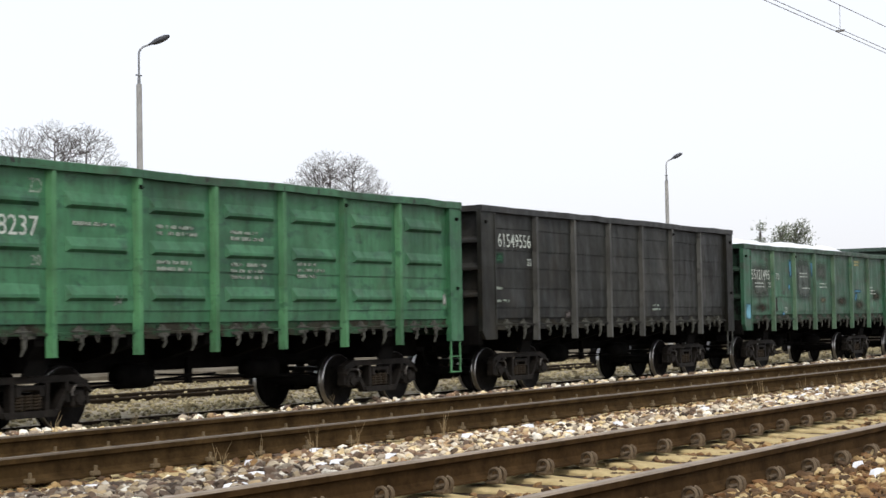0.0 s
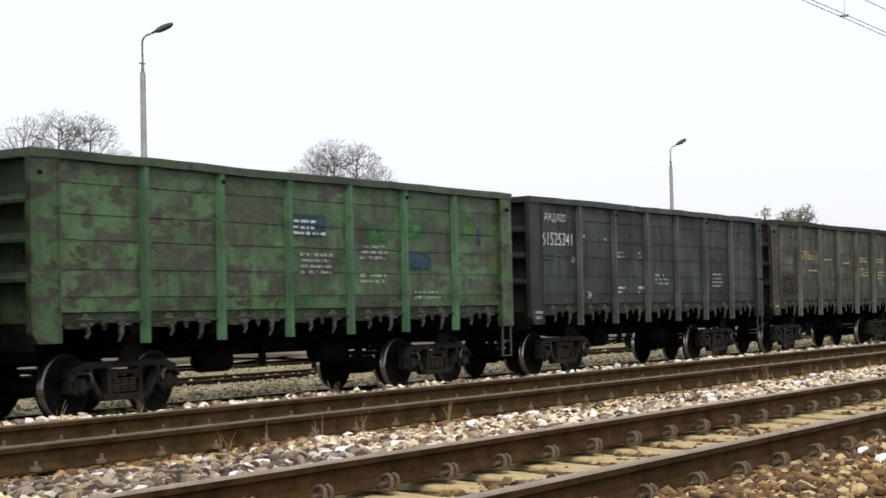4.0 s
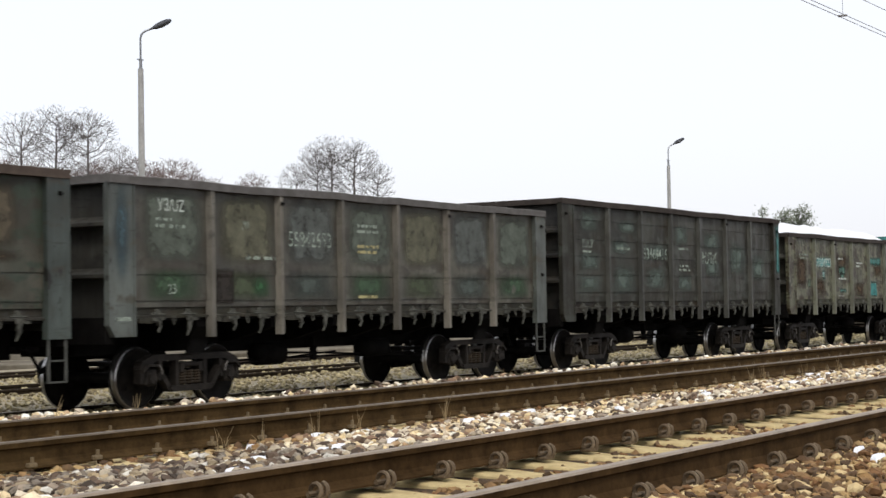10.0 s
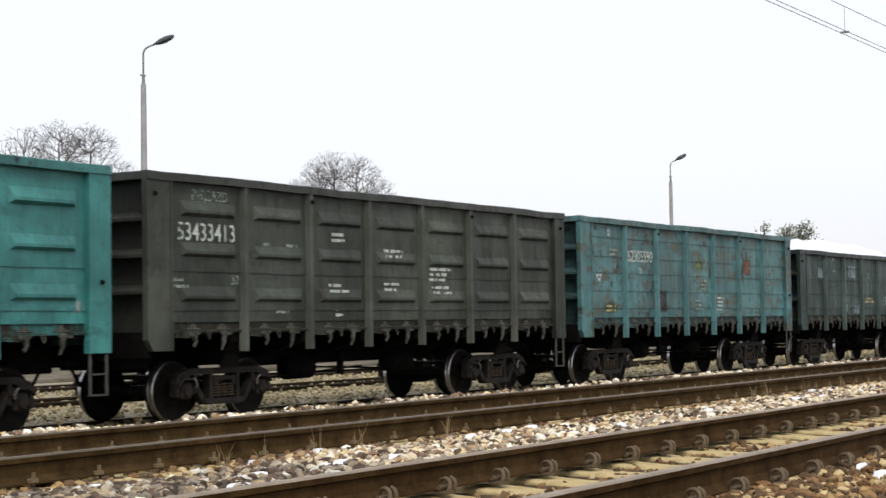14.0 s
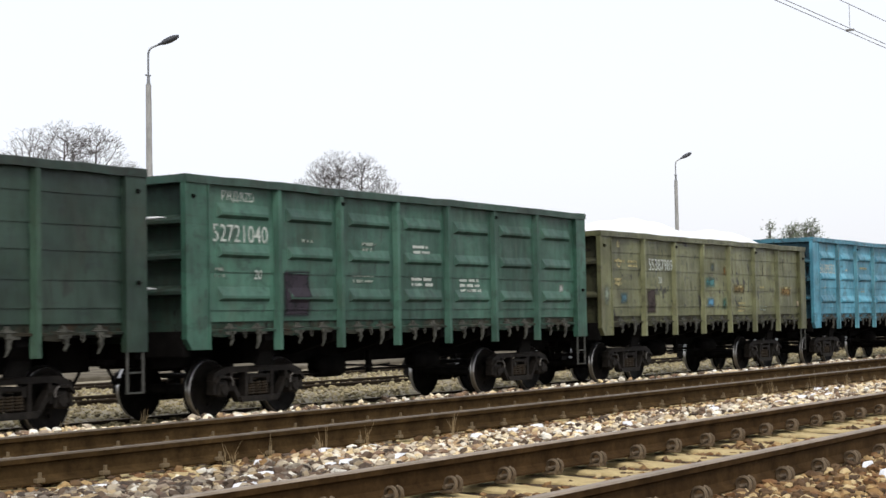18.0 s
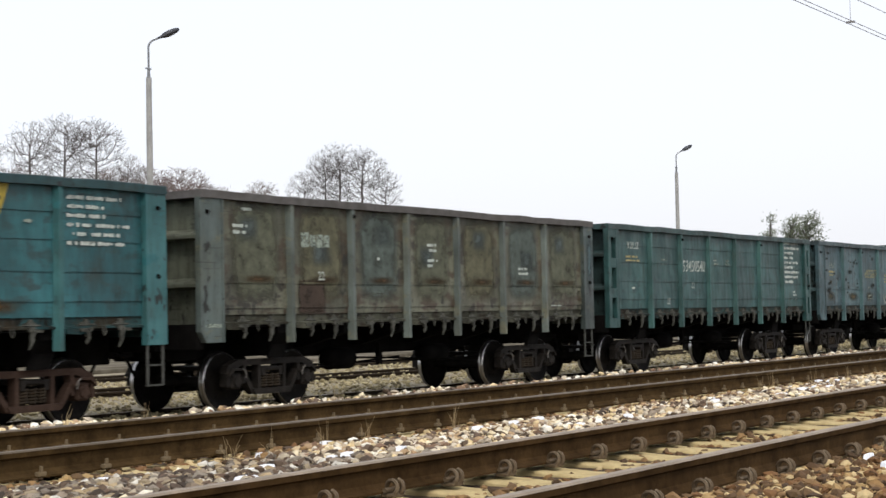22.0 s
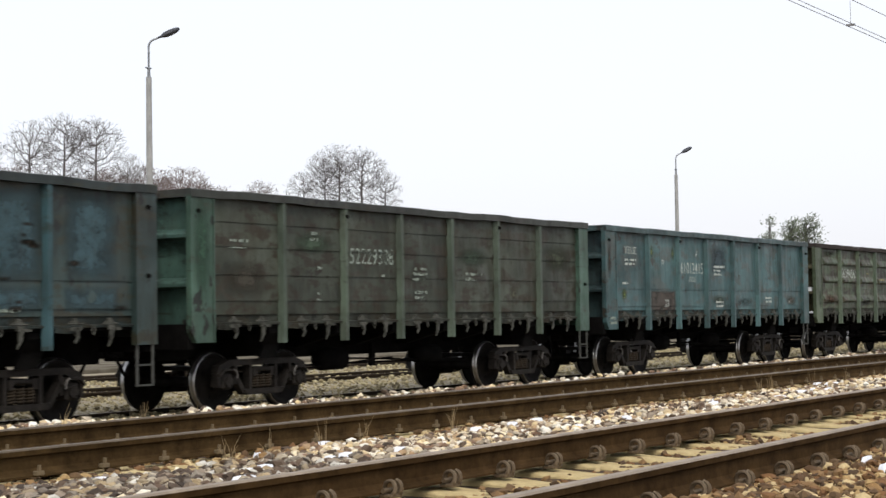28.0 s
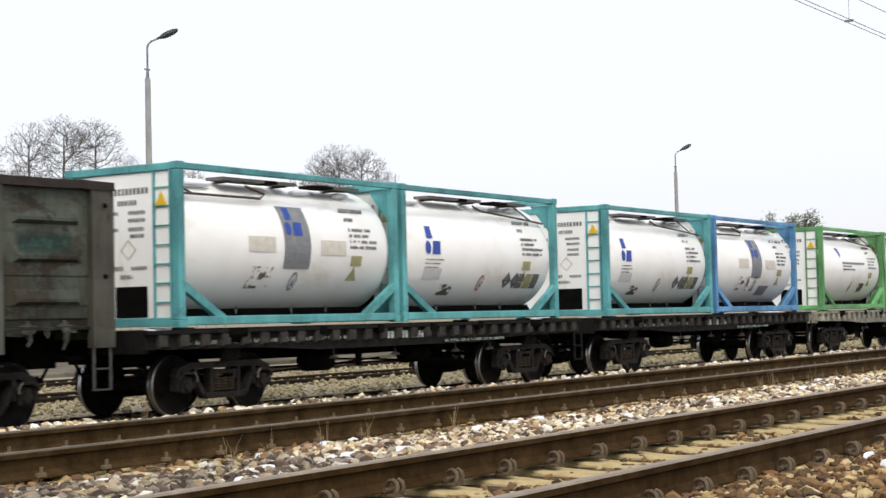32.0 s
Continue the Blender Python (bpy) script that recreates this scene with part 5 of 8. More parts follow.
# ---- lettering and patches on the wagon sides ----
INKS = {"w": WHITE_INK, "f": FADED_INK, "y": YELLOW_INK, "t": worn("teal_print", (0.05, 0.13, 0.11), 20, 0.46, 0.12)}
TONES = {}


def tone(c):
    if c not in TONES:
        TONES[c] = coat("patch_paint_%d" % len(TONES), c)
    return TONES[c]


def spot(k, bay, u, f):
    """A place on a side wall: bay, share of its width, share of its height from the top."""
    top = FLEET[k][1]
    x = EDGE[bay] + (EDGE[bay + 1] - EDGE[bay]) * u
    return x, top - 0.1 - f * (top - 1.68)


def relief(k, x, z):
    """How far the wall stands out at a place: its lapped courses and pressed ridges."""
    top, style = FLEET[k][1], FLEET[k][2]
    out = lap(top, style, z) + 0.006
    if style == "pressed":
        step = (top - 1.6) / 3.55
        for zc in (top - 0.52, top - 0.52 - step, top - 0.52 - 2.1 * step):
            for a, b in zip(EDGE, EDGE[1:]):
                if a + 0.27 < x < b - 0.20 and abs(z - zc) < 0.125:
                    q = z - zc + 0.125
                    d = min(q / 0.055, 1.0, (0.25 - q) / 0.15, (x - a - 0.27) / 0.07, (b - 0.20 - x) / 0.07)
                    return max(out, 0.004 + 0.068 * max(0.0, d))
    return out


def letter(k, text, bay, u, f, high, wide, ink="w", bold=0.002):
    """Stencilled characters, set to a width and height."""
    cu = bpy.data.curves.new("stencil", "FONT")
    cu.body, cu.align_x, cu.align_y, cu.size, cu.offset, cu.extrude, cu.resolution_u = text, "CENTER", "CENTER", 1.0, bold, 0.0, 3
    tmp = bpy.data.objects.new("stencil", cu)
    me = bpy.data.meshes.new_from_object(tmp)
    bpy.data.objects.remove(tmp)
    bpy.data.curves.remove(cu)
    co = np.empty(len(me.vertices) * 3)
    me.vertices.foreach_get("co", co)
    co = co.reshape(-1, 3)
    lo, hi = co.min(0), co.max(0)
    x, z = spot(k, bay, u, f)
    out = np.empty_like(co)
    out[:, 0] = x + ((co[:, 0] - lo[0]) / (hi[0] - lo[0]) - 0.5) * wide
    out[:, 2] = z + ((co[:, 1] - lo[1]) / (hi[1] - lo[1]) - 0.5) * high
    out[:, 1] = [WALL - 0.006 - relief(k, p[0], p[2]) for p in out]
    me.vertices.foreach_set("co", out.ravel())
    me.materials.clear()
    me.materials.append(INKS[ink])
    return tagged(part("stencil", me, None, WAGON[k]), "stencilled characters", kind="stuff")


def line(k, bay, u, f, wide, rows=1, ink="f", high=0.062, pitch=0.10):
    """Worn small print: a bar a line, notched where words part."""
    rnd = random.Random(k * 97 + bay * 31 + int(u * 50) + int(f * 100))
    x, z = spot(k, bay, u, f)
    for r in range(rows):
        w = wide * (rnd.uniform(0.5, 0.75) if rnd.random() < 0.3 else rnd.uniform(0.8, 1.0))
        px, zz, bm = x - wide / 2, z - r * pitch, bm_()
        stop = px + w
        word = rnd.randint(3, 8)
        while px < stop:
            if word == 0:
                px, word = px + 0.05, rnd.randint(3, 8)
            l = rnd.uniform(0.45, 0.85) * high
            if rnd.random() < 0.94:
                h = high * rnd.uniform(0.75, 1.0)
                y = WALL - 0.008 - relief(k, px, zz)
                box(bm, px, px + l, y, y + 0.004, zz + (high - h) * rnd.random(), zz + h)
            px, word = px + l + high * 0.13, word - 1
        tagged(part("print_line", bm, INKS[ink], WAGON[k]), "worn small print", kind="stuff")


def patch(k, bay, u, f, wide, high, c, label="painted patch", rough=0.06, y=-1.4425, lean=0.0):
    """A repainted patch with uneven edges."""
    x, z = spot(k, bay, u, f)
    nx, nz = max(4, int(wide / 0.05)), max(4, int(high / 0.05))
    vs, rim, fs = [], [], []
    soft = min(0.02 + rough if rough < 0.08 else 0.22 if rough < 0.09 else 0.34, 0.45 * min(wide, high))
    levels = [z - high / 2 + high * j / nz for j in range(nz + 1)]
    for c_ in seam_heights(FLEET[k][1], FLEET[k][2]):
        if levels[0] < c_ < levels[-1]:
            levels += [c_ - 0.001, c_ + 0.001]
    levels.sort()
    nz = len(levels) - 1
    on_wall = y > -1.5
    for zz in levels:
        for i in range(nx + 1):
            a, b = 2 * i / nx - 1, 2 * (zz - z) / high
            px, pz = a * wide / 2, zz - z
            wob = (0.3 * rough + 0.002) * noise.noise((px * 4 + k, pz * 4, bay + 0.5))
            xx = x + px + wob * a + lean * pz
            vs.append((xx, WALL + y + 1.44 - relief(k, xx, zz) if on_wall else y, zz))
            e = min((1 - abs(a)) * wide / 2, (1 - abs(b)) * high / 2)
            if rough >= 0.12 or 0.08 < rough < 0.09:
                p = 2 if min(wide, high) < 0.45 else 5
                e = min(e, (1 - (abs(a) ** p + abs(b) ** p) ** (1 / p)) * min(wide, high) / 2)
            rim.append(min(1.0, max(0.0, e) / soft))
    for j in range(nz):
        for i in range(nx):
            q = j * (nx + 1) + i
            fs.append((q, q + 1, q + nx + 2, q + nx + 1))
    me = bpy.data.meshes.new("paint_patch")
    me.from_pydata(vs, [], fs)
    me.attributes.new("coat", "FLOAT", "POINT").data.foreach_set("value", rim)
    me.materials.append(tone(c) if isinstance(c, tuple) else c)
    return part("paint_patch", me, None, WAGON[k], label)


def field(k, bay, u0, u1, low0, low1, label):
    """A painted field over the whole wall, its sides running from one share of the bay at the top to another at the foot."""
    top, style = FLEET[k][1], FLEET[k][2]
    foot, head = 1.60, top - 0.105
    levels = sorted([foot + (head - foot) * j / 24 for j in range(25)] + [c + d for c in seam_heights(top, style) for d in (-0.001, 0.001) if c > foot])
    bm, rows = bm_(), []
    for z in levels:
        t = (z - foot) / (head - foot)
        a, b = (EDGE[bay] + (EDGE[bay + 1] - EDGE[bay]) * (q + (p - q) * t) for p, q in ((u0, low0), (u1, low1)))
        rows.append([bm.verts.new((a + (b - a) * i / 6, WALL - 0.0025 - relief(k, a + (b - a) * i / 6, z), z)) for i in range(7)])
    for r, n in zip(rows, rows[1:]):
        for i in range(6):
            bm.faces.new((r[i], r[i + 1], n[i + 1], n[i]))
    part("paint_patch", bm, YELLOW_PAINT, WAGON[k], label)


def disc(k, bay, u, f, wide, high, c, label, y=-1.442, arch=False):
    """A sprayed disc, or an arch that is square at the foot."""
    x, z = spot(k, bay, u, f)
    vs = [(x, 0, z)]
    for i in range(24):
        a = 2 * math.pi * i / 24
        wob = 1 + 0.09 * noise.noise((math.cos(a) * 1.3 + bay, math.sin(a) * 1.3, u * 9))
        px, pz = math.cos(a) * wob, math.sin(a) * wob
        if arch and pz < 0:
            px, pz = px / max(abs(px), abs(pz)), pz / max(abs(px), abs(pz))
        vs.append((x + px * wide / 2, 0, z + pz * high / 2))
    me = bpy.data.meshes.new("paint_patch")
    me.from_pydata([(p[0], WALL + y + 1.44 - relief(k, p[0], p[2]), p[2]) for p in vs], [], [(0, 1 + i, 1 + (i + 1) % 24) for i in range(24)])
    me.attributes.new("coat", "FLOAT", "POINT").data.foreach_set("value", [1.0] * 25)
    me.materials.append(tone(c))
    part("paint_patch", me, None, WAGON[k], label)


def number(k, text, bay, f, u=0.5, ink="w", wide=1.36, high=0.28):
    letter(k, text, bay, u, f, high, wide, ink)


def small(k, text, bay, u, f, ink="w", high=0.15):
    letter(k, text, bay, u, f, high, high * 0.62 * len(text), ink)


def badge(k, bay, u, f, size, shape, ink="w"):
    """A painted badge: a ring, a hollow triangle pointing down, or a star, as a flat figure on the wall."""
    x, z = spot(k, bay, u, f)
    bm = bm_()
    n = {"ring": 14, "triangle": 3, "star": 10}[shape]

    def at(i, r):
        a = 2 * math.pi * i / n - math.pi / 2
        if shape == "star":
            r *= 1.0 if i % 2 else 0.5
        wide = 1.5 if shape == "triangle" else 0.8
        px, pz = x + wide * r * math.cos(a), z + r * math.sin(a)
        return px, WALL - 0.006 - relief(k, px, pz), pz
    outer, inner = [bm.verts.new(at(i, size / 2)) for i in range(n)], [bm.verts.new(at(i, size * (0.36 if shape == "ring" else 0.22))) for i in range(n)]
    for i in range(n):
        bm.faces.new((outer[i], outer[(i + 1) % n], inner[(i + 1) % n], inner[i]))
    part("badge", bm, INKS[ink], WAGON[k], "painted %s badge" % shape)


def corner_print(k, rows, ink="f"):
    """Small print low on the corner plate: a bar a word."""
    rnd = random.Random(k)
    bm = bm_()
    for r in range(rows):
        px = -6.46
        while px < -6.14:
            l = rnd.uniform(0.03, 0.055)
            box(bm, px, px + l, -1.5255, -1.5215, 1.36 - 0.11 * r, 1.42 - 0.11 * r)
            px += l + 0.012
    tagged(part("print_line", bm, INKS[ink], WAGON[k]), "worn small print", kind="stuff")


TEAL, BLUE, NAVY, RUST, BLACK = (0.05, 0.22, 0.21), (0.09, 0.23, 0.34), (0.025, 0.06, 0.085), (0.040, 0.027, 0.016), (0.028, 0.025, 0.024)
ORANGE, DGREEN, LIGHT, CREAM = (0.42, 0.13, 0.05), (0.025, 0.09, 0.05), (0.45, 0.46, 0.43), (0.42, 0.36, 0.26)
SKY, OCHRE, LIME = (0.16, 0.36, 0.46), (0.38, 0.27, 0.09), (0.045, 0.15, 0.055)

number(0, "8237", 0, 0.38, 0.66, "w", 0.75)
small(0, "ZD", 0, 0.84, 0.12, "f", 0.2)
small(0, "20", 0, 0.84, 0.60, "f")
small(0, "34", 1, 0.75, 0.86, "f")
for bay, f, rows in ((1, 0.36, 1), (2, 0.35, 2), (2, 0.60, 2), (3, 0.36, 2), (3, 0.60, 3), (4, 0.58, 3)):
    line(0, bay, 0.5, f, 0.9, rows, "f")
patch(0, 6, 0.92, 0.84, 0.16, 0.26, LIGHT, "pale paper label")
number(1, "61549556", 0, 0.27, 0.52)
patch(1, 0, 0.17, 0.44, 0.36, 0.26, DGREEN)
small(1, "20", 0, 0.86, 0.47)
line(1, 0, 0.15, 0.74, 0.3)
line(1, 0, 0.25, 0.86, 0.6)
line(1, 4, 0.5, 0.90, 0.5, 2)
patch(1, 1, 0.85, 0.98, 0.3, 0.2, (0.10, 0.09, 0.085))
for bay, u, f, w, h, c in ((0, 0.5, 0.5, 1.6, 1.1, (0.085, 0.100, 0.085)), (2, 0.5, 0.45, 1.4, 1.4, (0.088, 0.108, 0.096)), (3, 0.4, 0.3, 1.2, 0.7, (0.075, 0.090, 0.075)), (0, 0.5, 0.9, 1.5, 0.3, (0.030, 0.020, 0.012)), (3, 0.5, 0.78, 0.7, 0.22, (0.13, 0.12, 0.075)), (4, 0.5, 0.8, 1.2, 0.4, (0.040, 0.034, 0.022)), (5, 0.5, 0.86, 1.2, 0.4, (0.045, 0.045, 0.03)), (6, 0.5, 0.7, 1.2, 0.4, (0.040, 0.036, 0.022))):
    patch(2, bay, u, f, w, h, c, "patch of older paint", 0.12, -1.4415)
patch(2, 1, 0.12, 0.86, 0.42, 0.46, BLACK, "dark repainted patch", 0.05)
number(2, "55121495", 0, 0.40, 0.5)
small(2, "20", 0, 0.88, 0.55)
small(2, "70", 1, 0.25, 0.42, "w", 0.2)
small(2, "23", 1, 0.6, 0.94)
for bay, u, f, w, h in ((1, 0.05, 0.36, 0.16, 0.5), (1, 0.86, 0.28, 0.24, 0.55), (1, 0.78, 0.58, 0.2, 0.2), (2, 0.1, 0.3, 0.2, 0.5), (2, 0.92, 0.28, 0.2, 0.5), (5, 0.4, 0.62, 0.7, 0.14), (5, 0.3, 0.72, 0.3, 0.28), (1, 0.5, 1.0, 0.3, 0.12)):
    patch(2, bay, u, f, w, h, BLUE, "touch of light blue paint", 0.06)
patch(2, 0, -0.15, 0.96, 0.40, 0.46, SKY, "light blue corner patch", 0.05, -1.5265)
for bay, u, f, r in ((0, 0.45, 0.54, 2), (2, 0.5, 0.36, 2), (2, 0.6, 0.6, 1), (3, 0.5, 0.52, 2), (6, 0.3, 0.56, 3)):
    line(2, bay, u, f, 0.7, r, "w", 0.04)
line(2, 5, 0.4, 0.12, 0.5, 2, "y", 0.07)
number(3, "60533817", 1, 0.34)
small(3, "20", 1, 0.55, 0.62, "w", 0.2)
line(3, 1, 0.5, 0.76, 1.3, 2, "y")
line(3, 2, 0.5, 0.76, 1.1, 2, "y")
patch(3, 1, 0.3, 0.90, 0.62, 0.5, BLACK, "dark repainted patch")
patch(3, 3, 0.4, 0.92, 0.55, 0.28, BLACK, "dark repainted patch")
patch(3, 0, 0.48, 0.72, 0.4, 1.2, (0.035, 0.055, 0.04), "dark smear", 0.14)
patch(3, 5, 0.5, 0.36, 0.5, 0.5, (0.30, 0.07, 0.035), "faded red patch")
line(3, 5, 0.5, 0.62, 0.5, 1)
line(3, 5, 0.5, 0.82, 0.9, 3, "y")
line(3, 0, 0.8, 0.28, 0.4, 2)
badge(3, 0, 0.25, 0.25, 0.26, "triangle", "w")
patch(3, 0, 0.62, 0.5, 0.22, 0.2, LIGHT, "white mark", 0.25)
line(3, 3, 0.4, 0.45, 0.3, 2)
patch(4, 3, 0.3, 0.36, 1.1, 0.42, NAVY, "dark blue painted panel")
line(4, 3, 0.35, 0.34, 0.9, 3, "w")
for bay, f, r in ((3, 0.6, 4), (4, 0.52, 3), (4, 0.76, 2), (5, 0.9, 2)):
    line(4, bay, 0.45, f, 0.9, r, "f")
patch(4, 5, 0.3, 0.62, 0.8, 0.38, NAVY, "dark blue painted panel")
patch(4, 6, 0.55, 0.38, 0.2, 0.4, NAVY, "dark blue painted panel")
patch(4, 3, 0.3, 0.94, 0.3, 0.3, LIME, "yellow green smear", 0.15)
patch(4, 5, 0.2, 0.35, 1.0, 0.5, LIME, "brighter green patch", 0.15)
patch(4, 4, 0.5, 0.4, 1.1, 0.4, LIME, "brighter green patch", 0.15)
patch(4, 6, 0.3, 0.32, 0.7, 0.6, (0.07, 0.17, 0.05), "brighter green patch", 0.15)
number(5, "61525341", 0, 0.36, 0.45, "w")
letter(5, "РЖД/RZD", 0, 0.42, 0.15, 0.2, 0.95, "w")
patch(5, 0, 0.22, 0.55, 0.5, 0.2, DGREEN, "dark green patch")
small(5, "20", 0, 0.85, 0.56, "f")
small(5, "24", 1, 0.28, 0.92)
line(5, 1, 0.16, 0.33, 0.12)
line(5, 1, 0.75, 0.35, 0.14)
for bay, u, f, w, r in ((2, 0.2, 0.48, 0.5, 2), (2, 0.82, 0.48, 0.3, 2), (2, 0.2, 0.86, 0.5, 2), (2, 0.8, 0.86, 0.25, 2), (3, 0.5, 0.72, 0.8, 3), (5, 0.5, 0.70, 0.8, 4), (1, 0.1, 0.93, 0.25, 1)):
    line(5, bay, u, f, w, r, "f" if f < 0.8 else "w")
number(6, "57086611", 1, 0.40, 0.5, "y")
small(6, "43", 0, -0.1, 1.0, "y")
for bay, u, f, r in ((2, 0.5, 0.46, 1), (3, 0.5, 0.5, 1), (4, 0.5, 0.42, 2), (4, 0.5, 0.58, 3), (5, 0.5, 0.42, 2), (5, 0.5, 0.62, 3), (1, 0.7, 0.62, 1)):
    line(6, bay, u, f, 0.8, r, "y")
patch(6, 0, 0.5, 0.8, 1.5, 0.8, (0.030, 0.022, 0.015), "dark rusty smear", 0.2)
number(7, "53396016", 1, 0.27, 0.5, "y")
patch(7, 0, 0.28, 0.13, 0.40, 0.42, NAVY, "dark blue patch")
patch(7, 1, 0.25, 0.86, 0.62, 0.62, BLACK, "dark repainted patch")
patch(7, 3, 0.45, 0.22, 0.45, 0.55, NAVY, "dark blue patch")
patch(7, 3, 0.3, 0.53, 0.6, 0.3, NAVY, "dark blue patch")
patch(7, 5, 0.25, 0.42, 0.5, 0.45, OCHRE, "ochre painted square", 0.03)
badge(7, 0, 0.32, 0.71, 0.26, "triangle", "y")
badge(7, 0, 0.32, 0.27, 0.20, "ring", "w")
patch(7, 0, 0.4, 0.9, 0.5, 0.4, (0.10, 0.125, 0.11), "faded grey patch", 0.2)
small(7, "22", 1, 0.8, 0.88, "y", 0.2)
for bay, u, f, w, r, i in ((0, 0.62, 0.26, 0.5, 2, "y"), (1, 0.4, 0.64, 0.9, 3, "y"), (2, 0.5, 0.30, 0.5, 1, "f"), (2, 0.5, 0.48, 0.3, 1, "f"), (3, 0.75, 0.32, 0.3, 1, "y"), (3, 0.3, 0.5, 0.5, 2, "f"), (5, 0.72, 0.45, 0.45, 2, "w"), (5, 0.4, 0.72, 0.8, 3, "y"), (5, 0.4, 0.86, 0.9, 4, "y"), (5, 0.6, 0.10, 0.2, 1, "y")):
    line(7, bay, u, f, w, r, i)
number(8, "53565230", 1, 0.40, 0.5)
for text, bay, u in (("И", 4, 0.5), ("В", 5, 0.5), ("К", 6, 0.5)):
    letter(8, text, bay, u, 0.55, 0.82, 0.72, "w", -0.018)
small(8, "23", 0, 0.4, 0.96)
small(8, "22", 1, 0.6, 0.68)
patch(8, 1, 0.30, 0.86, 0.78, 0.56, (0.05, 0.045, 0.045), "brown patch")
for bay, u, f, r in ((0, 0.5, 0.06, 1), (0, 0.55, 0.4, 2), (2, 0.2, 0.85, 3), (3, 0.5, 0.85, 4)):
    line(8, bay, u, f, 0.6, r)
letter(9, "УЗ/UZ", 0, 0.5, 0.34, 0.2, 0.6)
number(9, "53586432", 2, 0.42)
small(9, "22", 2, 0.6, 0.66)
letter(9, "МПС", 4, 0.42, 0.44, 0.28, 0.82)
small(9, "22", 1, 0.72, 0.85)
for bay, u, f, w, r, i in ((0, 0.5, 0.48, 0.6, 2, "f"), (1, 0.4, 0.36, 0.2, 2, "f"), (1, 0.75, 0.56, 0.2, 1, "f"), (1, 0.7, 0.77, 0.25, 1, "w"), (3, 0.5, 0.38, 0.8, 2, "f"), (3, 0.5, 0.54, 0.7, 4, "w"), (5, 0.6, 0.95, 0.4, 1, "w")):
    line(9, bay, u, f, w, r, i)
for bay, u, f, w, h, c in ((0, 0.56, 0.30, 0.95, 1.0, (0.059, 0.077, 0.054)), (1, 0.48, 0.34, 1.30, 1.15, (0.051, 0.068, 0.048)), (2, 0.5, 0.36, 1.25, 1.20, (0.069, 0.065, 0.046)), (3, 0.52, 0.34, 1.25, 1.15, (0.069, 0.068, 0.051)), (4, 0.5, 0.38, 1.25, 1.15, (0.065, 0.067, 0.048)), (5, 0.5, 0.32, 1.20, 1.00, (0.058, 0.076, 0.060)), (6, 0.45, 0.32, 0.95, 1.00, (0.090, 0.076, 0.053))):
    patch(9, bay, u, f, w, h, c, "faded paint left on a rusty panel", 0.085, -1.4415)
for bay, u, f, w, h, c in ((0, 0.5, 0.62, 1.2, 0.26, (0.055, 0.039, 0.025)), (0, 0.45, 0.84, 1.05, 0.36, (0.092, 0.072, 0.044)), (0, 0.85, 0.30, 0.16, 0.7, (0.090, 0.066, 0.030)), (0, 0.86, 0.80, 0.16, 0.30, (0.147, 0.096, 0.032)), (0, 0.72, 0.90, 0.5, 0.16, (0.066, 0.037, 0.023)), (1, 0.25, 0.84, 0.5, 0.35, (0.061, 0.041, 0.026)), (1, 0.65, 0.84, 0.9, 0.3, (0.082, 0.068, 0.046)), (1, 0.5, 0.50, 0.5, 0.3, (0.042, 0.043, 0.031)), (2, 0.12, 0.45, 0.2, 1.3, (0.061, 0.040, 0.025)), (2, 0.5, 0.86, 1.2, 0.2, (0.058, 0.049, 0.031)), (3, 0.2, 0.3, 0.2, 0.9, (0.055, 0.056, 0.043)), (3, 0.5, 0.64, 1.1, 0.2, (0.057, 0.043, 0.029)), (3, 0.5, 0.85, 1.2, 0.36, (0.059, 0.066, 0.048)), (4, 0.75, 0.72, 0.6, 0.36, (0.061, 0.043, 0.028)), (4, 0.1, 0.5, 0.18, 1.2, (0.062, 0.040, 0.026)), (4, 0.5, 0.86, 1.1, 0.3, (0.062, 0.065, 0.046)), (5, 0.4, 0.72, 0.9, 0.28, (0.082, 0.063, 0.038)), (5, 0.5, 0.88, 1.2, 0.26, (0.055, 0.059, 0.044)), (6, 0.5, 0.62, 1.0, 0.2, (0.059, 0.045, 0.030)), (6, 0.45, 0.84, 0.9, 0.34, (0.071, 0.062, 0.045)), (0, -0.16, 0.95, 0.30, 0.5, (0.051, 0.072, 0.052))):
    patch(9, bay, u, f, w, h, c, "patch of older paint or rust", 0.085, -1.4435 if u > 0 else -1.5265)
letter(10, "УЗ/UZ", 0, 0.5, 0.16, 0.2, 0.6)
number(10, "55842653", 2, 0.40, 0.5, "f", 1.2, 0.26)
small(10, "70", 1, 0.5, 0.30, "f")
small(10, "23", 0, 0.5, 0.86, "f")
for bay, u, f, r, i in ((0, 0.5, 0.3, 2, "f"), (3, 0.5, 0.26, 2, "f"), (3, 0.5, 0.46, 2, "y"), (3, 0.5, 0.95, 1, "y"), (1, 0.7, 0.6, 1, "f")):
    line(10, bay, u, f, 0.7, r, i)
for bay in range(7):
    patch(10, bay, 0.52, 0.34, 1.42, 1.15, ((0.092, 0.108, 0.088), (0.105, 0.104, 0.072), (0.088, 0.098, 0.090))[bay % 3], "faded paint left on a rusty panel", 0.085, -1.4415)
    patch(10, bay, 0.5, 0.83, 1.4, 0.55, ((0.050, 0.085, 0.050), (0.060, 0.075, 0.045), (0.065, 0.080, 0.070))[bay % 3], "faded paint left on a rusty panel", 0.085, -1.4415)
patch(10, 1, 0.2, 0.84, 0.5, 0.6, (0.030, 0.026, 0.022), "dark repainted patch", 0.06)
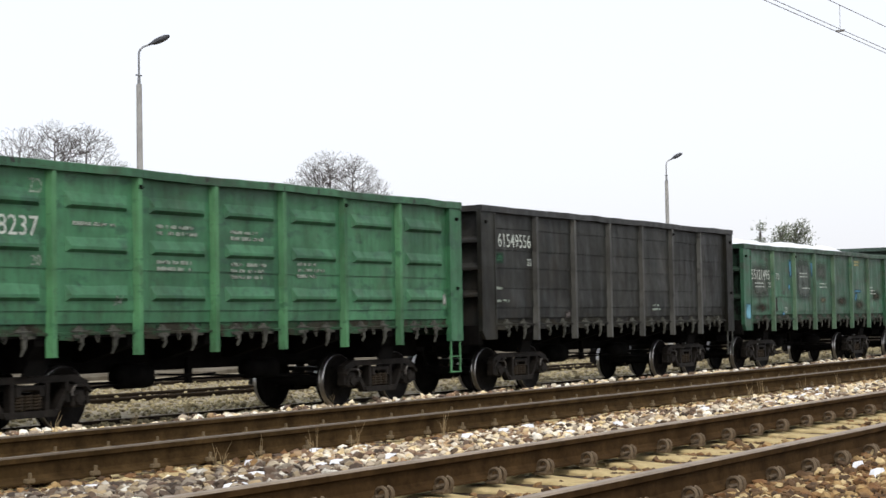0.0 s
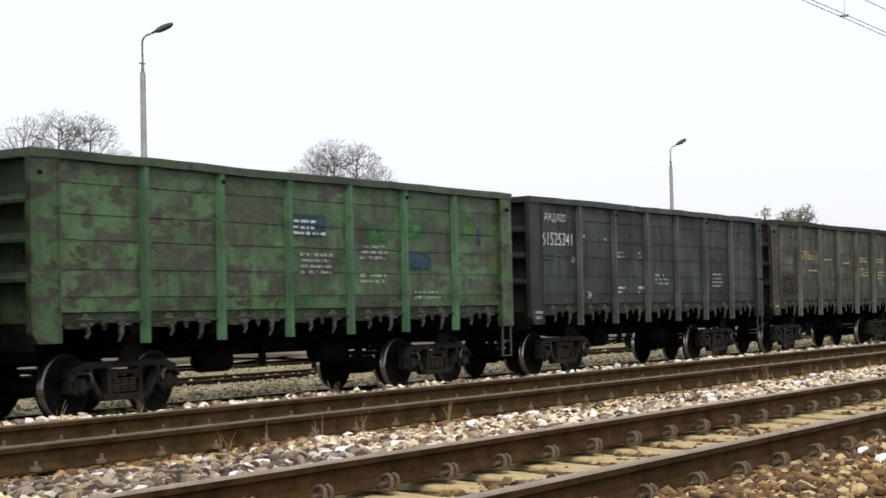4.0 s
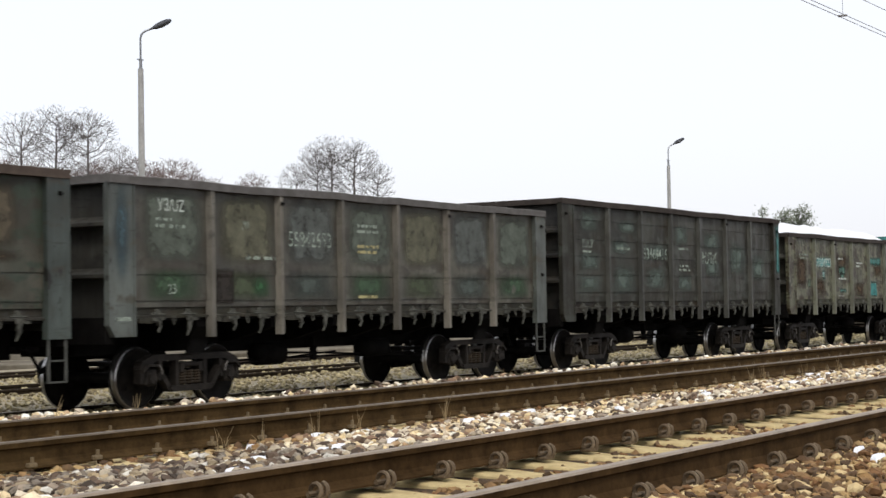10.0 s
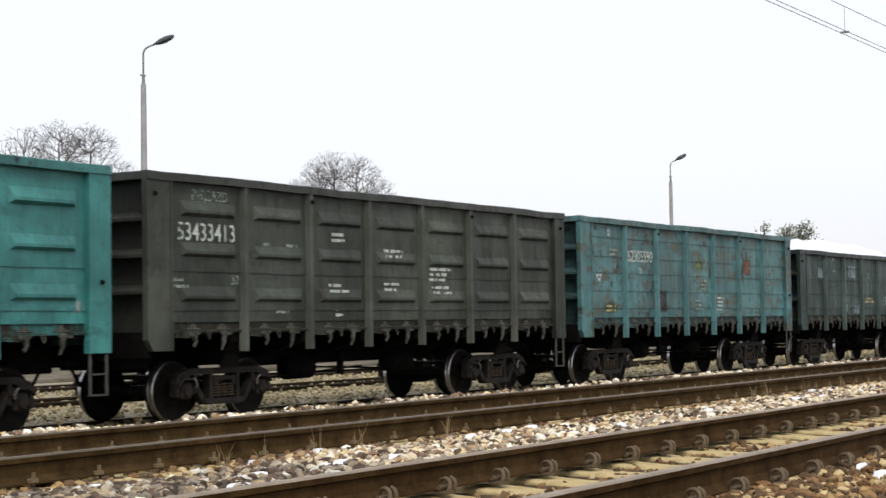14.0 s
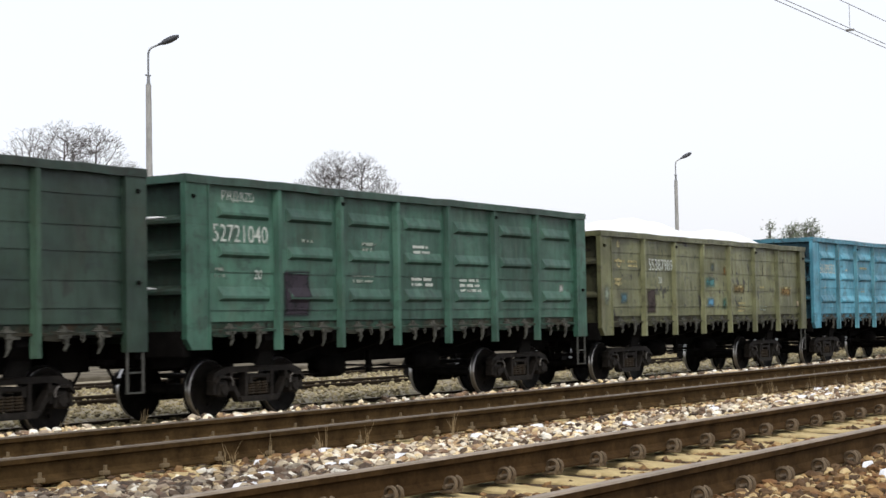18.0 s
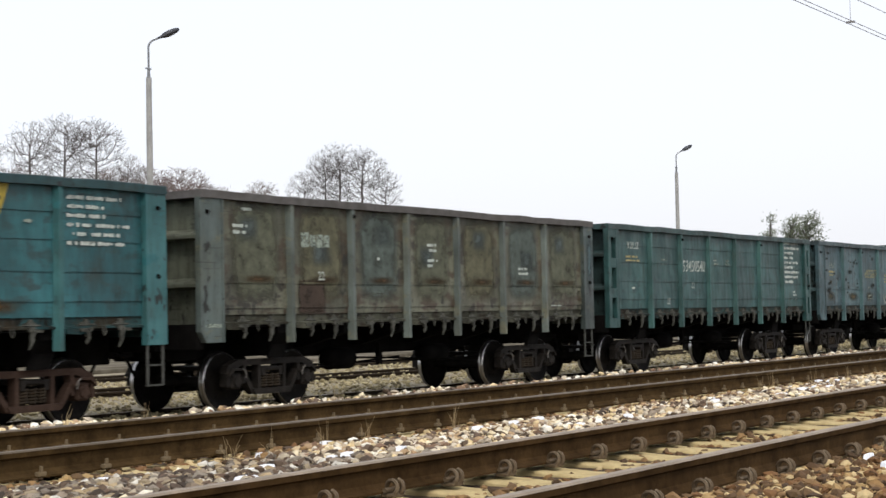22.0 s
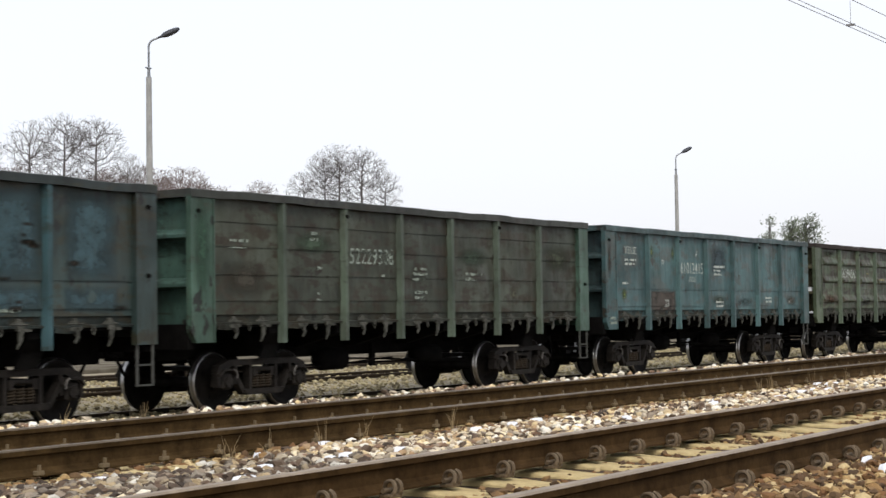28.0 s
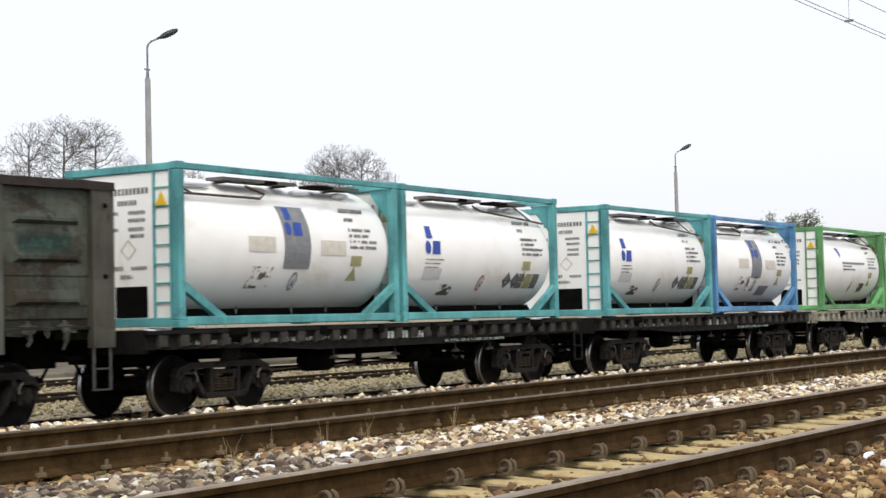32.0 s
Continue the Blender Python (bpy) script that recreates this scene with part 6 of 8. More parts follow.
patch(10, 1, 0.72, 0.84, 0.5, 0.4, (0.045, 0.12, 0.055), "green repainted patch", 0.12)
patch(10, 0, -0.15, 0.40, 0.34, 1.7, (0.062, 0.098, 0.112), "faded blue corner paint", 0.12, -1.5265)
letter(11, "УЗ/UZ", 0, 0.45, 0.40, 0.2, 0.55, "f")
number(11, "53464416", 2, 0.48, 0.5, "f")
letter(11, "КЛК", 4, 0.42, 0.50, 0.3, 0.95, "f", 0.02)
for bay, f, r in ((0, 0.5, 1), (1, 0.45, 1), (3, 0.62, 2), (3, 0.42, 1)):
    line(11, bay, 0.5, f, 0.7, r)
for bay, u, f, w, h in ((0, 0.5, 0.17, 0.9, 0.5), (0, 0.5, 0.58, 1.1, 0.5), (0, 0.5, 0.82, 1.2, 0.45), (1, 0.4, 0.42, 1.2, 0.4), (3, 0.4, 0.25, 0.9, 0.6), (3, 0.5, 0.8, 1.0, 0.5), (2, 0.5, 0.46, 1.45, 0.46), (4, 0.5, 0.62, 1.0, 0.5), (1, 0.5, 0.78, 1.3, 0.7), (2, 0.5, 0.76, 1.3, 0.6), (1, 0.6, 0.2, 1.1, 0.4), (4, 0.5, 0.3, 1.2, 0.5), (5, 0.5, 0.5, 1.2, 0.9), (6, 0.4, 0.6, 1.0, 0.8)):
    patch(11, bay, u, f, w, h, (0.088, 0.115, 0.098), "grey green worn patch", 0.13)
patch(11, 6, 1.16, 0.35, 0.3, 1.4, (0.05, 0.16, 0.15), "turquoise corner paint", 0.1, -1.5265)
patch(12, 1, 0.5, 0.40, 1.35, 0.34, TEAL, "turquoise painted patch")
patch(12, 1, 0.5, 0.60, 0.26, 0.32, TEAL, "turquoise painted patch", 0.1)
number(12, "53104923", 1, 0.40, 0.5, "w")
small(12, "20", 1, 0.5, 0.60, "w", 0.15)
for bay, u, f, w, h, c in ((2, 0.5, 0.52, 0.62, 0.3, (0.08, 0.16, 0.13)), (2, 0.5, 0.62, 0.4, 0.22, (0.08, 0.16, 0.13)), (2, 0.55, 0.87, 0.7, 0.16, (0.07, 0.15, 0.13)), (4, 0.45, 0.34, 1.3, 0.3, (0.06, 0.17, 0.15)), (4, 0.3, 0.84, 0.85, 0.55, TEAL), (5, 0.5, 0.22, 0.6, 0.6, TEAL), (5, 0.4, 0.38, 1.1, 0.26, TEAL), (6, 0.45, 0.40, 1.1, 0.24, TEAL)):
    patch(12, bay, u, f, w, h, c, "touched-up paint patch", 0.075)
for bay, u, f, w, h, c in ((5, 0.75, 0.8, 0.4, 0.3, (0.10, 0.17, 0.14)), (0, 0.75, 0.75, 0.3, 0.3, (0.12, 0.16, 0.12)), (6, 0.8, 0.75, 0.2, 0.8, (0.16, 0.18, 0.13)), (5, 0.55, 0.75, 0.6, 0.6, (0.16, 0.15, 0.10))):
    patch(12, bay, u, f, w, h, c, "touched-up paint patch", 0.075)
for bay, u, f, w, h in ((0, 0.4, 0.55, 1.0, 1.1), (1, 0.3, 0.8, 1.2, 0.6), (2, 0.5, 0.45, 1.2, 0.9), (3, 0.5, 0.85, 1.2, 0.5), (4, 0.6, 0.5, 1.0, 0.6), (6, 0.4, 0.7, 1.0, 0.7)):
    patch(12, bay, u, f, w, h, (0.060, 0.040, 0.022), "field of brown rust", 0.22, -1.4418)
patch(12, 5, 0.5, 0.42, 0.42, 0.55, CREAM, "beige rectangular patch", 0.03, -1.445)
for bay, u, f, r, i in ((0, 0.5, 0.3, 2, "f"), (3, 0.5, 0.4, 2, "w"), (2, 0.5, 0.34, 1, "w"), (2, 0.5, 0.68, 1, "w"), (2, 0.5, 0.97, 1, "w")):
    line(12, bay, u, f, 0.7, r, i)
patch(12, 6, 1.1, 0.48, 0.2, 0.24, LIGHT, "small white framed label", 0.03, -1.5265)
number(13, "53538716", 0, 0.37, 0.52, "w")
small(13, "20", 0, 0.84, 0.79)
line(13, 0, 0.2, 0.79, 0.35, 2)
patch(13, 1, 0.34, 0.87, 0.66, 0.54, (0.025, 0.02, 0.025), "dark repainted patch", 0.04)
patch(13, 5, 0.42, 0.34, 0.4, 0.42, ORANGE, "orange red patch", 0.04)
for bay, u, f, r in ((1, 0.5, 0.46, 1), (2, 0.4, 0.42, 2), (5, 0.5, 0.58, 2), (5, 0.5, 0.7, 3), (3, 0.5, 0.56, 1)):
    line(13, bay, u, f, 0.8, r)
patch(13, 6, 0.9, 0.9, 0.14, 0.2, LIGHT, "pale paper label")
for bay, u in ((2, 0.5), (3, 0.45)):
    patch(13, bay, u, 0.68, 0.06, 0.36, (0.02, 0.10, 0.10), "dark scratch", 0.2)
letter(14, "РЖД/RZD", 0, 0.55, 0.10, 0.2, 0.85, "f")
number(14, "53433413", 0, 0.36, 0.5)
small(14, "20", 0, 0.88, 0.70, "f")
for bay, u, f, w, r in ((0, 0.15, 0.72, 0.3, 2), (1, 0.35, 0.44, 0.2, 1), (1, 0.7, 0.44, 0.2, 1), (1, 0.6, 0.95, 0.4, 1), (2, 0.5, 0.33, 0.4, 2), (2, 0.5, 0.74, 0.6, 2), (2, 0.5, 0.93, 0.2, 2), (3, 0.5, 0.44, 0.7, 2), (3, 0.5, 0.72, 0.7, 2), (4, 0.4, 0.58, 0.8, 3), (4, 0.4, 0.74, 0.6, 2)):
    line(14, bay, u, f, w, r, "w" if bay > 1 else "f")
number(15, "62305590", 1, 0.34, 0.5, "w")
small(15, "20", 1, 0.5, 0.50)
badge(15, 0, 0.27, 0.58, 0.24, "triangle", "w")
badge(15, 0, 0.27, 0.33, 0.20, "ring", "f")
badge(15, 0, 0.55, 0.10, 0.26, "star", "w")
patch(15, 2, 0.22, 0.83, 0.5, 0.56, (0.05, 0.05, 0.055), "dark repainted patch")
patch(15, 3, 0.5, 0.4, 0.8, 0.4, (0.16, 0.19, 0.08), "yellowish worn patch", 0.18)
for bay, u, f, r, i in ((0, 0.7, 0.3, 2, "f"), (3, 0.7, 0.6, 3, "f"), (3, 0.5, 0.84, 3, "f"), (4, 0.3, 0.8, 4, "w"), (0, 0.6, 0.9, 2, "y")):
    line(15, bay, u, f, 0.5, r, i)
patch(15, 5, 0.4, 0.4, 0.42, 0.45, (0.20, 0.09, 0.05), "faded red patch", 0.05)
patch(15, 0, 0.6, 0.9, 0.9, 0.3, (0.11, 0.12, 0.07), "rusty worn patch", 0.18)
for bay, u, f, w, h in ((2, 0.5, 0.26, 0.8, 0.46), (2, 0.17, 0.9, 0.4, 0.36), (2, 0.75, 0.9, 0.6, 0.36), (0, 0.8, 0.3, 0.5, 0.4)):
    patch(16, bay, u, f, w, h, (0.17, 0.215, 0.225), "pale grey blue patch", 0.04)
patch(16, 1, 0.5, 0.06, 0.2, 0.14, LIGHT, "pale label")
for bay, u, f, w, r, i in ((1, 0.55, 0.28, 0.4, 1, "f"), (3, 0.5, 0.3, 0.4, 2, "f"), (3, 0.5, 0.74, 0.9, 2, "y"), (4, 0.5, 0.72, 0.6, 3, "f"), (4, 0.85, 0.32, 0.2, 1, "f")):
    line(16, bay, u, f, w, r, i)
number(17, "59372649", 0, 0.36, 0.45, "w")
small(17, "20", 0, 0.8, 0.64)
small(17, "70", 1, 0.2, 0.42, "w", 0.2)
small(17, "23", 1, 0.25, 0.97)
patch(17, 5, 0.42, 0.36, 0.56, 0.58, (0.34, 0.19, 0.12), "faded orange patch", 0.05)
for bay, u, f, w, r, i in ((0, 0.2, 0.62, 0.4, 3, "f"), (1, 0.8, 0.46, 0.2, 1, "f"), (2, 0.4, 0.44, 0.6, 2, "f"), (2, 0.6, 0.84, 0.7, 2, "y"), (3, 0.4, 0.78, 0.8, 3, "y"), (2, 0.1, 0.95, 0.15, 2, "f"), (5, 0.4, 0.56, 0.4, 1, "y"), (0, 0.55, 0.1, 0.12, 1, "f")):
    line(17, bay, u, f, w, r, i)
letter(18, "РЖД/RZD", 0, 0.45, 0.09, 0.19, 0.8)
number(18, "52721040", 0, 0.36, 0.48)
small(18, "20", 0, 0.72, 0.66)
patch(18, 1, 0.30, 0.80, 0.74, 0.80, (0.03, 0.026, 0.034), "dark repainted patch", 0.05)
patch(18, 6, 0.65, 0.72, 0.2, 0.2, LIGHT, "pale paper label")
for bay, u, f, w, r in ((0, 0.2, 0.64, 0.3, 2), (1, 0.5, 0.40, 0.4, 1), (2, 0.5, 0.40, 0.4, 2), (2, 0.4, 0.66, 0.6, 2), (3, 0.5, 0.40, 0.6, 2), (3, 0.5, 0.68, 0.7, 2), (4, 0.5, 0.68, 0.8, 3)):
    line(18, bay, u, f, w, r, "w" if bay > 2 else "f")
number(19, "55387989", 1, 0.34, 0.58, "w")
small(19, "20", 1, 0.55, 0.54)
badge(19, 0, 0.28, 0.10, 0.22, "star", "y")
badge(19, 0, 0.28, 0.34, 0.22, "ring", "y")
badge(19, 0, 0.26, 0.58, 0.24, "triangle", "y")
for k in (5, 6, 7, 10, 13, 17, 22, 29):
    corner_print(k, 1 + k % 2, "y" if k in (6, 7) else "f")
patch(19, 1, 0.26, 0.82, 0.52, 0.62, (0.045, 0.035, 0.032), "dark repainted patch")
for bay, u, f, w, h, c in ((3, 0.3, 0.55, 0.6, 0.3, (0.07, 0.20, 0.20)), (3, 0.3, 0.83, 0.46, 0.28, BLUE), (3, 0.82, 0.85, 0.34, 0.36, (0.05, 0.13, 0.10)), (3, 0.4, 0.34, 0.3, 0.3, (0.05, 0.07, 0.06)), (3, 0.85, 0.38, 0.2, 0.26, (0.22, 0.11, 0.03)), (0, 0.42, 0.78, 0.4, 0.3, (0.07, 0.15, 0.18)), (4, 0.4, 0.64, 0.8, 0.3, (0.16, 0.12, 0.05)), (6, 0.4, 0.66, 0.8, 0.3, (0.20, 0.13, 0.05)), (2, 0.6, 0.6, 0.05, 0.3, RUST), (5, 0.4, 0.3, 0.06, 0.5, RUST), (4, 0.15, 0.35, 0.06, 0.4, RUST), (6, 0.3, 0.3, 0.05, 0.5, RUST)):
    patch(19, bay, u, f, w, h, c, "touched-up paint patch", 0.1)
patch(19, 0, -0.15, 0.75, 0.36, 0.6, (0.20, 0.24, 0.19), "pale worn corner patch", 0.12, -1.5265)
for bay, u, f, r, i in ((0, 0.3, 0.33, 1, "y"), (0, 0.7, 0.33, 2, "y"), (0, 0.3, 0.56, 2, "y"), (4, 0.5, 0.62, 2, "y"), (4, 0.5, 0.86, 3, "y"), (5, 0.4, 0.62, 1, "y"), (6, 0.5, 0.62, 2, "y"), (5, 0.4, 0.9, 2, "f")):
    line(19, bay, u, f, 0.5, r, i)
patch(19, 6, 0.95, 0.85, 0.24, 0.22, CREAM, "pale framed label", 0.04)
number(20, "56189582", 0, 0.38, 0.5, "w")
badge(20, 0, 0.5, 0.08, 0.19, "ring", "f")
patch(20, 5, 0.45, 0.36, 0.4, 0.42, (0.36, 0.085, 0.045), "brick red patch", 0.04)
for bay, u, f, w, r, i in ((0, 0.35, 0.66, 0.35, 1, "f"), (1, 0.5, 0.40, 0.2, 1, "w"), (2, 0.5, 0.36, 0.8, 1, "y"), (2, 0.4, 0.66, 0.4, 2, "f"), (5, 0.5, 0.56, 0.5, 2, "y"), (6, 0.4, 0.36, 0.2, 1, "w")):
    line(20, bay, u, f, w, r, i)
patch(20, 6, 1.2, 0.76, 0.14, 1.0, (0.03, 0.10, 0.16), "dark run of paint", 0.15, -1.5265)
for n in range(4):
    patch(20, n, 0.96, 0.3 + 0.2 * n, 0.05, 0.12, RUST, "rust chip", 0.2)
number(21, "56118456", 1, 0.34, 0.5, "w")
small(21, "22", 1, 0.6, 0.72)
field(21, 4, 0.04, 0.96, 0.04, 0.96, "bold yellow painted field")
field(21, 3, 0.90, 0.965, 0.52, 0.965, "slanted edge of a yellow field")
field(21, 5, 0.035, 0.50, 0.035, 0.10, "slanted edge of a yellow field")
for u, f, w, h in ((0.17, 0.22, 0.26, 0.62), (0.34, 0.12, 0.34, 0.22), (0.36, 0.37, 0.40, 0.22), (0.62, 0.30, 0.26, 0.50), (0.68, 0.22, 0.62, 0.15), (0.84, 0.33, 0.18, 0.34)):
    patch(21, 4, u, f, w, h, (0.030, 0.105, 0.115), "plain teal shape on yellow", 0.05, -1.445)
line(21, 4, 0.5, 0.50, 1.25, 4, "t", 0.075, 0.13)
for bay, u, f, w, h in ((4, 0.45, 0.93, 1.3, 0.30), (3, 0.75, 0.94, 0.7, 0.26), (5, 0.35, 0.93, 1.0, 0.24)):
    patch(21, bay, u, f, w, h, (0.085, 0.052, 0.022), "rusty strip", 0.15, -1.4455)
for bay, u, f, w, r, i in ((0, 0.5, 0.3, 0.4, 2, "f"), (0, 0.4, 0.12, 0.3, 1, "f"), (1, 0.5, 0.48, 1.1, 3, "w"), (2, 0.5, 0.38, 0.4, 1, "f"), (3, 0.4, 0.38, 0.3, 2, "f"), (6, 0.47, 0.10, 1.25, 6, "w"), (5, 0.7, 0.3, 0.2, 1, "f")):
    line(21, bay, u, f, w, r, i, 0.06 if r == 6 else 0.05, 0.13 if r == 6 else 0.09)
patch(21, 0, 0.6, 0.9, 1.2, 0.25, (0.07, 0.045, 0.03), "rusty strip", 0.15)
patch(21, 2, 0.5, 0.9, 1.2, 0.25, (0.07, 0.045, 0.03), "rusty strip", 0.15)
line(22, 1, 0.5, 0.40, 1.1, 1, "f", 0.26)
small(22, "22", 1, 0.5, 0.66)
for bay, u, f, w, r in ((0, 0.4, 0.1, 0.3, 1), (0, 0.3, 0.25, 0.4, 2), (3, 0.5, 0.34, 0.3, 2), (3, 0.5, 0.5, 0.3, 2), (5, 0.5, 0.56, 0.4, 2), (6, 0.3, 0.97, 0.5, 1), (2, 0.5, 0.5, 0.12, 1)):
    line(22, bay, u, f, w, r, "w")
for bay in range(7):
    patch(22, bay, 0.5, 0.46, 1.30, 1.70, ((0.105, 0.112, 0.078), (0.112, 0.110, 0.070), (0.090, 0.112, 0.098))[bay % 3], "faded paint left on a rusty panel", 0.085, -1.4415)
    patch(22, bay, 0.4 + 0.1 * (bay % 3), 0.25 + 0.2 * (bay % 2), 0.6, 0.5, (0.078, 0.098, 0.092), "blue green tint in worn paint", 0.2)
    patch(22, bay, 0.55, 0.70, 1.0, 0.16, (0.060, 0.040, 0.020), "brown rust streak", 0.2)
patch(22, 6, 1.14, 0.4, 0.4, 1.5, (0.075, 0.11, 0.115), "blue grey corner paint", 0.12, -1.5265)
patch(22, 1, 0.35, 0.86, 0.8, 0.62, (0.055, 0.040, 0.030), "brown repainted patch", 0.06)
letter(23, "УЗ/UZ", 0, 0.5, 0.20, 0.17, 0.6)
number(23, "53450540", 2, 0.44, 0.5, "w")
small(23, "22", 2, 0.45, 0.70)
small(23, "23", 1, 0.6, 0.92)
for bay, u, f, w, r, i in ((0, 0.5, 0.36, 0.8, 2, "y"), (1, 0.45, 0.38, 0.3, 2, "f"), (3, 0.3, 0.36, 0.3, 2, "f"), (3, 0.75, 0.36, 0.3, 2, "f"), (6, 0.48, 0.05, 1.15, 9, "w"), (6, 0.58, 0.80, 0.24, 3, "w"), (0, 0.5, 0.76, 0.2, 1, "w")):
    line(23, bay, u, f, w, r, i, 0.085 if r == 9 else 0.05, 0.137 if r == 9 else 0.09)
number(24, "60306371", 2, 0.46, 0.6, "y", 1.15)
letter(24, "УЗ/UZ", 0, 0.45, 0.34, 0.16, 0.5, "f")
for bay, u, f, w, r, i in ((0, 0.45, 0.46, 0.5, 2, "y"), (3, 0.5, 0.5, 0.3, 3, "y"), (2, 0.5, 0.72, 0.2, 1, "f"), (3, 0.5, 0.86, 0.7, 2, "f"), (2, 0.6, 0.86, 0.6, 2, "f")):
    line(24, bay, u, f, w, r, i)
RNG = random.Random(24)
for n in range(54):
    big = RNG.random() < 0.3
    patch(24, RNG.choice((0, 0, 1, 1, 1, 2, 3, 4, 4, 5, 5, 6, 6)), RNG.uniform(0.12, 0.88), RNG.uniform(0.12, 0.80), RNG.uniform(0.25, 0.62) if big else RNG.uniform(0.10, 0.34), RNG.uniform(0.12, 0.26) if big else RNG.uniform(0.05, 0.14), ((0.024, 0.022, 0.014), (0.058, 0.046, 0.022), (0.030, 0.036, 0.028))[n % 3], "rust cloud", 0.2)
for bay, u, w in ((0, 0.4, 0.9), (1, 0.6, 1.2), (2, 0.5, 0.9)):
    patch(24, bay, u, 0.86, w, 0.34, (0.085, 0.075, 0.045), "brown worn strip", 0.2, -1.4415)
patch(24, 6, 0.45, 0.62, 0.75, 0.6, SKY, "pale blue sprayed paint", 0.16, -1.4415)
patch(24, 6, 0.50, 0.83, 1.15, 0.46, SKY, "pale blue sprayed paint", 0.16, -1.442)
patch(24, 5, 0.45, 0.70, 0.9, 0.4, SKY, "pale blue sprayed paint", 0.16, -1.4415)
patch(24, 6, 0.50, 0.84, 1.0, 0.20, LIGHT, "white sprayed sweep", 0.2, -1.4430)
disc(24, 6, 0.40, 0.875, 0.44, 0.34, (0.22, 0.10, 0.025), "orange sprayed disc", -1.4455)
disc(24, 6, 0.38, 0.865, 0.22, 0.17, (0.10, 0.055, 0.028), "brown heart of a sprayed disc", -1.4470)
disc(24, 5, 0.27, 0.865, 0.56, 0.40, LIGHT, "white sprayed outline", -1.4435)
disc(24, 5, 0.25, 0.870, 0.45, 0.34, (0.34, 0.17, 0.035), "ochre sprayed disc", -1.4455)
disc(24, 5, 0.64, 0.850, 0.30, 0.40, SKY, "pale blue sprayed stroke", -1.4440)
disc(24, 5, 0.84, 0.860, 0.24, 0.36, LIGHT, "white sprayed stroke", -1.4440)
disc(24, 4, 0.40, 0.880, 0.78, 0.36, LIGHT, "white sprayed outline", -1.4435, True)
disc(24, 4, 0.40, 0.890, 0.62, 0.30, (0.036, 0.030, 0.026), "dark sprayed arch", -1.4455, True)
disc(24, 4, 0.84, 0.860, 0.42, 0.38, (0.065, 0.042, 0.030), "brown sprayed field", -1.4435, True)
disc(24, 3, 0.5, 0.925, 0.46, 0.24, LIGHT, "white sprayed ring", -1.4435)
disc(24, 3, 0.5, 0.930, 0.30, 0.15, (0.06, 0.09, 0.10), "grey heart of a sprayed ring", -1.4455)
letter(25, "УЗ/UZ", 0, 0.55, 0.42, 0.18, 0.6)
number(25, "52276250", 2, 0.48, 0.55, "w")
small(25, "22", 2, 0.55, 0.74)
small(25, "В", 2, 0.9, 0.34, "w")
letter(25, "КЛК", 4, 0.5, 0.42, 0.38, 1.05, "w", 0.03)
small(25, "23", 1, 0.75, 0.96)
patch(25, 4, 0.75, 0.88, 0.44, 0.36, (0.04, 0.035, 0.03), "brown repainted patch")
for bay, u, f, w, r, i in ((0, 0.6, 0.53, 0.5, 2, "f"), (1, 0.3, 0.42, 0.15, 1, "f"), (1, 0.8, 0.44, 0.2, 1, "f"), (3, 0.45, 0.46, 0.3, 3, "f"), (3, 0.5, 0.80, 0.5, 5, "w"), (5, 0.6, 0.9, 0.4, 1, "y"), (6, 0.2, 0.85, 0.15, 2, "f")):
    line(25, bay, u, f, w, r, i)
letter(26, "УЗ/UZ", 0, 0.4, 0.42, 0.18, 0.6)
number(26, "56331705", 2, 0.50, 0.5, "w", 1.2)
small(26, "22", 2, 0.6, 0.68)
letter(26, "КЛК", 4, 0.5, 0.44, 0.34, 0.95, "f", 0.03)
for bay, u, f, w, r, i in ((0, 0.4, 0.55, 0.5, 1, "f"), (1, 0.4, 0.38, 0.2, 1, "f"), (1, 0.8, 0.65, 0.3, 1, "f"), (3, 0.5, 0.42, 0.7, 2, "f"), (3, 0.5, 0.54, 0.8, 4, "w"), (0, 0.6, 0.2, 0.4, 1, "y"), (5, 0.5, 0.5, 0.3, 2, "f")):
    line(26, bay, u, f, w, r, i)
for bay in (0, 1, 2, 3, 4, 5, 6):
    patch(26, bay, 0.5, 0.84, 1.62 if 0 < bay < 6 else 1.2, 0.58, (0.040, 0.076, 0.064), "band of older teal paint", 0.07)
    patch(26, bay, 0.5 - 0.05 * (bay % 2), 0.50 - 0.03 * (bay % 3), 1.35, 0.56, (0.044, 0.072, 0.058), "band of older teal paint", 0.10, -1.4415)
for bay, u, f, w in ((1, 0.4, 0.60, 0.9), (0, 0.5, 0.3, 1.3), (3, 0.5, 0.24, 1.3), (5, 0.5, 0.62, 1.0)):
    patch(26, bay, u, f, w, 0.34, (0.036, 0.028, 0.022), "brown field", 0.09, -1.4438)
number(27, "62200654", 2, 0.42, 0.5, "w")
small(27, "22", 2, 0.75, 0.74)
small(27, "23", 1, 0.6, 0.96)
small(27, "Р", 2, 0.88, 0.2, "f")
patch(27, 4, 0.2, 0.66, 0.24, 0.26, CREAM, "cream framed square", 0.03)
patch(27, 4, 0.2, 0.66, 0.15, 0.17, (0.12, 0.06, 0.03), "brown heart of a framed square", 0.03, -1.445)
patch(27, 4, 0.75, 0.88, 0.5, 0.4, (0.06, 0.045, 0.036), "brown repainted patch", 0.04)
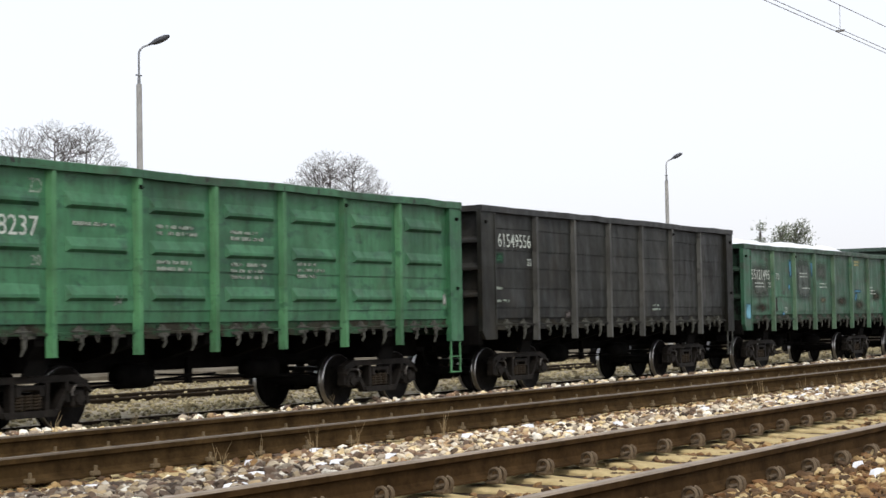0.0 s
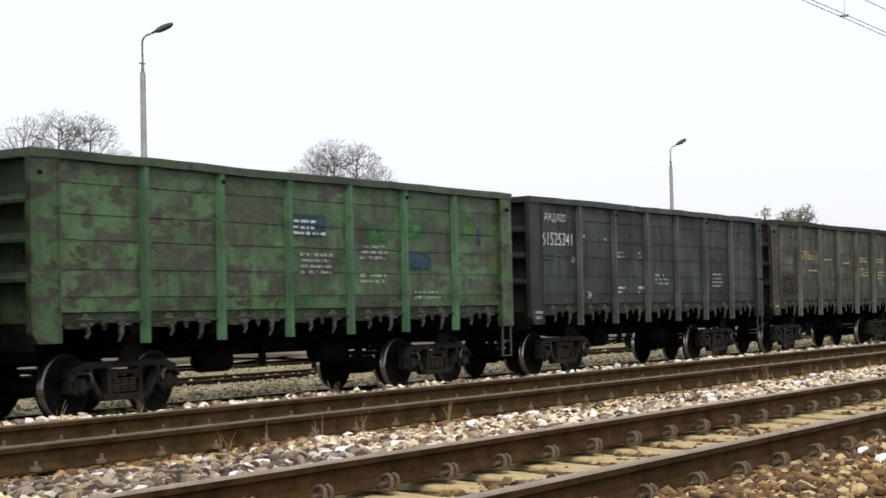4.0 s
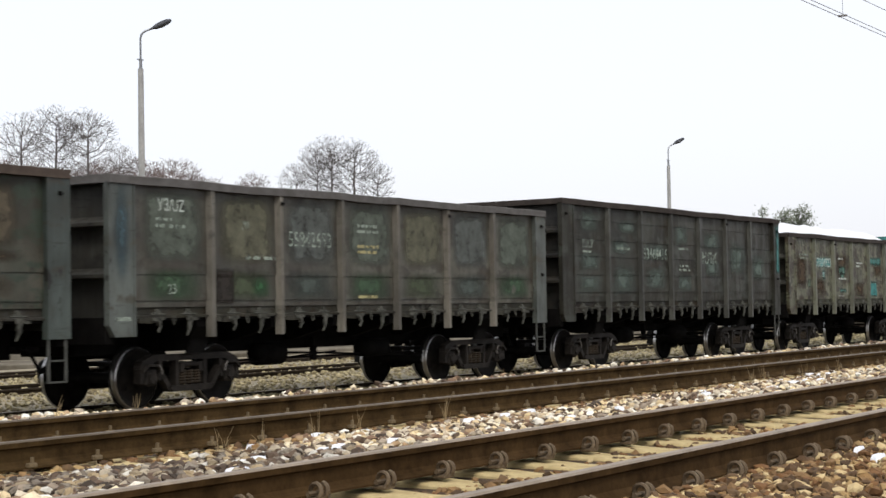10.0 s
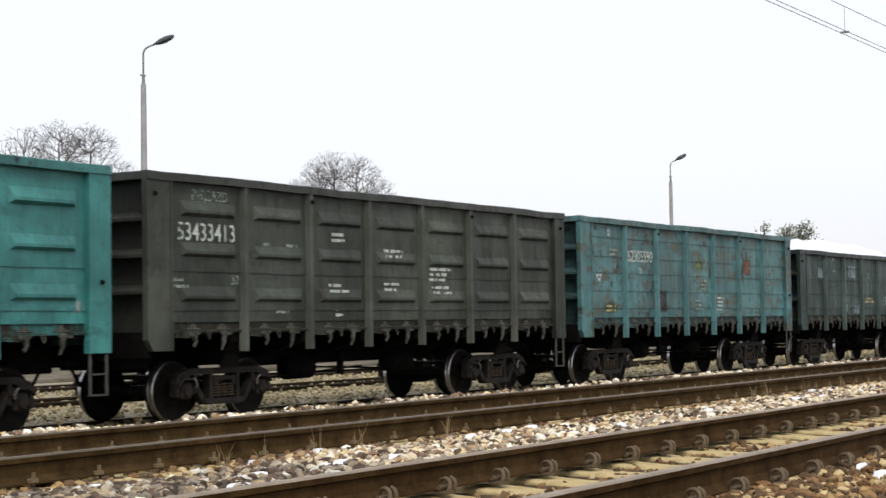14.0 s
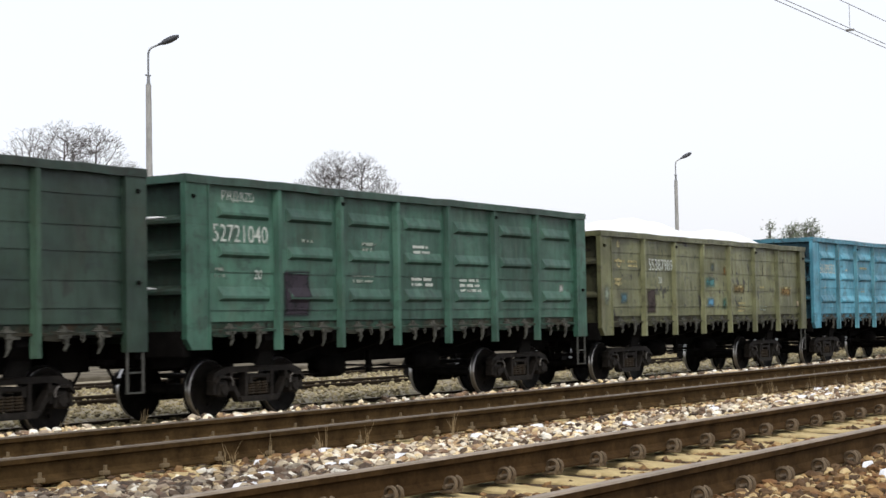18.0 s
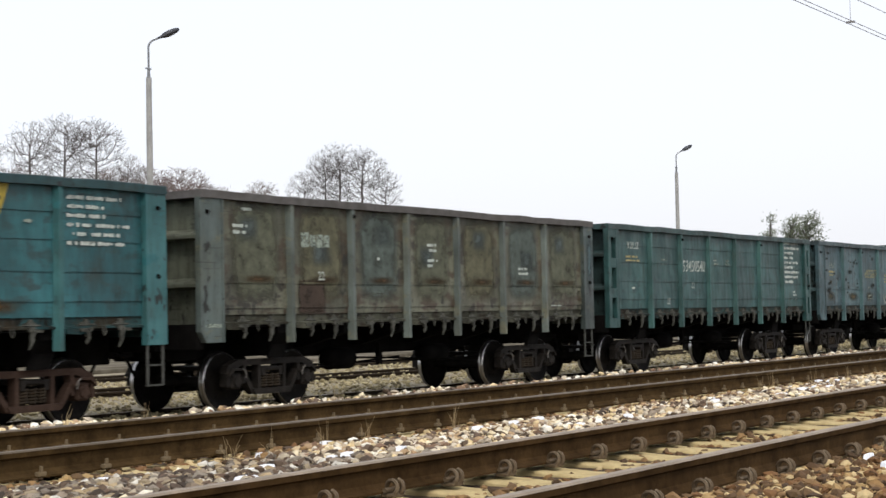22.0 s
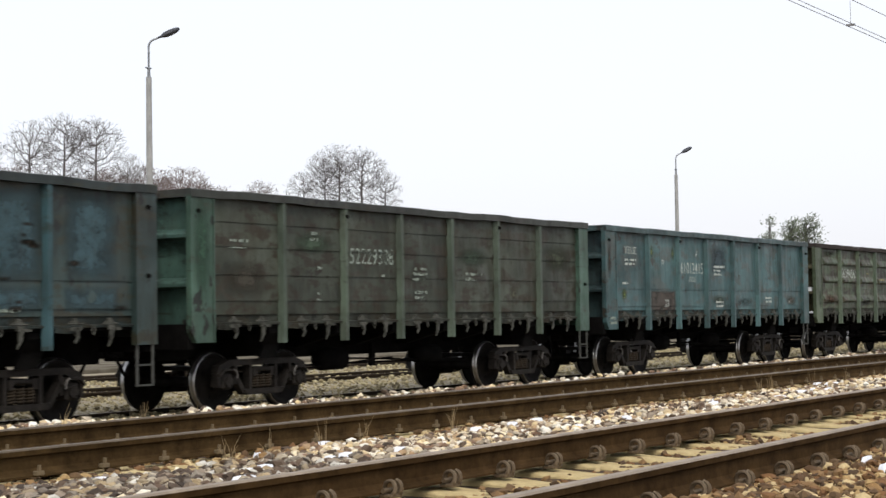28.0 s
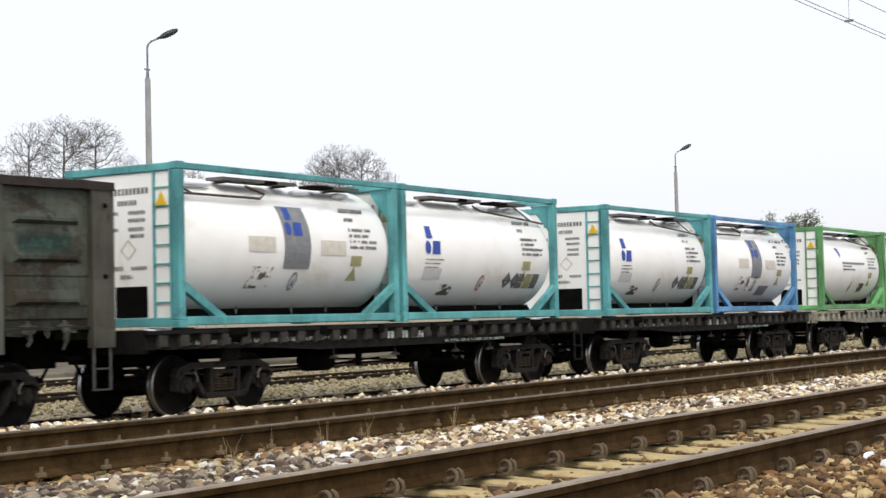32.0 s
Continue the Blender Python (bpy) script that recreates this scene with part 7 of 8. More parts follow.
for bay, u, f, w, h in ((2, 0.5, 0.88, 1.62, 0.44), (4, 0.5, 0.4, 1.62, 1.35), (5, 0.5, 0.4, 1.62, 1.35), (6, 0.5, 0.4, 1.1, 1.35), (3, 0.5, 0.88, 1.62, 0.44), (5, 0.5, 0.88, 1.62, 0.4), (4, 0.5, 0.88, 1.62, 0.4), (6, 0.5, 0.88, 1.1, 0.4)):
    patch(27, bay, u, f, w, h, (0.050, 0.088, 0.100), "sheet of brighter blue paint", 0.11, -1.4415)
for n in range(46):
    patch(27, RNG.choice((2, 4, 4, 5, 5, 5, 6)), RNG.uniform(0.12, 0.88), RNG.uniform(0.25, 0.98), RNG.uniform(0.10, 0.36), RNG.uniform(0.05, 0.13), (0.020, 0.016, 0.011), "dark rust spot", 0.2, -1.4445)
for bay, u, f, w, r in ((3, 0.5, 0.42, 0.7, 2), (4, 0.6, 0.68, 0.4, 1), (5, 0.6, 0.98, 0.4, 1), (3, 0.8, 0.74, 0.25, 1)):
    line(27, bay, u, f, w, r, "f")
patch(28, 0, -0.15, 0.45, 0.44, 1.9, (0.048, 0.098, 0.066), "green corner paint", 0.12, -1.5265)
number(28, "52229308", 2, 0.46, 0.5, "f")
for bay, u, f, w, r in ((0, 0.4, 0.38, 0.5, 2), (1, 0.5, 0.28, 0.2, 2), (1, 0.6, 0.6, 0.12, 1), (1, 0.6, 0.84, 0.12, 2), (2, 0.7, 0.66, 0.12, 1), (3, 0.4, 0.58, 0.5, 3), (3, 0.4, 0.82, 0.4, 2), (4, 0.5, 0.62, 0.6, 2)):
    line(28, bay, u, f, w, r, "f")
for bay, u, f, w, h, c in ((1, 0.5, 0.36, 1.2, 0.4, (0.05, 0.075, 0.05)), (4, 0.5, 0.42, 1.2, 0.4, (0.05, 0.072, 0.05)), (6, 0.5, 0.4, 1.2, 0.6, (0.052, 0.06, 0.04)), (0, 0.5, 0.7, 1.2, 0.6, (0.052, 0.048, 0.036)), (5, 0.4, 0.8, 0.4, 0.3, (0.10, 0.10, 0.07))):
    patch(28, bay, u, f, w, h, c, "patch of older paint", 0.12)
letter(29, "УЗ/UZ", 0, 0.5, 0.24, 0.18, 0.6)
number(29, "61012415", 2, 0.44, 0.5, "w")
small(29, "(22)", 2, 0.5, 0.60)
small(29, "Р", 2, 0.68, 0.24)
small(29, "70", 1, 0.5, 0.38, "w", 0.12)
small(29, "23", 1, 0.62, 0.92, "w", 0.18)
patch(29, 1, 0.5, 0.89, 1.45, 0.52, (0.075, 0.065, 0.055), "brown grey repainted strip", 0.05)
for bay, u, f, w, h, c in ((0, 0.3, 0.80, 0.3, 0.3, (0.11, 0.15, 0.05)), (1, 0.15, 0.25, 0.2, 0.4, (0.12, 0.15, 0.06)), (1, 0.85, 0.25, 0.2, 0.4, (0.10, 0.13, 0.07)), (3, 0.5, 0.3, 1.2, 0.8, (0.05, 0.075, 0.085)), (3, 0.5, 0.88, 1.1, 0.3, (0.07, 0.09, 0.07)), (6, 0.5, 0.88, 0.9, 0.3, (0.08, 0.075, 0.06)), (0, -0.2, 0.4, 0.2, 0.9, (0.07, 0.05, 0.035)), (4, 0.5, 0.9, 1.2, 0.24, (0.055, 0.085, 0.085))):
    patch(29, bay, u, f, w, h, c, "worn paint patch", 0.12, -1.4425 if u > 0 else -1.5265)
for bay, u, f, w, r in ((0, 0.5, 0.38, 0.6, 2), (3, 0.5, 0.42, 0.7, 3), (3, 0.5, 0.92, 0.5, 2), (5, 0.5, 0.86, 0.5, 2), (0, 0.3, 0.68, 0.25, 1), (6, 0.4, 0.86, 0.1, 2)):
    line(29, bay, u, f, w, r, "w")
number(30, "56194541", 1, 0.42, 0.5, "w", 1.40, 0.28)
for bay, u, f, w, r, i in ((3, 0.4, 0.52, 0.6, 2, "y"), (4, 0.5, 0.4, 0.5, 1, "f"), (4, 0.5, 0.62, 0.8, 2, "f"), (5, 0.4, 0.32, 0.7, 2, "y"), (5, 0.5, 0.60, 0.6, 1, "y"), (5, 0.5, 0.86, 0.3, 1, "f"), (2, 0.6, 0.42, 0.2, 1, "y"), (0, 0.5, 0.58, 0.6, 1, "f")):
    line(30, bay, u, f, w, r, i, 0.16 if (bay, f) == (5, 0.60) else 0.05)
for bay, u, f, w, h, c in ((0, 0.5, 0.86, 1.2, 0.4, (0.07, 0.04, 0.022)), (2, 0.5, 0.9, 1.1, 0.3, (0.045, 0.05, 0.042)), (5, 0.4, 0.9, 0.9, 0.3, (0.075, 0.065, 0.03)), (4, 0.3, 0.9, 0.6, 0.3, (0.045, 0.07, 0.055)), (6, 0.5, 0.86, 1.0, 0.4, (0.06, 0.04, 0.028)), (0, 0.5, 0.1, 1.2, 0.2, (0.05, 0.065, 0.04)), (0, -0.1, 0.85, 0.3, 0.7, (0.10, 0.13, 0.09))):
    patch(30, bay, u, f, w, h, c, "worn paint patch", 0.085 if u > 0 else 0.12, -1.4425 if u > 0 else -1.5265)
letter(31, "УЗ/UZ", 0, 0.4, 0.42, 0.17, 0.55)
number(31, "56292824", 2, 0.46, 0.5, "w", 1.3, 0.27)
letter(31, "МПС", 4, 0.45, 0.47, 0.26, 0.85)
for bay, u, f, w, r in ((0, 0.4, 0.60, 0.6, 1), (1, 0.4, 0.42, 0.3, 2), (1, 0.6, 0.62, 0.4, 1), (1, 0.85, 0.5, 0.15, 1), (2, 0.75, 0.62, 0.15, 1), (3, 0.5, 0.42, 0.4, 2), (3, 0.5, 0.80, 0.6, 3), (0, 0.5, 0.72, 0.1, 1), (5, 0.6, 0.86, 0.3, 1)):
    line(31, bay, u, f, w, r, "w" if bay != 5 else "y")
for bay, u, f, w, h, c in ((0, 0.5, 0.20, 0.8, 0.2, (0.045, 0.075, 0.06)), (3, 0.5, 0.44, 1.1, 0.36, (0.035, 0.062, 0.055)), (4, 0.5, 0.44, 1.1, 0.4, (0.035, 0.062, 0.052)), (5, 0.5, 0.44, 1.2, 0.36, (0.035, 0.068, 0.055)), (6, 0.5, 0.44, 1.1, 0.36, (0.035, 0.068, 0.055)), (2, 0.55, 0.82, 1.1, 0.34, (0.065, 0.075, 0.07)), (2, 0.5, 0.46, 1.35, 0.34, (0.025, 0.03, 0.028)), (3, 0.5, 0.82, 1.0, 0.4, (0.045, 0.065, 0.058)), (5, 0.15, 0.86, 0.2, 0.36, (0.12, 0.11, 0.09))):
    patch(31, bay, u, f, w, h, c, "worn paint patch", 0.1, -1.442)
for k in (30, 31):
    z = LO - 1.46
    part("snow_strip", prism(bm_(), [(-6.43, z + 0.09), (-6.43, z + 0.155), (-6.52, z + 0.15), (-HALF + 0.06, z + 0.10), (-HALF + 0.05, z + 0.035)], -1.38, 1.38), SNOW, WAGON[k], "snow lying on a rib of the end wall")
    part("snow_strip", prism(bm_(), [(-6.425, 1.415), (-6.425, 1.475), (-6.55, 1.462), (-HALF + 0.03, 1.435), (-HALF + 0.03, 1.415)], -1.38, 1.38), SNOW, WAGON[k], "snow lying on the end beam")
part("paint_patch", box(bm_(), POSTS[3] - 0.1, POSTS[4] + 0.55, -1.549, -1.5455, LO - 0.10, LO - 0.006), YELLOW_PAINT, WAGON[21], "yellow stripe on the top chord")
# lashing cleats on posts and corners
def cleat_bm(x, z):
    bm = box(bm_(), x - 0.022, x + 0.022, -1.555, -1.50, z - 0.03, z + 0.03, 0.006)
    tube(bm, [(x, -1.55, z + 0.02), (x + 0.03, -1.57, z), (x, -1.55, z - 0.04)], 0.008, 5)
    return bm


for k, row in enumerate(FLEET):
    for n, (x, z) in enumerate(((-6.42, row[1] - 0.34), (POSTS[1], row[1] - 0.26), (POSTS[4], row[1] - 0.26), (6.38, row[1] - 0.34), (6.38, 2.15))):
        if (k * 7 + n * 3) % 5:
            part("lashing_cleat", shared(("lashing_cleat", x, z), lambda: cleat_bm(x, z), DARK), None, WAGON[k])
# old snow lying on the ribs of some end walls
for k in (6, 17, 18, 30, 31):
    for i in range(3 if FLEET[k][1] > 3.7 else 2):
        if (k + i) % 4 == 3:
            continue
        z = FLEET[k][1] - 0.70 - i * (0.55 if FLEET[k][1] > 3.7 else 0.76)
        bm = bm_()
        lathe(bm, [(-0.95, 0.01), (-0.8, 0.06), (-0.2, 0.075), (0.3, 0.05), (0.8, 0.065), (1.0, 0.01)], pose(-6.50, -0.1 + 0.1 * i, z + 0.045, 0, 0, 90) @ Matrix.Diagonal((1, 0.9, 0.45, 1)), 8)
        part("snow_strip", bm, SNOW, WAGON[k], "strip of snow on an end rib")


# ---- lamps, wires and trees ----
def street_lamp(x, y, base, top, arm_z):
    """Spun concrete column, steel spigot, bent arm and a cobra-head lantern."""
    l = thing("street_lamp", pose(x, y, base), "tall concrete lamp post with a grey cobra-head lantern", "lamp post", "lamp posts along the yard")
    zt = top - base
    part("column", tube(bm_(), [(0, 0, 0), (0, 0, zt * 0.5), (0, 0, zt)], 0.135, 14, 0.088), POLE, l)
    part("collar", tube(bm_(), [(0, 0, zt), (0, 0, zt + 0.1), (0, 0, zt + 0.3)], 0.06, 10, 0.045), GALV, l)
    part("bracket", box(bm_(), -0.13, 0.10, -0.03, 0.03, zt + 0.27, zt + 0.31), GALV, l)
    az = arm_z - base
    d = Vector((0.85, -0.52, 0)).normalized()
    pts = [Vector((0, 0, zt + 0.28)), Vector((0, 0, az - 0.1))]
    for i in range(1, 7):
        a = radians(70) * i / 6
        pts.append(Vector((0, 0, az - 0.1)) + d * (0.28 * (1 - math.cos(a))) + Vector((0, 0, 0.28 * math.sin(a))))
    pts.append(pts[-1] + d * 0.17 + Vector((0, 0, 0.08)))
    part("arm", tube(bm_(), pts, 0.032, 8), GALV, l)
    # lantern
    end = pts[-1]
    u = (d * math.cos(radians(26)) + Vector((0, 0, math.sin(radians(26))))).normalized()
    side = u.cross(Vector((0, 0, 1))).normalized()
    up = side.cross(u)
    m = Matrix((u, side, up)).transposed().to_4x4()
    m.translation = end - u * 0.06
    bm = lathe(bm_(), [(0, 0.0), (0.01, 0.05), (0.12, 0.07), (0.25, 0.14), (0.45, 0.165), (0.65, 0.14), (0.76, 0.08), (0.79, 0.0)], m @ Matrix.Diagonal((1, 1.0, 0.62, 1)), 16)
    part("lantern", bm, LAMP_GREY, l)
    bm = lathe(bm_(), [(0.22, 0.0), (0.27, 0.10), (0.45, 0.135), (0.66, 0.10), (0.70, 0.0)], m @ Matrix.Translation((0, 0, -0.035)) @ Matrix.Diagonal((1, 1, 0.55, 1)), 14)
    part("lens", bm, GLASS, l, "clear lantern bowl")
    return l


street_lamp(37.80, 35.0, ground_z(35), 9.17, 10.22)
street_lamp(77.65, 35.0, ground_z(35), 8.72, 9.64)


def overhead_line():
    line = thing("overhead_line", pose(0, MID_Y, 0), "thin overhead contact wires hung from a catenary wire", "overhead wire")
    for s in (-0.06, 0.06):
        part("contact_wire", tube(bm_(), [(x, s, 6.03) for x in (-60, 0, 60, 120, 200)], 0.0065, 5), WIRE, line)
    mid = 24.0

    def sag(x):
        return 6.45 + 0.00085 * (x - mid) ** 2
    part("catenary_wire", tube(bm_(), [(x, 0, sag(x)) for x in range(-16, 65, 4)], 0.0065, 5), WIRE, line)
    for x in (9.3, 17.3, 25.2, 33.2, 41.2):
        part("dropper", tube(bm_(), [(x, 0, 6.03), (x, 0, sag(x))], 0.0045, 4), WIRE, line)
        part("dropper_clamp", box(bm_(), x - 0.02, x + 0.02, -0.07, 0.07, 6.022, 6.052), WIRE, line)
    # portal posts far outside the view that hold the wires up
    for x in (-16.0, 64.0):
        mast = thing("catenary_mast", pose(x, 11.2, ground_z(11.2)), "grey steel overhead line mast with a cantilever", "mast", "masts of the overhead line")
        part("post", box(bm_(), -0.12, 0.12, -0.12, 0.12, -0.3, 8.0), GALV, mast)
        part("cantilever", tube(bm_(), [(0, 0, 7.6), (0, -2.93, 7.8)], 0.03, 6), GALV, mast)
        part("steady_arm", tube(bm_(), [(0, 0, 6.1), (0, -2.93, 6.0)], 0.03, 6), GALV, mast)


def branch_mesh(name, seed, height, wide, round_top, twig=0.0095, bark=None):
    """A leafless tree grown towards points strewn through a rounded crown: each twig springs from the nearest wood below it."""
    rnd = np.random.RandomState(seed)
    pts, up = [np.array((0.0, 0.0, -0.3))], [-1]
    lean = rnd.uniform(-0.02, 0.02, 2)
    for i in range(1, 40):
        z = (height - 0.75 * round_top) * i / 39
        pts.append(np.array((lean[0] * z + 0.05 * math.sin(z * 1.1 + seed), lean[1] * z + 0.05 * math.cos(z * 0.9 + seed), z)))
        up.append(i - 1)
    goal = []
    while len(goal) < 2500:
        q = rnd.uniform(-1, 1, 3)
        r2 = q @ q
        if 0.03 < r2 < 1 and rnd.rand() < 0.3 + 0.7 * r2:
            if noise.noise((q[0] * 2.2 + seed, q[1] * 2.2, q[2] * 2.2)) < -0.20:
                continue
            # a spray of twigs, flatter than it is wide
            q = np.array((q[0] * wide, q[1] * wide, height - round_top + q[2] * round_top * (1.0 if q[2] > 0 else 1.5)))
            goal += [q + rnd.normal(0, 1, 3) * (0.21, 0.21, 0.11) for _ in range(rnd.randint(5, 13))]
    axis = height - 1.2 * round_top
    goal.sort(key=lambda g: math.hypot(math.hypot(g[0], g[1]), 0.6 * (g[2] - axis)))
    way = [q[2] * 0.35 for q in pts]
    for g in goal:
        p = np.array(pts)
        d = np.linalg.norm(p - g, axis=1)
        at = int(np.argmin(d + 0.20 * np.array(way) + 1.1 * np.maximum(0, p[:, 2] - g[2] + 0.22 * np.hypot(p[:, 0] - g[0], p[:, 1] - g[1]))))
        start, n = p[at], max(1, int(d[at] / 0.25))
        bow = rnd.uniform(-0.07, 0.07, 3) * d[at]
        last = at
        for i in range(1, n + 1):
            t = i / n
            pts.append(start + (g - start) * t + bow * math.sin(math.pi * t) + np.array((0, 0, -0.05 * d[at] * math.sin(math.pi * t))))
            up.append(last)
            way.append(way[last] + d[at] / n)
            last = len(pts) - 1
    load = np.ones(len(pts))
    for i in range(len(pts) - 1, 0, -1):
        load[up[i]] += load[i] * 0.9
    radius = np.clip(0.0040 * load ** 0.50, twig, 0.13)
    vs, fs = [], []
    for i in range(1, len(pts)):
        a, b = Vector(pts[up[i]]), Vector(pts[i])
        d = (b - a).normalized()
        u = d.orthogonal().normalized()
        w = d.cross(u)
        q = len(vs)
        for c, r in ((a, min(radius[up[i]], radius[i] * 1.3)), (b, radius[i])):
            vs += [c + (u * math.cos(t) + w * math.sin(t)) * r for t in (0.0, 2.094, 4.189)]
        fs += [(q, q + 1, q + 4, q + 3), (q + 1, q + 2, q + 5, q + 4), (q + 2, q, q + 3, q + 5)]
    me = bpy.data.meshes.new(name)
    me.from_pydata(vs, [], fs)
    me.materials.append(bark or BARK)
    return me


def az_place(px_az, dist):
    a = radians(px_az)
    return dist * math.sin(a), dist * math.cos(a)


overhead_line()
TREES = [branch_mesh("crown", 3 + i, 15.0, (2.1, 2.0, 2.3, 2.1)[i], (2.2, 2.4, 2.1, 2.3)[i]) for i in range(4)]
FAR_BARK = grainy("far_bark", (0.150, 0.118, 0.112), (0.205, 0.165, 0.155), 3, 0.95, 0, 0.3, 0.02)
FAR_TREES = [branch_mesh("crown", 31 + i, 15.0, 2.2, (2.3, 2.7, 2.5)[i], 0.0145, FAR_BARK) for i in range(3)]


def bare_tree(az, dist, high, i, turn, label="tall leafless deciduous tree with fine twigs", spread=1.0, shapes=TREES):
    x, y = az_place(az, dist)
    t = thing("bare_tree", pose(x, y, ground_z(y), 0, 0, turn) @ Matrix.Diagonal((high / 15 * spread, high / 15 * spread, high / 15, 1)), label, "tree", "leafless trees behind the yard")
    part("crown", shapes[i % len(shapes)], None, t)


for az, dist, high, i, turn, spread in ((41.5, 118, 15.4, 3, 40, 0.85), (43.17, 114, 15.6, 0, 10, 0.85), (44.36, 110, 15.6, 1, 80, 0.95), (45.29, 110, 15.35, 2, 200, 0.9), (46.5, 116, 13.6, 3, 120, 0.7), (52.6, 114, 12.1, 3, 70, 0.8), (53.3, 112, 13.3, 1, 20, 0.8), (53.82, 112, 13.8, 0, 150, 0.85), (54.6, 112, 13.5, 2, 240, 0.9), (55.4, 113, 12.1, 1, 300, 0.8)):
    bare_tree(az, dist, high, i, turn, spread=spread)
for j in range(18):
    az = (40.0 + j * 0.6) if j < 5 else (45.8 + (j - 5) * 0.33)
    bare_tree(az, 185 + (j * 37) % 30, 20.2 - (j * 13) % 4 * 0.6 - (0.0 if j < 13 else 0.35 * (j - 12)), j, j * 47, "leafless tree of the far wood edge", 1.15, FAR_TREES)
for az, high, i in ((42.75, 20.0, 0), (43.75, 19.0, 1), (44.8, 19.2, 2), (45.45, 19.4, 1), (51.0, 18.6, 2)):
    bare_tree(az, 190 + 4 * i, high, i, az * 90, "leafless tree of the far wood edge", 1.0, FAR_TREES)


def pine(az, dist, high, seed, wide, tufts):
    """A Scots pine: bare trunk, a few limbs and clumps of needles."""
    rnd = random.Random(seed)
    x, y = az_place(az, dist)
    t = thing("pine_tree", pose(x, y, ground_z(y)), "dark green pine with an open rounded crown", "tree", "pines behind the yard")
    part("trunk", tube(bm_(), [(0, 0, -0.3), (0.1, 0, high * 0.5), (0.0, 0.1, high * 0.92)], 0.22, 8, 0.05), BARK, t)
    vs, fs = [], []
    for c in range(tufts):
        a, rr, z = rnd.uniform(0, 6.3), wide * rnd.uniform(0.15, 1.0), high * rnd.uniform(0.58, 0.97)
        rr *= 1.1 - 0.4 * (z / high - 0.55) / 0.45
        cx, cy = rr * math.cos(a), rr * math.sin(a)
        part("limb", tube(bm_(), [(0, 0, z - 0.7), (cx * 0.6, cy * 0.6, z - 0.25), (cx, cy, z)], 0.045, 4, 0.015, False), BARK, t)
        for q in range(58):
            v = Vector((rnd.gauss(0, 1), rnd.gauss(0, 1), rnd.gauss(0, 0.75))) * 0.25
            e = Vector((rnd.uniform(-1, 1), rnd.uniform(-1, 1), rnd.uniform(-0.3, 1))).normalized() * rnd.uniform(0.12, 0.26)
            s = e.orthogonal().normalized() * 0.05
            b = Vector((cx, cy, z)) + v
            n = len(vs)
            vs += [b - s, b + s, b + e]
            fs.append((n, n + 1, n + 2))
    me = bpy.data.meshes.new("needles")
    me.from_pydata(vs, [], fs)
    me.materials.append(NEEDLE)
    tagged(part("needles", me, None, t), "green needle clumps", kind="stuff")


for i, (az, dist, high, wide, tufts) in enumerate(((68.95, 120, 8.55, 0.55, 13), (69.65, 121, 8.55, 0.95, 22), (70.15, 120, 8.75, 1.15, 30))):
    pine(az, dist, high, 50 + i, wide, tufts)


# ---- tracks, sleepers and ballast ----
track(FRONT_Y, RAIL_HIGH, 1.435, "main line track with steel rails, sprung clips and pale concrete sleepers", RAIL_TOP, -13.88, 58.0, 100, 0.596, 0.16)
track(MID_Y, RAIL_HIGH, 1.435, "main line track with rusty rails half sunk in ballast", RAIL_DULL, -13.92, 58.0, 102, 0.56, 0.23, True)
track(TRAIN_Y, 0.0, 1.52, "broad gauge track that carries the goods train", RAIL_TOP, -16.0, 80.0, 0, 0.6)
track(31.6, 0.0, 1.52, "second rusty siding track behind the train", RAIL_DARK, -10.0, 92.0, 0, 0.6)
track(BACK_Y, 0.0, 1.52, "rusty siding track behind the train", RAIL_DARK, -10.0, 86.0, 0, 0.6)


def yard_slab():
    """A low cinder yard behind the sidings, dusted with snow."""
    bm = bm_()
    box(bm, -60, 260, 36.5, 75, -0.3, 0.02, 0.03)
    ob = new("pavement", mesh_of("pavement", bm, grainy("pale_cinder", (0.085, 0.075, 0.055), (0.20, 0.18, 0.145), 0.5, 0.95, 0, 0.2, 0.01)))
    ob.data.materials[0].node_tree.nodes["Principled BSDF"].inputs["Specular IOR Level"].default_value = 0.0
    tagged(ob, "pale cinder yard beyond the sidings, dusted with snow", "pavement", kind="structure")


yard_slab()


def stone_shapes(n, seed):
    """Angular stones: squashed, dented icosahedra."""
    rnd = np.random.RandomState(seed)
    bm = bm_()
    bmesh.ops.create_icosphere(bm, subdivisions=1, radius=1.0)
    v = np.array([p.co for p in bm.verts])
    f = np.array([[q.index for q in p.verts] for p in bm.faces])
    bm.free()
    out = []
    for _ in range(n):
        w = v * (0.62 + 0.62 * rnd.rand(len(v), 1)) * (np.array([1.0, 0.8, 0.62]) * (0.8 + 0.4 * rnd.rand(3)))
        out.append(w)
    return out, f


SHAPES, FACES = stone_shapes(24, 5)


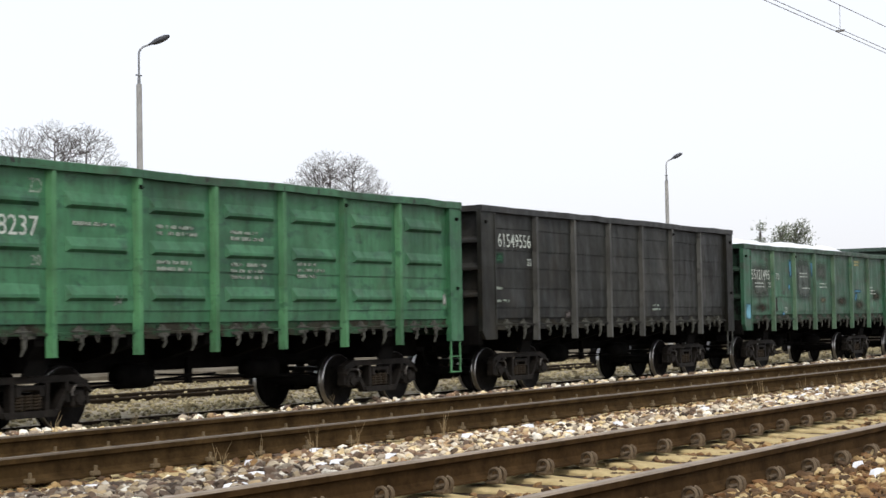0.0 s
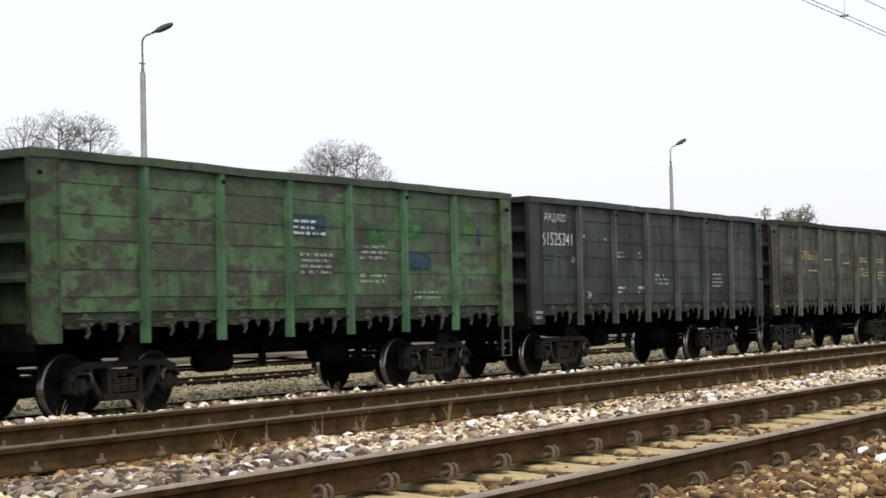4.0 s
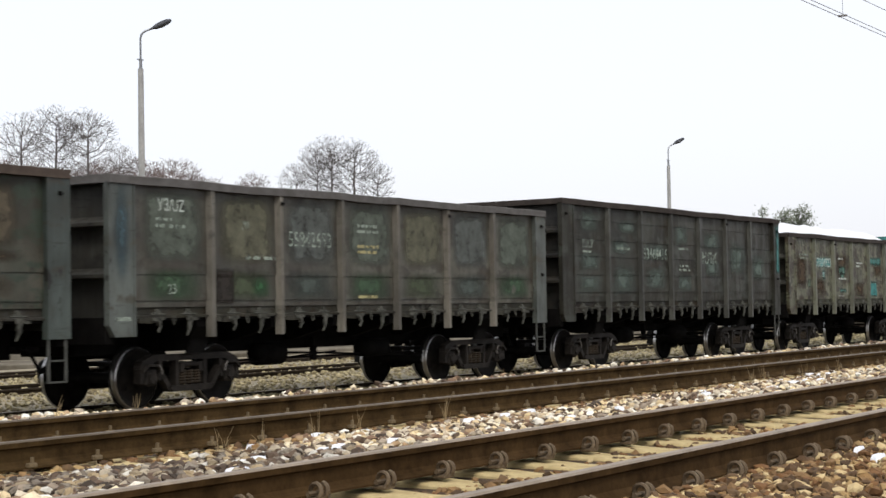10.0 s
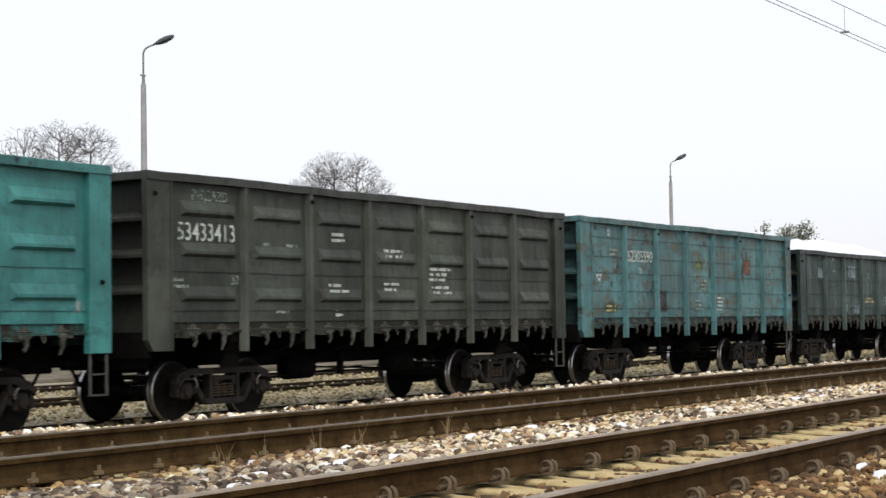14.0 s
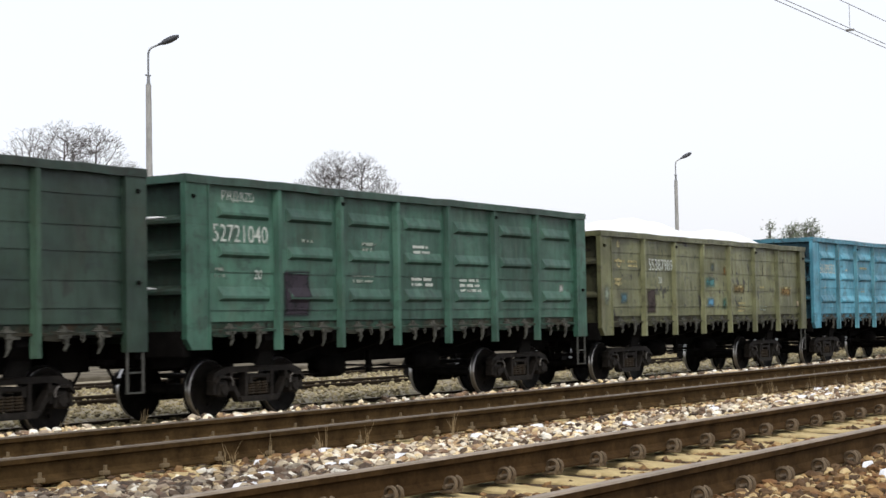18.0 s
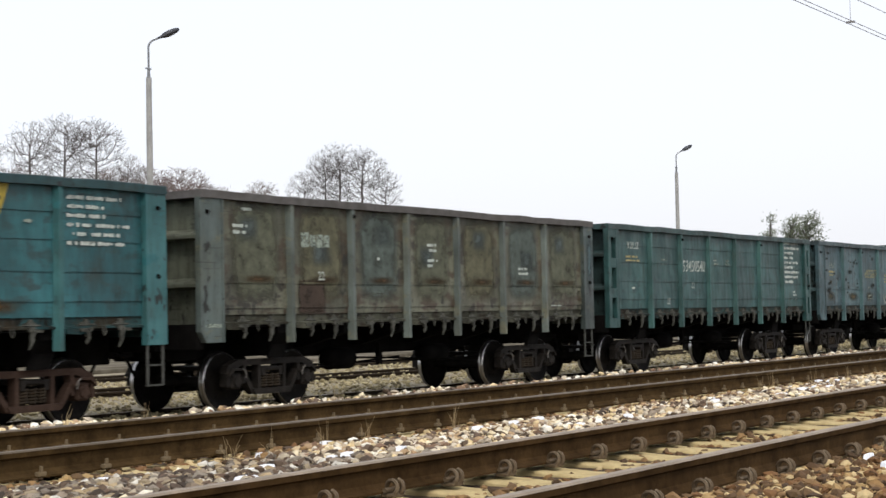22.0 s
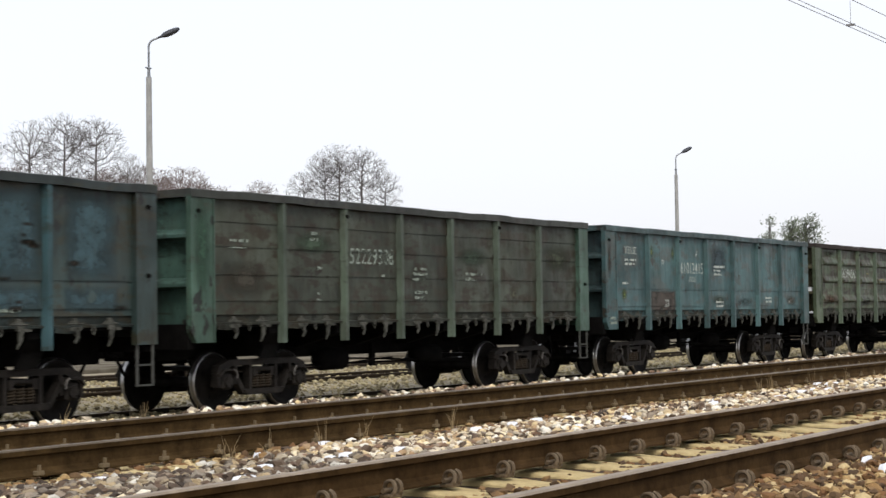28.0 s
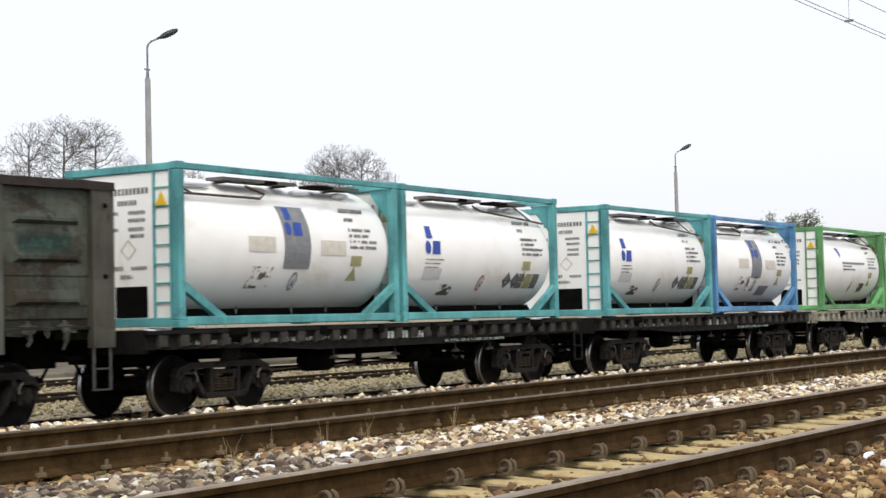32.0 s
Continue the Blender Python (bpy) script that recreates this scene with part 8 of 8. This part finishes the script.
def scatter(name, label, mat, count, x0, x1, y0, y1, size, height, seed, bias=1.0, keep=None):
    """Loose stones on the ground, denser near the camera, joined into one mesh."""
    rnd = np.random.RandomState(seed)
    x = x0 + (x1 - x0) * rnd.rand(count) ** bias
    y = y0 + (y1 - y0) * rnd.rand(count)
    if keep is not None:
        ok = keep(x, y)
        x, y = x[ok], y[ok]
        count = len(x)
    s = size * (0.40 + 1.35 * rnd.rand(count) ** 2.2)
    s *= 1 + 0.006 * np.maximum(0, x - 14)
    z = np.array([height(a, b) for a, b in zip(x, y)]) + s * (rnd.rand(count) * 1.0 - 0.4)
    ang, tilt = rnd.rand(count) * 6.283, (rnd.rand(count) - 0.5) * 1.2
    pick = rnd.randint(0, len(SHAPES), count)
    base = np.array(SHAPES)[pick] * s[:, None, None]
    ct, st = np.cos(tilt)[:, None], np.sin(tilt)[:, None]
    bx, by, bz = base[:, :, 0], base[:, :, 1] * ct - base[:, :, 2] * st, base[:, :, 1] * st + base[:, :, 2] * ct
    ca, sa = np.cos(ang)[:, None], np.sin(ang)[:, None]
    verts = np.stack([bx * ca - by * sa + x[:, None], bx * sa + by * ca + y[:, None], bz + z[:, None]], 2).reshape(-1, 3)
    faces = (FACES[None] + (np.arange(count) * SHAPES[0].shape[0])[:, None, None]).reshape(-1, 3)
    me = bpy.data.meshes.new(name)
    me.vertices.add(len(verts))
    me.vertices.foreach_set("co", verts.ravel())
    me.loops.add(faces.size)
    me.loops.foreach_set("vertex_index", faces.ravel())
    me.polygons.add(len(faces))
    me.polygons.foreach_set("loop_start", np.arange(0, faces.size, 3))
    me.polygons.foreach_set("loop_total", np.full(len(faces), 3))
    me.update()
    me.shade_flat()
    me.materials.append(mat)
    return tagged(new(name, me), label, "ballast", kind="stuff")


def shoulder(x, y):
    """Top of the loose stones: heaped between the tracks, level with the rail feet elsewhere."""
    lump = 0.035 * noise.noise((x * 0.7, y * 0.9, 3.0))
    if y < 3.4:
        return 0.515 + 0.6 * lump
    if 3.5 <= y < 5.0:
        return 0.452 + 0.9 * lump
    if y < 7.2:
        return 0.50 + lump + 0.03 * math.sin((y - 5.2) / 2 * math.pi)
    if y < 9.1:
        return 0.50 + 0.4 * lump
    return 0.568 + 0.035 * min(1.0, (y - 9.1) / 0.8) + 1.3 * lump if y < 10.3 else ground_z(y) + 0.02


def off_rails(x, y):
    ok = np.ones(len(x), bool)
    for c in (FRONT_Y, MID_Y):
        for s in (-0.7535, 0.7535):
            ok &= np.abs(y - c - s) > 0.11
    return ok


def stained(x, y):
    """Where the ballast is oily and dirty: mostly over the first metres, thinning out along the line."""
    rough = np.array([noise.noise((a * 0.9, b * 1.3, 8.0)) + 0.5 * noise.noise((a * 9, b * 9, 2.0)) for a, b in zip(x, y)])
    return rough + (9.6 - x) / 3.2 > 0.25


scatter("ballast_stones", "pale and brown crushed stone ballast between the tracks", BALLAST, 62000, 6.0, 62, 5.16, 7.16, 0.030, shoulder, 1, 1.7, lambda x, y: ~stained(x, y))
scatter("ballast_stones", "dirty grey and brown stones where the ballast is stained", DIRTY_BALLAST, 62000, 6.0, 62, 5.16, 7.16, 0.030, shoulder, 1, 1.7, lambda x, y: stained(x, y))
scatter("ballast_stones", "reddish brown crushed stone beside the near rail", RUSTY_STONE, 26000, 6.5, 34, 1.7, 3.43, 0.027, shoulder, 2, 1.6)
scatter("ballast_stones", "brown stones between concrete sleepers", RUSTY_STONE, 13000, 6.0, 55, 3.62, 4.92, 0.028, shoulder, 3, 1.7, off_rails)
scatter("ballast_stones", "brown stones between half-buried rails", RUSTY_STONE, 6000, 7.0, 60, 7.62, 8.92, 0.036, shoulder, 4, 1.6, off_rails)
scatter("ballast_stones", "rust-stained stones along the middle rail", RUSTY_STONE, 12000, 6.0, 62, 6.85, 7.40, 0.026, shoulder, 8, 1.7)
scatter("ballast_stones", "pale stones along the ballast shoulder", BALLAST, 12000, 8.0, 70, 9.16, 10.2, 0.034, shoulder, 6, 1.6)
scatter("ballast_stones", "crushed stone ballast along the tracks, coarse and pale", BALLAST, 16000, -14, 6.2, 5.16, 10.2, 0.04, shoulder, 21, 1.0, off_rails)
scatter("ballast_stones", "brown crushed stone along the near track", RUSTY_STONE, 13000, -14, 6.6, 1.7, 4.92, 0.04, shoulder, 22, 1.0, off_rails)
scatter("gravel", "pale fine gravel heaped between the goods track's rails", GRAVEL, 14000, 8, 95, 17.42, 18.76, 0.040, lambda x, y: -0.075 + 0.02 * noise.noise((x * 0.5, y, 1.0)), 31, 1.4)
scatter("ballast_stones", "pale stones lying beside the goods track", BALLAST, 5000, 8, 90, 15.6, 17.2, 0.05, lambda x, y: -0.05 + 0.03 * noise.noise((x * 0.6, y, 4.0)), 32, 1.4)
scatter("gravel", "yellowish fine gravel beside the goods track", GRAVEL, 9000, -14, 14, 11.5, 34, 0.06, lambda x, y: ground_z(y), 23, 1.0)
scatter("gravel", "yellowish fine gravel around the goods track", GRAVEL, 42000, 14, 90, 19.0, 33, 0.04, lambda x, y: ground_z(y), 7, 1.5)


def snow_patches():
    rnd = random.Random(9)
    for i in range(150):
        x = 7 + 45 * rnd.random() ** 1.4
        y = rnd.choice((rnd.uniform(6.2, 7.2), rnd.uniform(5.3, 7.2), rnd.uniform(2.2, 3.3), rnd.uniform(9.2, 9.7)))
        bm = bm_()
        a, b = rnd.uniform(0.02, 0.13) * (1 + x / 30), rnd.uniform(0.015, 0.06) * (1 + x / 40)
        ring = []
        n = 14
        z = shoulder(x, y) + 0.028
        top = bm.verts.new((0, 0, z + 0.02))
        for j in range(n):
            t = 2 * math.pi * j / n
            k = rnd.uniform(0.45, 1.2)
            ring.append((bm.verts.new((a * k * 0.7 * math.cos(t), b * k * 0.7 * math.sin(t), z + 0.015)), bm.verts.new((a * k * math.cos(t), b * k * math.sin(t), z - 0.03))))
        for j in range(n):
            p, q = ring[j], ring[(j + 1) % n]
            bm.faces.new((top, p[0], q[0])).smooth = True
            bm.faces.new((p[0], p[1], q[1], q[0])).smooth = True
        ob = new("snow_patch", mesh_of("snow_patch", bm, SNOW))
        ob.matrix_basis = pose(x, y, 0)
        tagged(ob, "thin remnant of old white snow on ballast", "snow", "snow remnants on the ballast")


snow_patches()


def grass_tuft(x, y, seed):
    rnd = random.Random(seed)
    bm = bm_()
    z = shoulder(x, y)
    for i in range(rnd.randint(4, 9)):
        a, h, l = rnd.uniform(0, 6.3), rnd.uniform(0.08, 0.24), rnd.uniform(0.01, 0.08)
        bx, by = rnd.uniform(-0.04, 0.04), rnd.uniform(-0.03, 0.03)
        tube(bm, [(bx, by, -0.02), (bx + 0.4 * l * math.cos(a), by + 0.4 * l * math.sin(a), h * 0.6), (bx + l * math.cos(a), by + l * math.sin(a), h)], 0.0028, 3, 0.001)
    ob = new("grass_tuft", mesh_of("grass_tuft", bm, DRY))
    ob.matrix_basis = pose(x, y, z)
    tagged(ob, "few dry yellow grass stalks in the ballast", "grass", "dry grass by the rails")


GRASS = random.Random(77)
for i in range(34):
    grass_tuft(8.0 + 30 * GRASS.random() ** 1.3, GRASS.choice((7.30, 7.2, 7.1, 6.9, 9.2, 9.3)) + GRASS.uniform(-0.05, 0.05), 300 + i)


# ---- the train's run ----
def run(t):
    """Where the right end of the wagon that passes at second k stands, less 13.92 k, at t seconds."""
    lead = 26.999845 + t * (0.5823874 + t * (-0.0419945 + t * (0.00228957 + t * (-6.22406e-5 + t * 5.56276e-7))))
    return lead - 13.92 * t


def motions():
    steps = [i * 0.5 for i in range(65)]
    offset = {}
    for w, x in TRAIN:
        walk(w, [(t, pose(x + run(t), TRAIN_Y, 0)) for t in steps])
        offset[w] = x
    for c, x in BOXES:
        walk(c, [(t, pose(x + run(t), TRAIN_Y, DECK)) for t in steps])
    # each wheel pair rolls while its wagon is near
    for ws, wagon, x, z in WHEELSETS:
        start = offset[wagon]
        rows = [(0.0, pose(x, 0, z))]
        first = None
        for i in range(0, 32 * FPS + 1):
            t = i / FPS
            at = start + run(t)
            if -8 < at < 75:
                if first is None:
                    first = at
                rows.append((t, pose(x, 0, z, 0, 0, 0) @ Matrix.Rotation((at - first) / 0.48, 4, "Y")))
        last = rows[-1][1]
        if rows[1:] and rows[1][0] < 0.01:
            rows = rows[1:]
        if rows[-1][0] < 31.99:
            rows.append((32.0, last))
        walk(ws, rows)


motions()
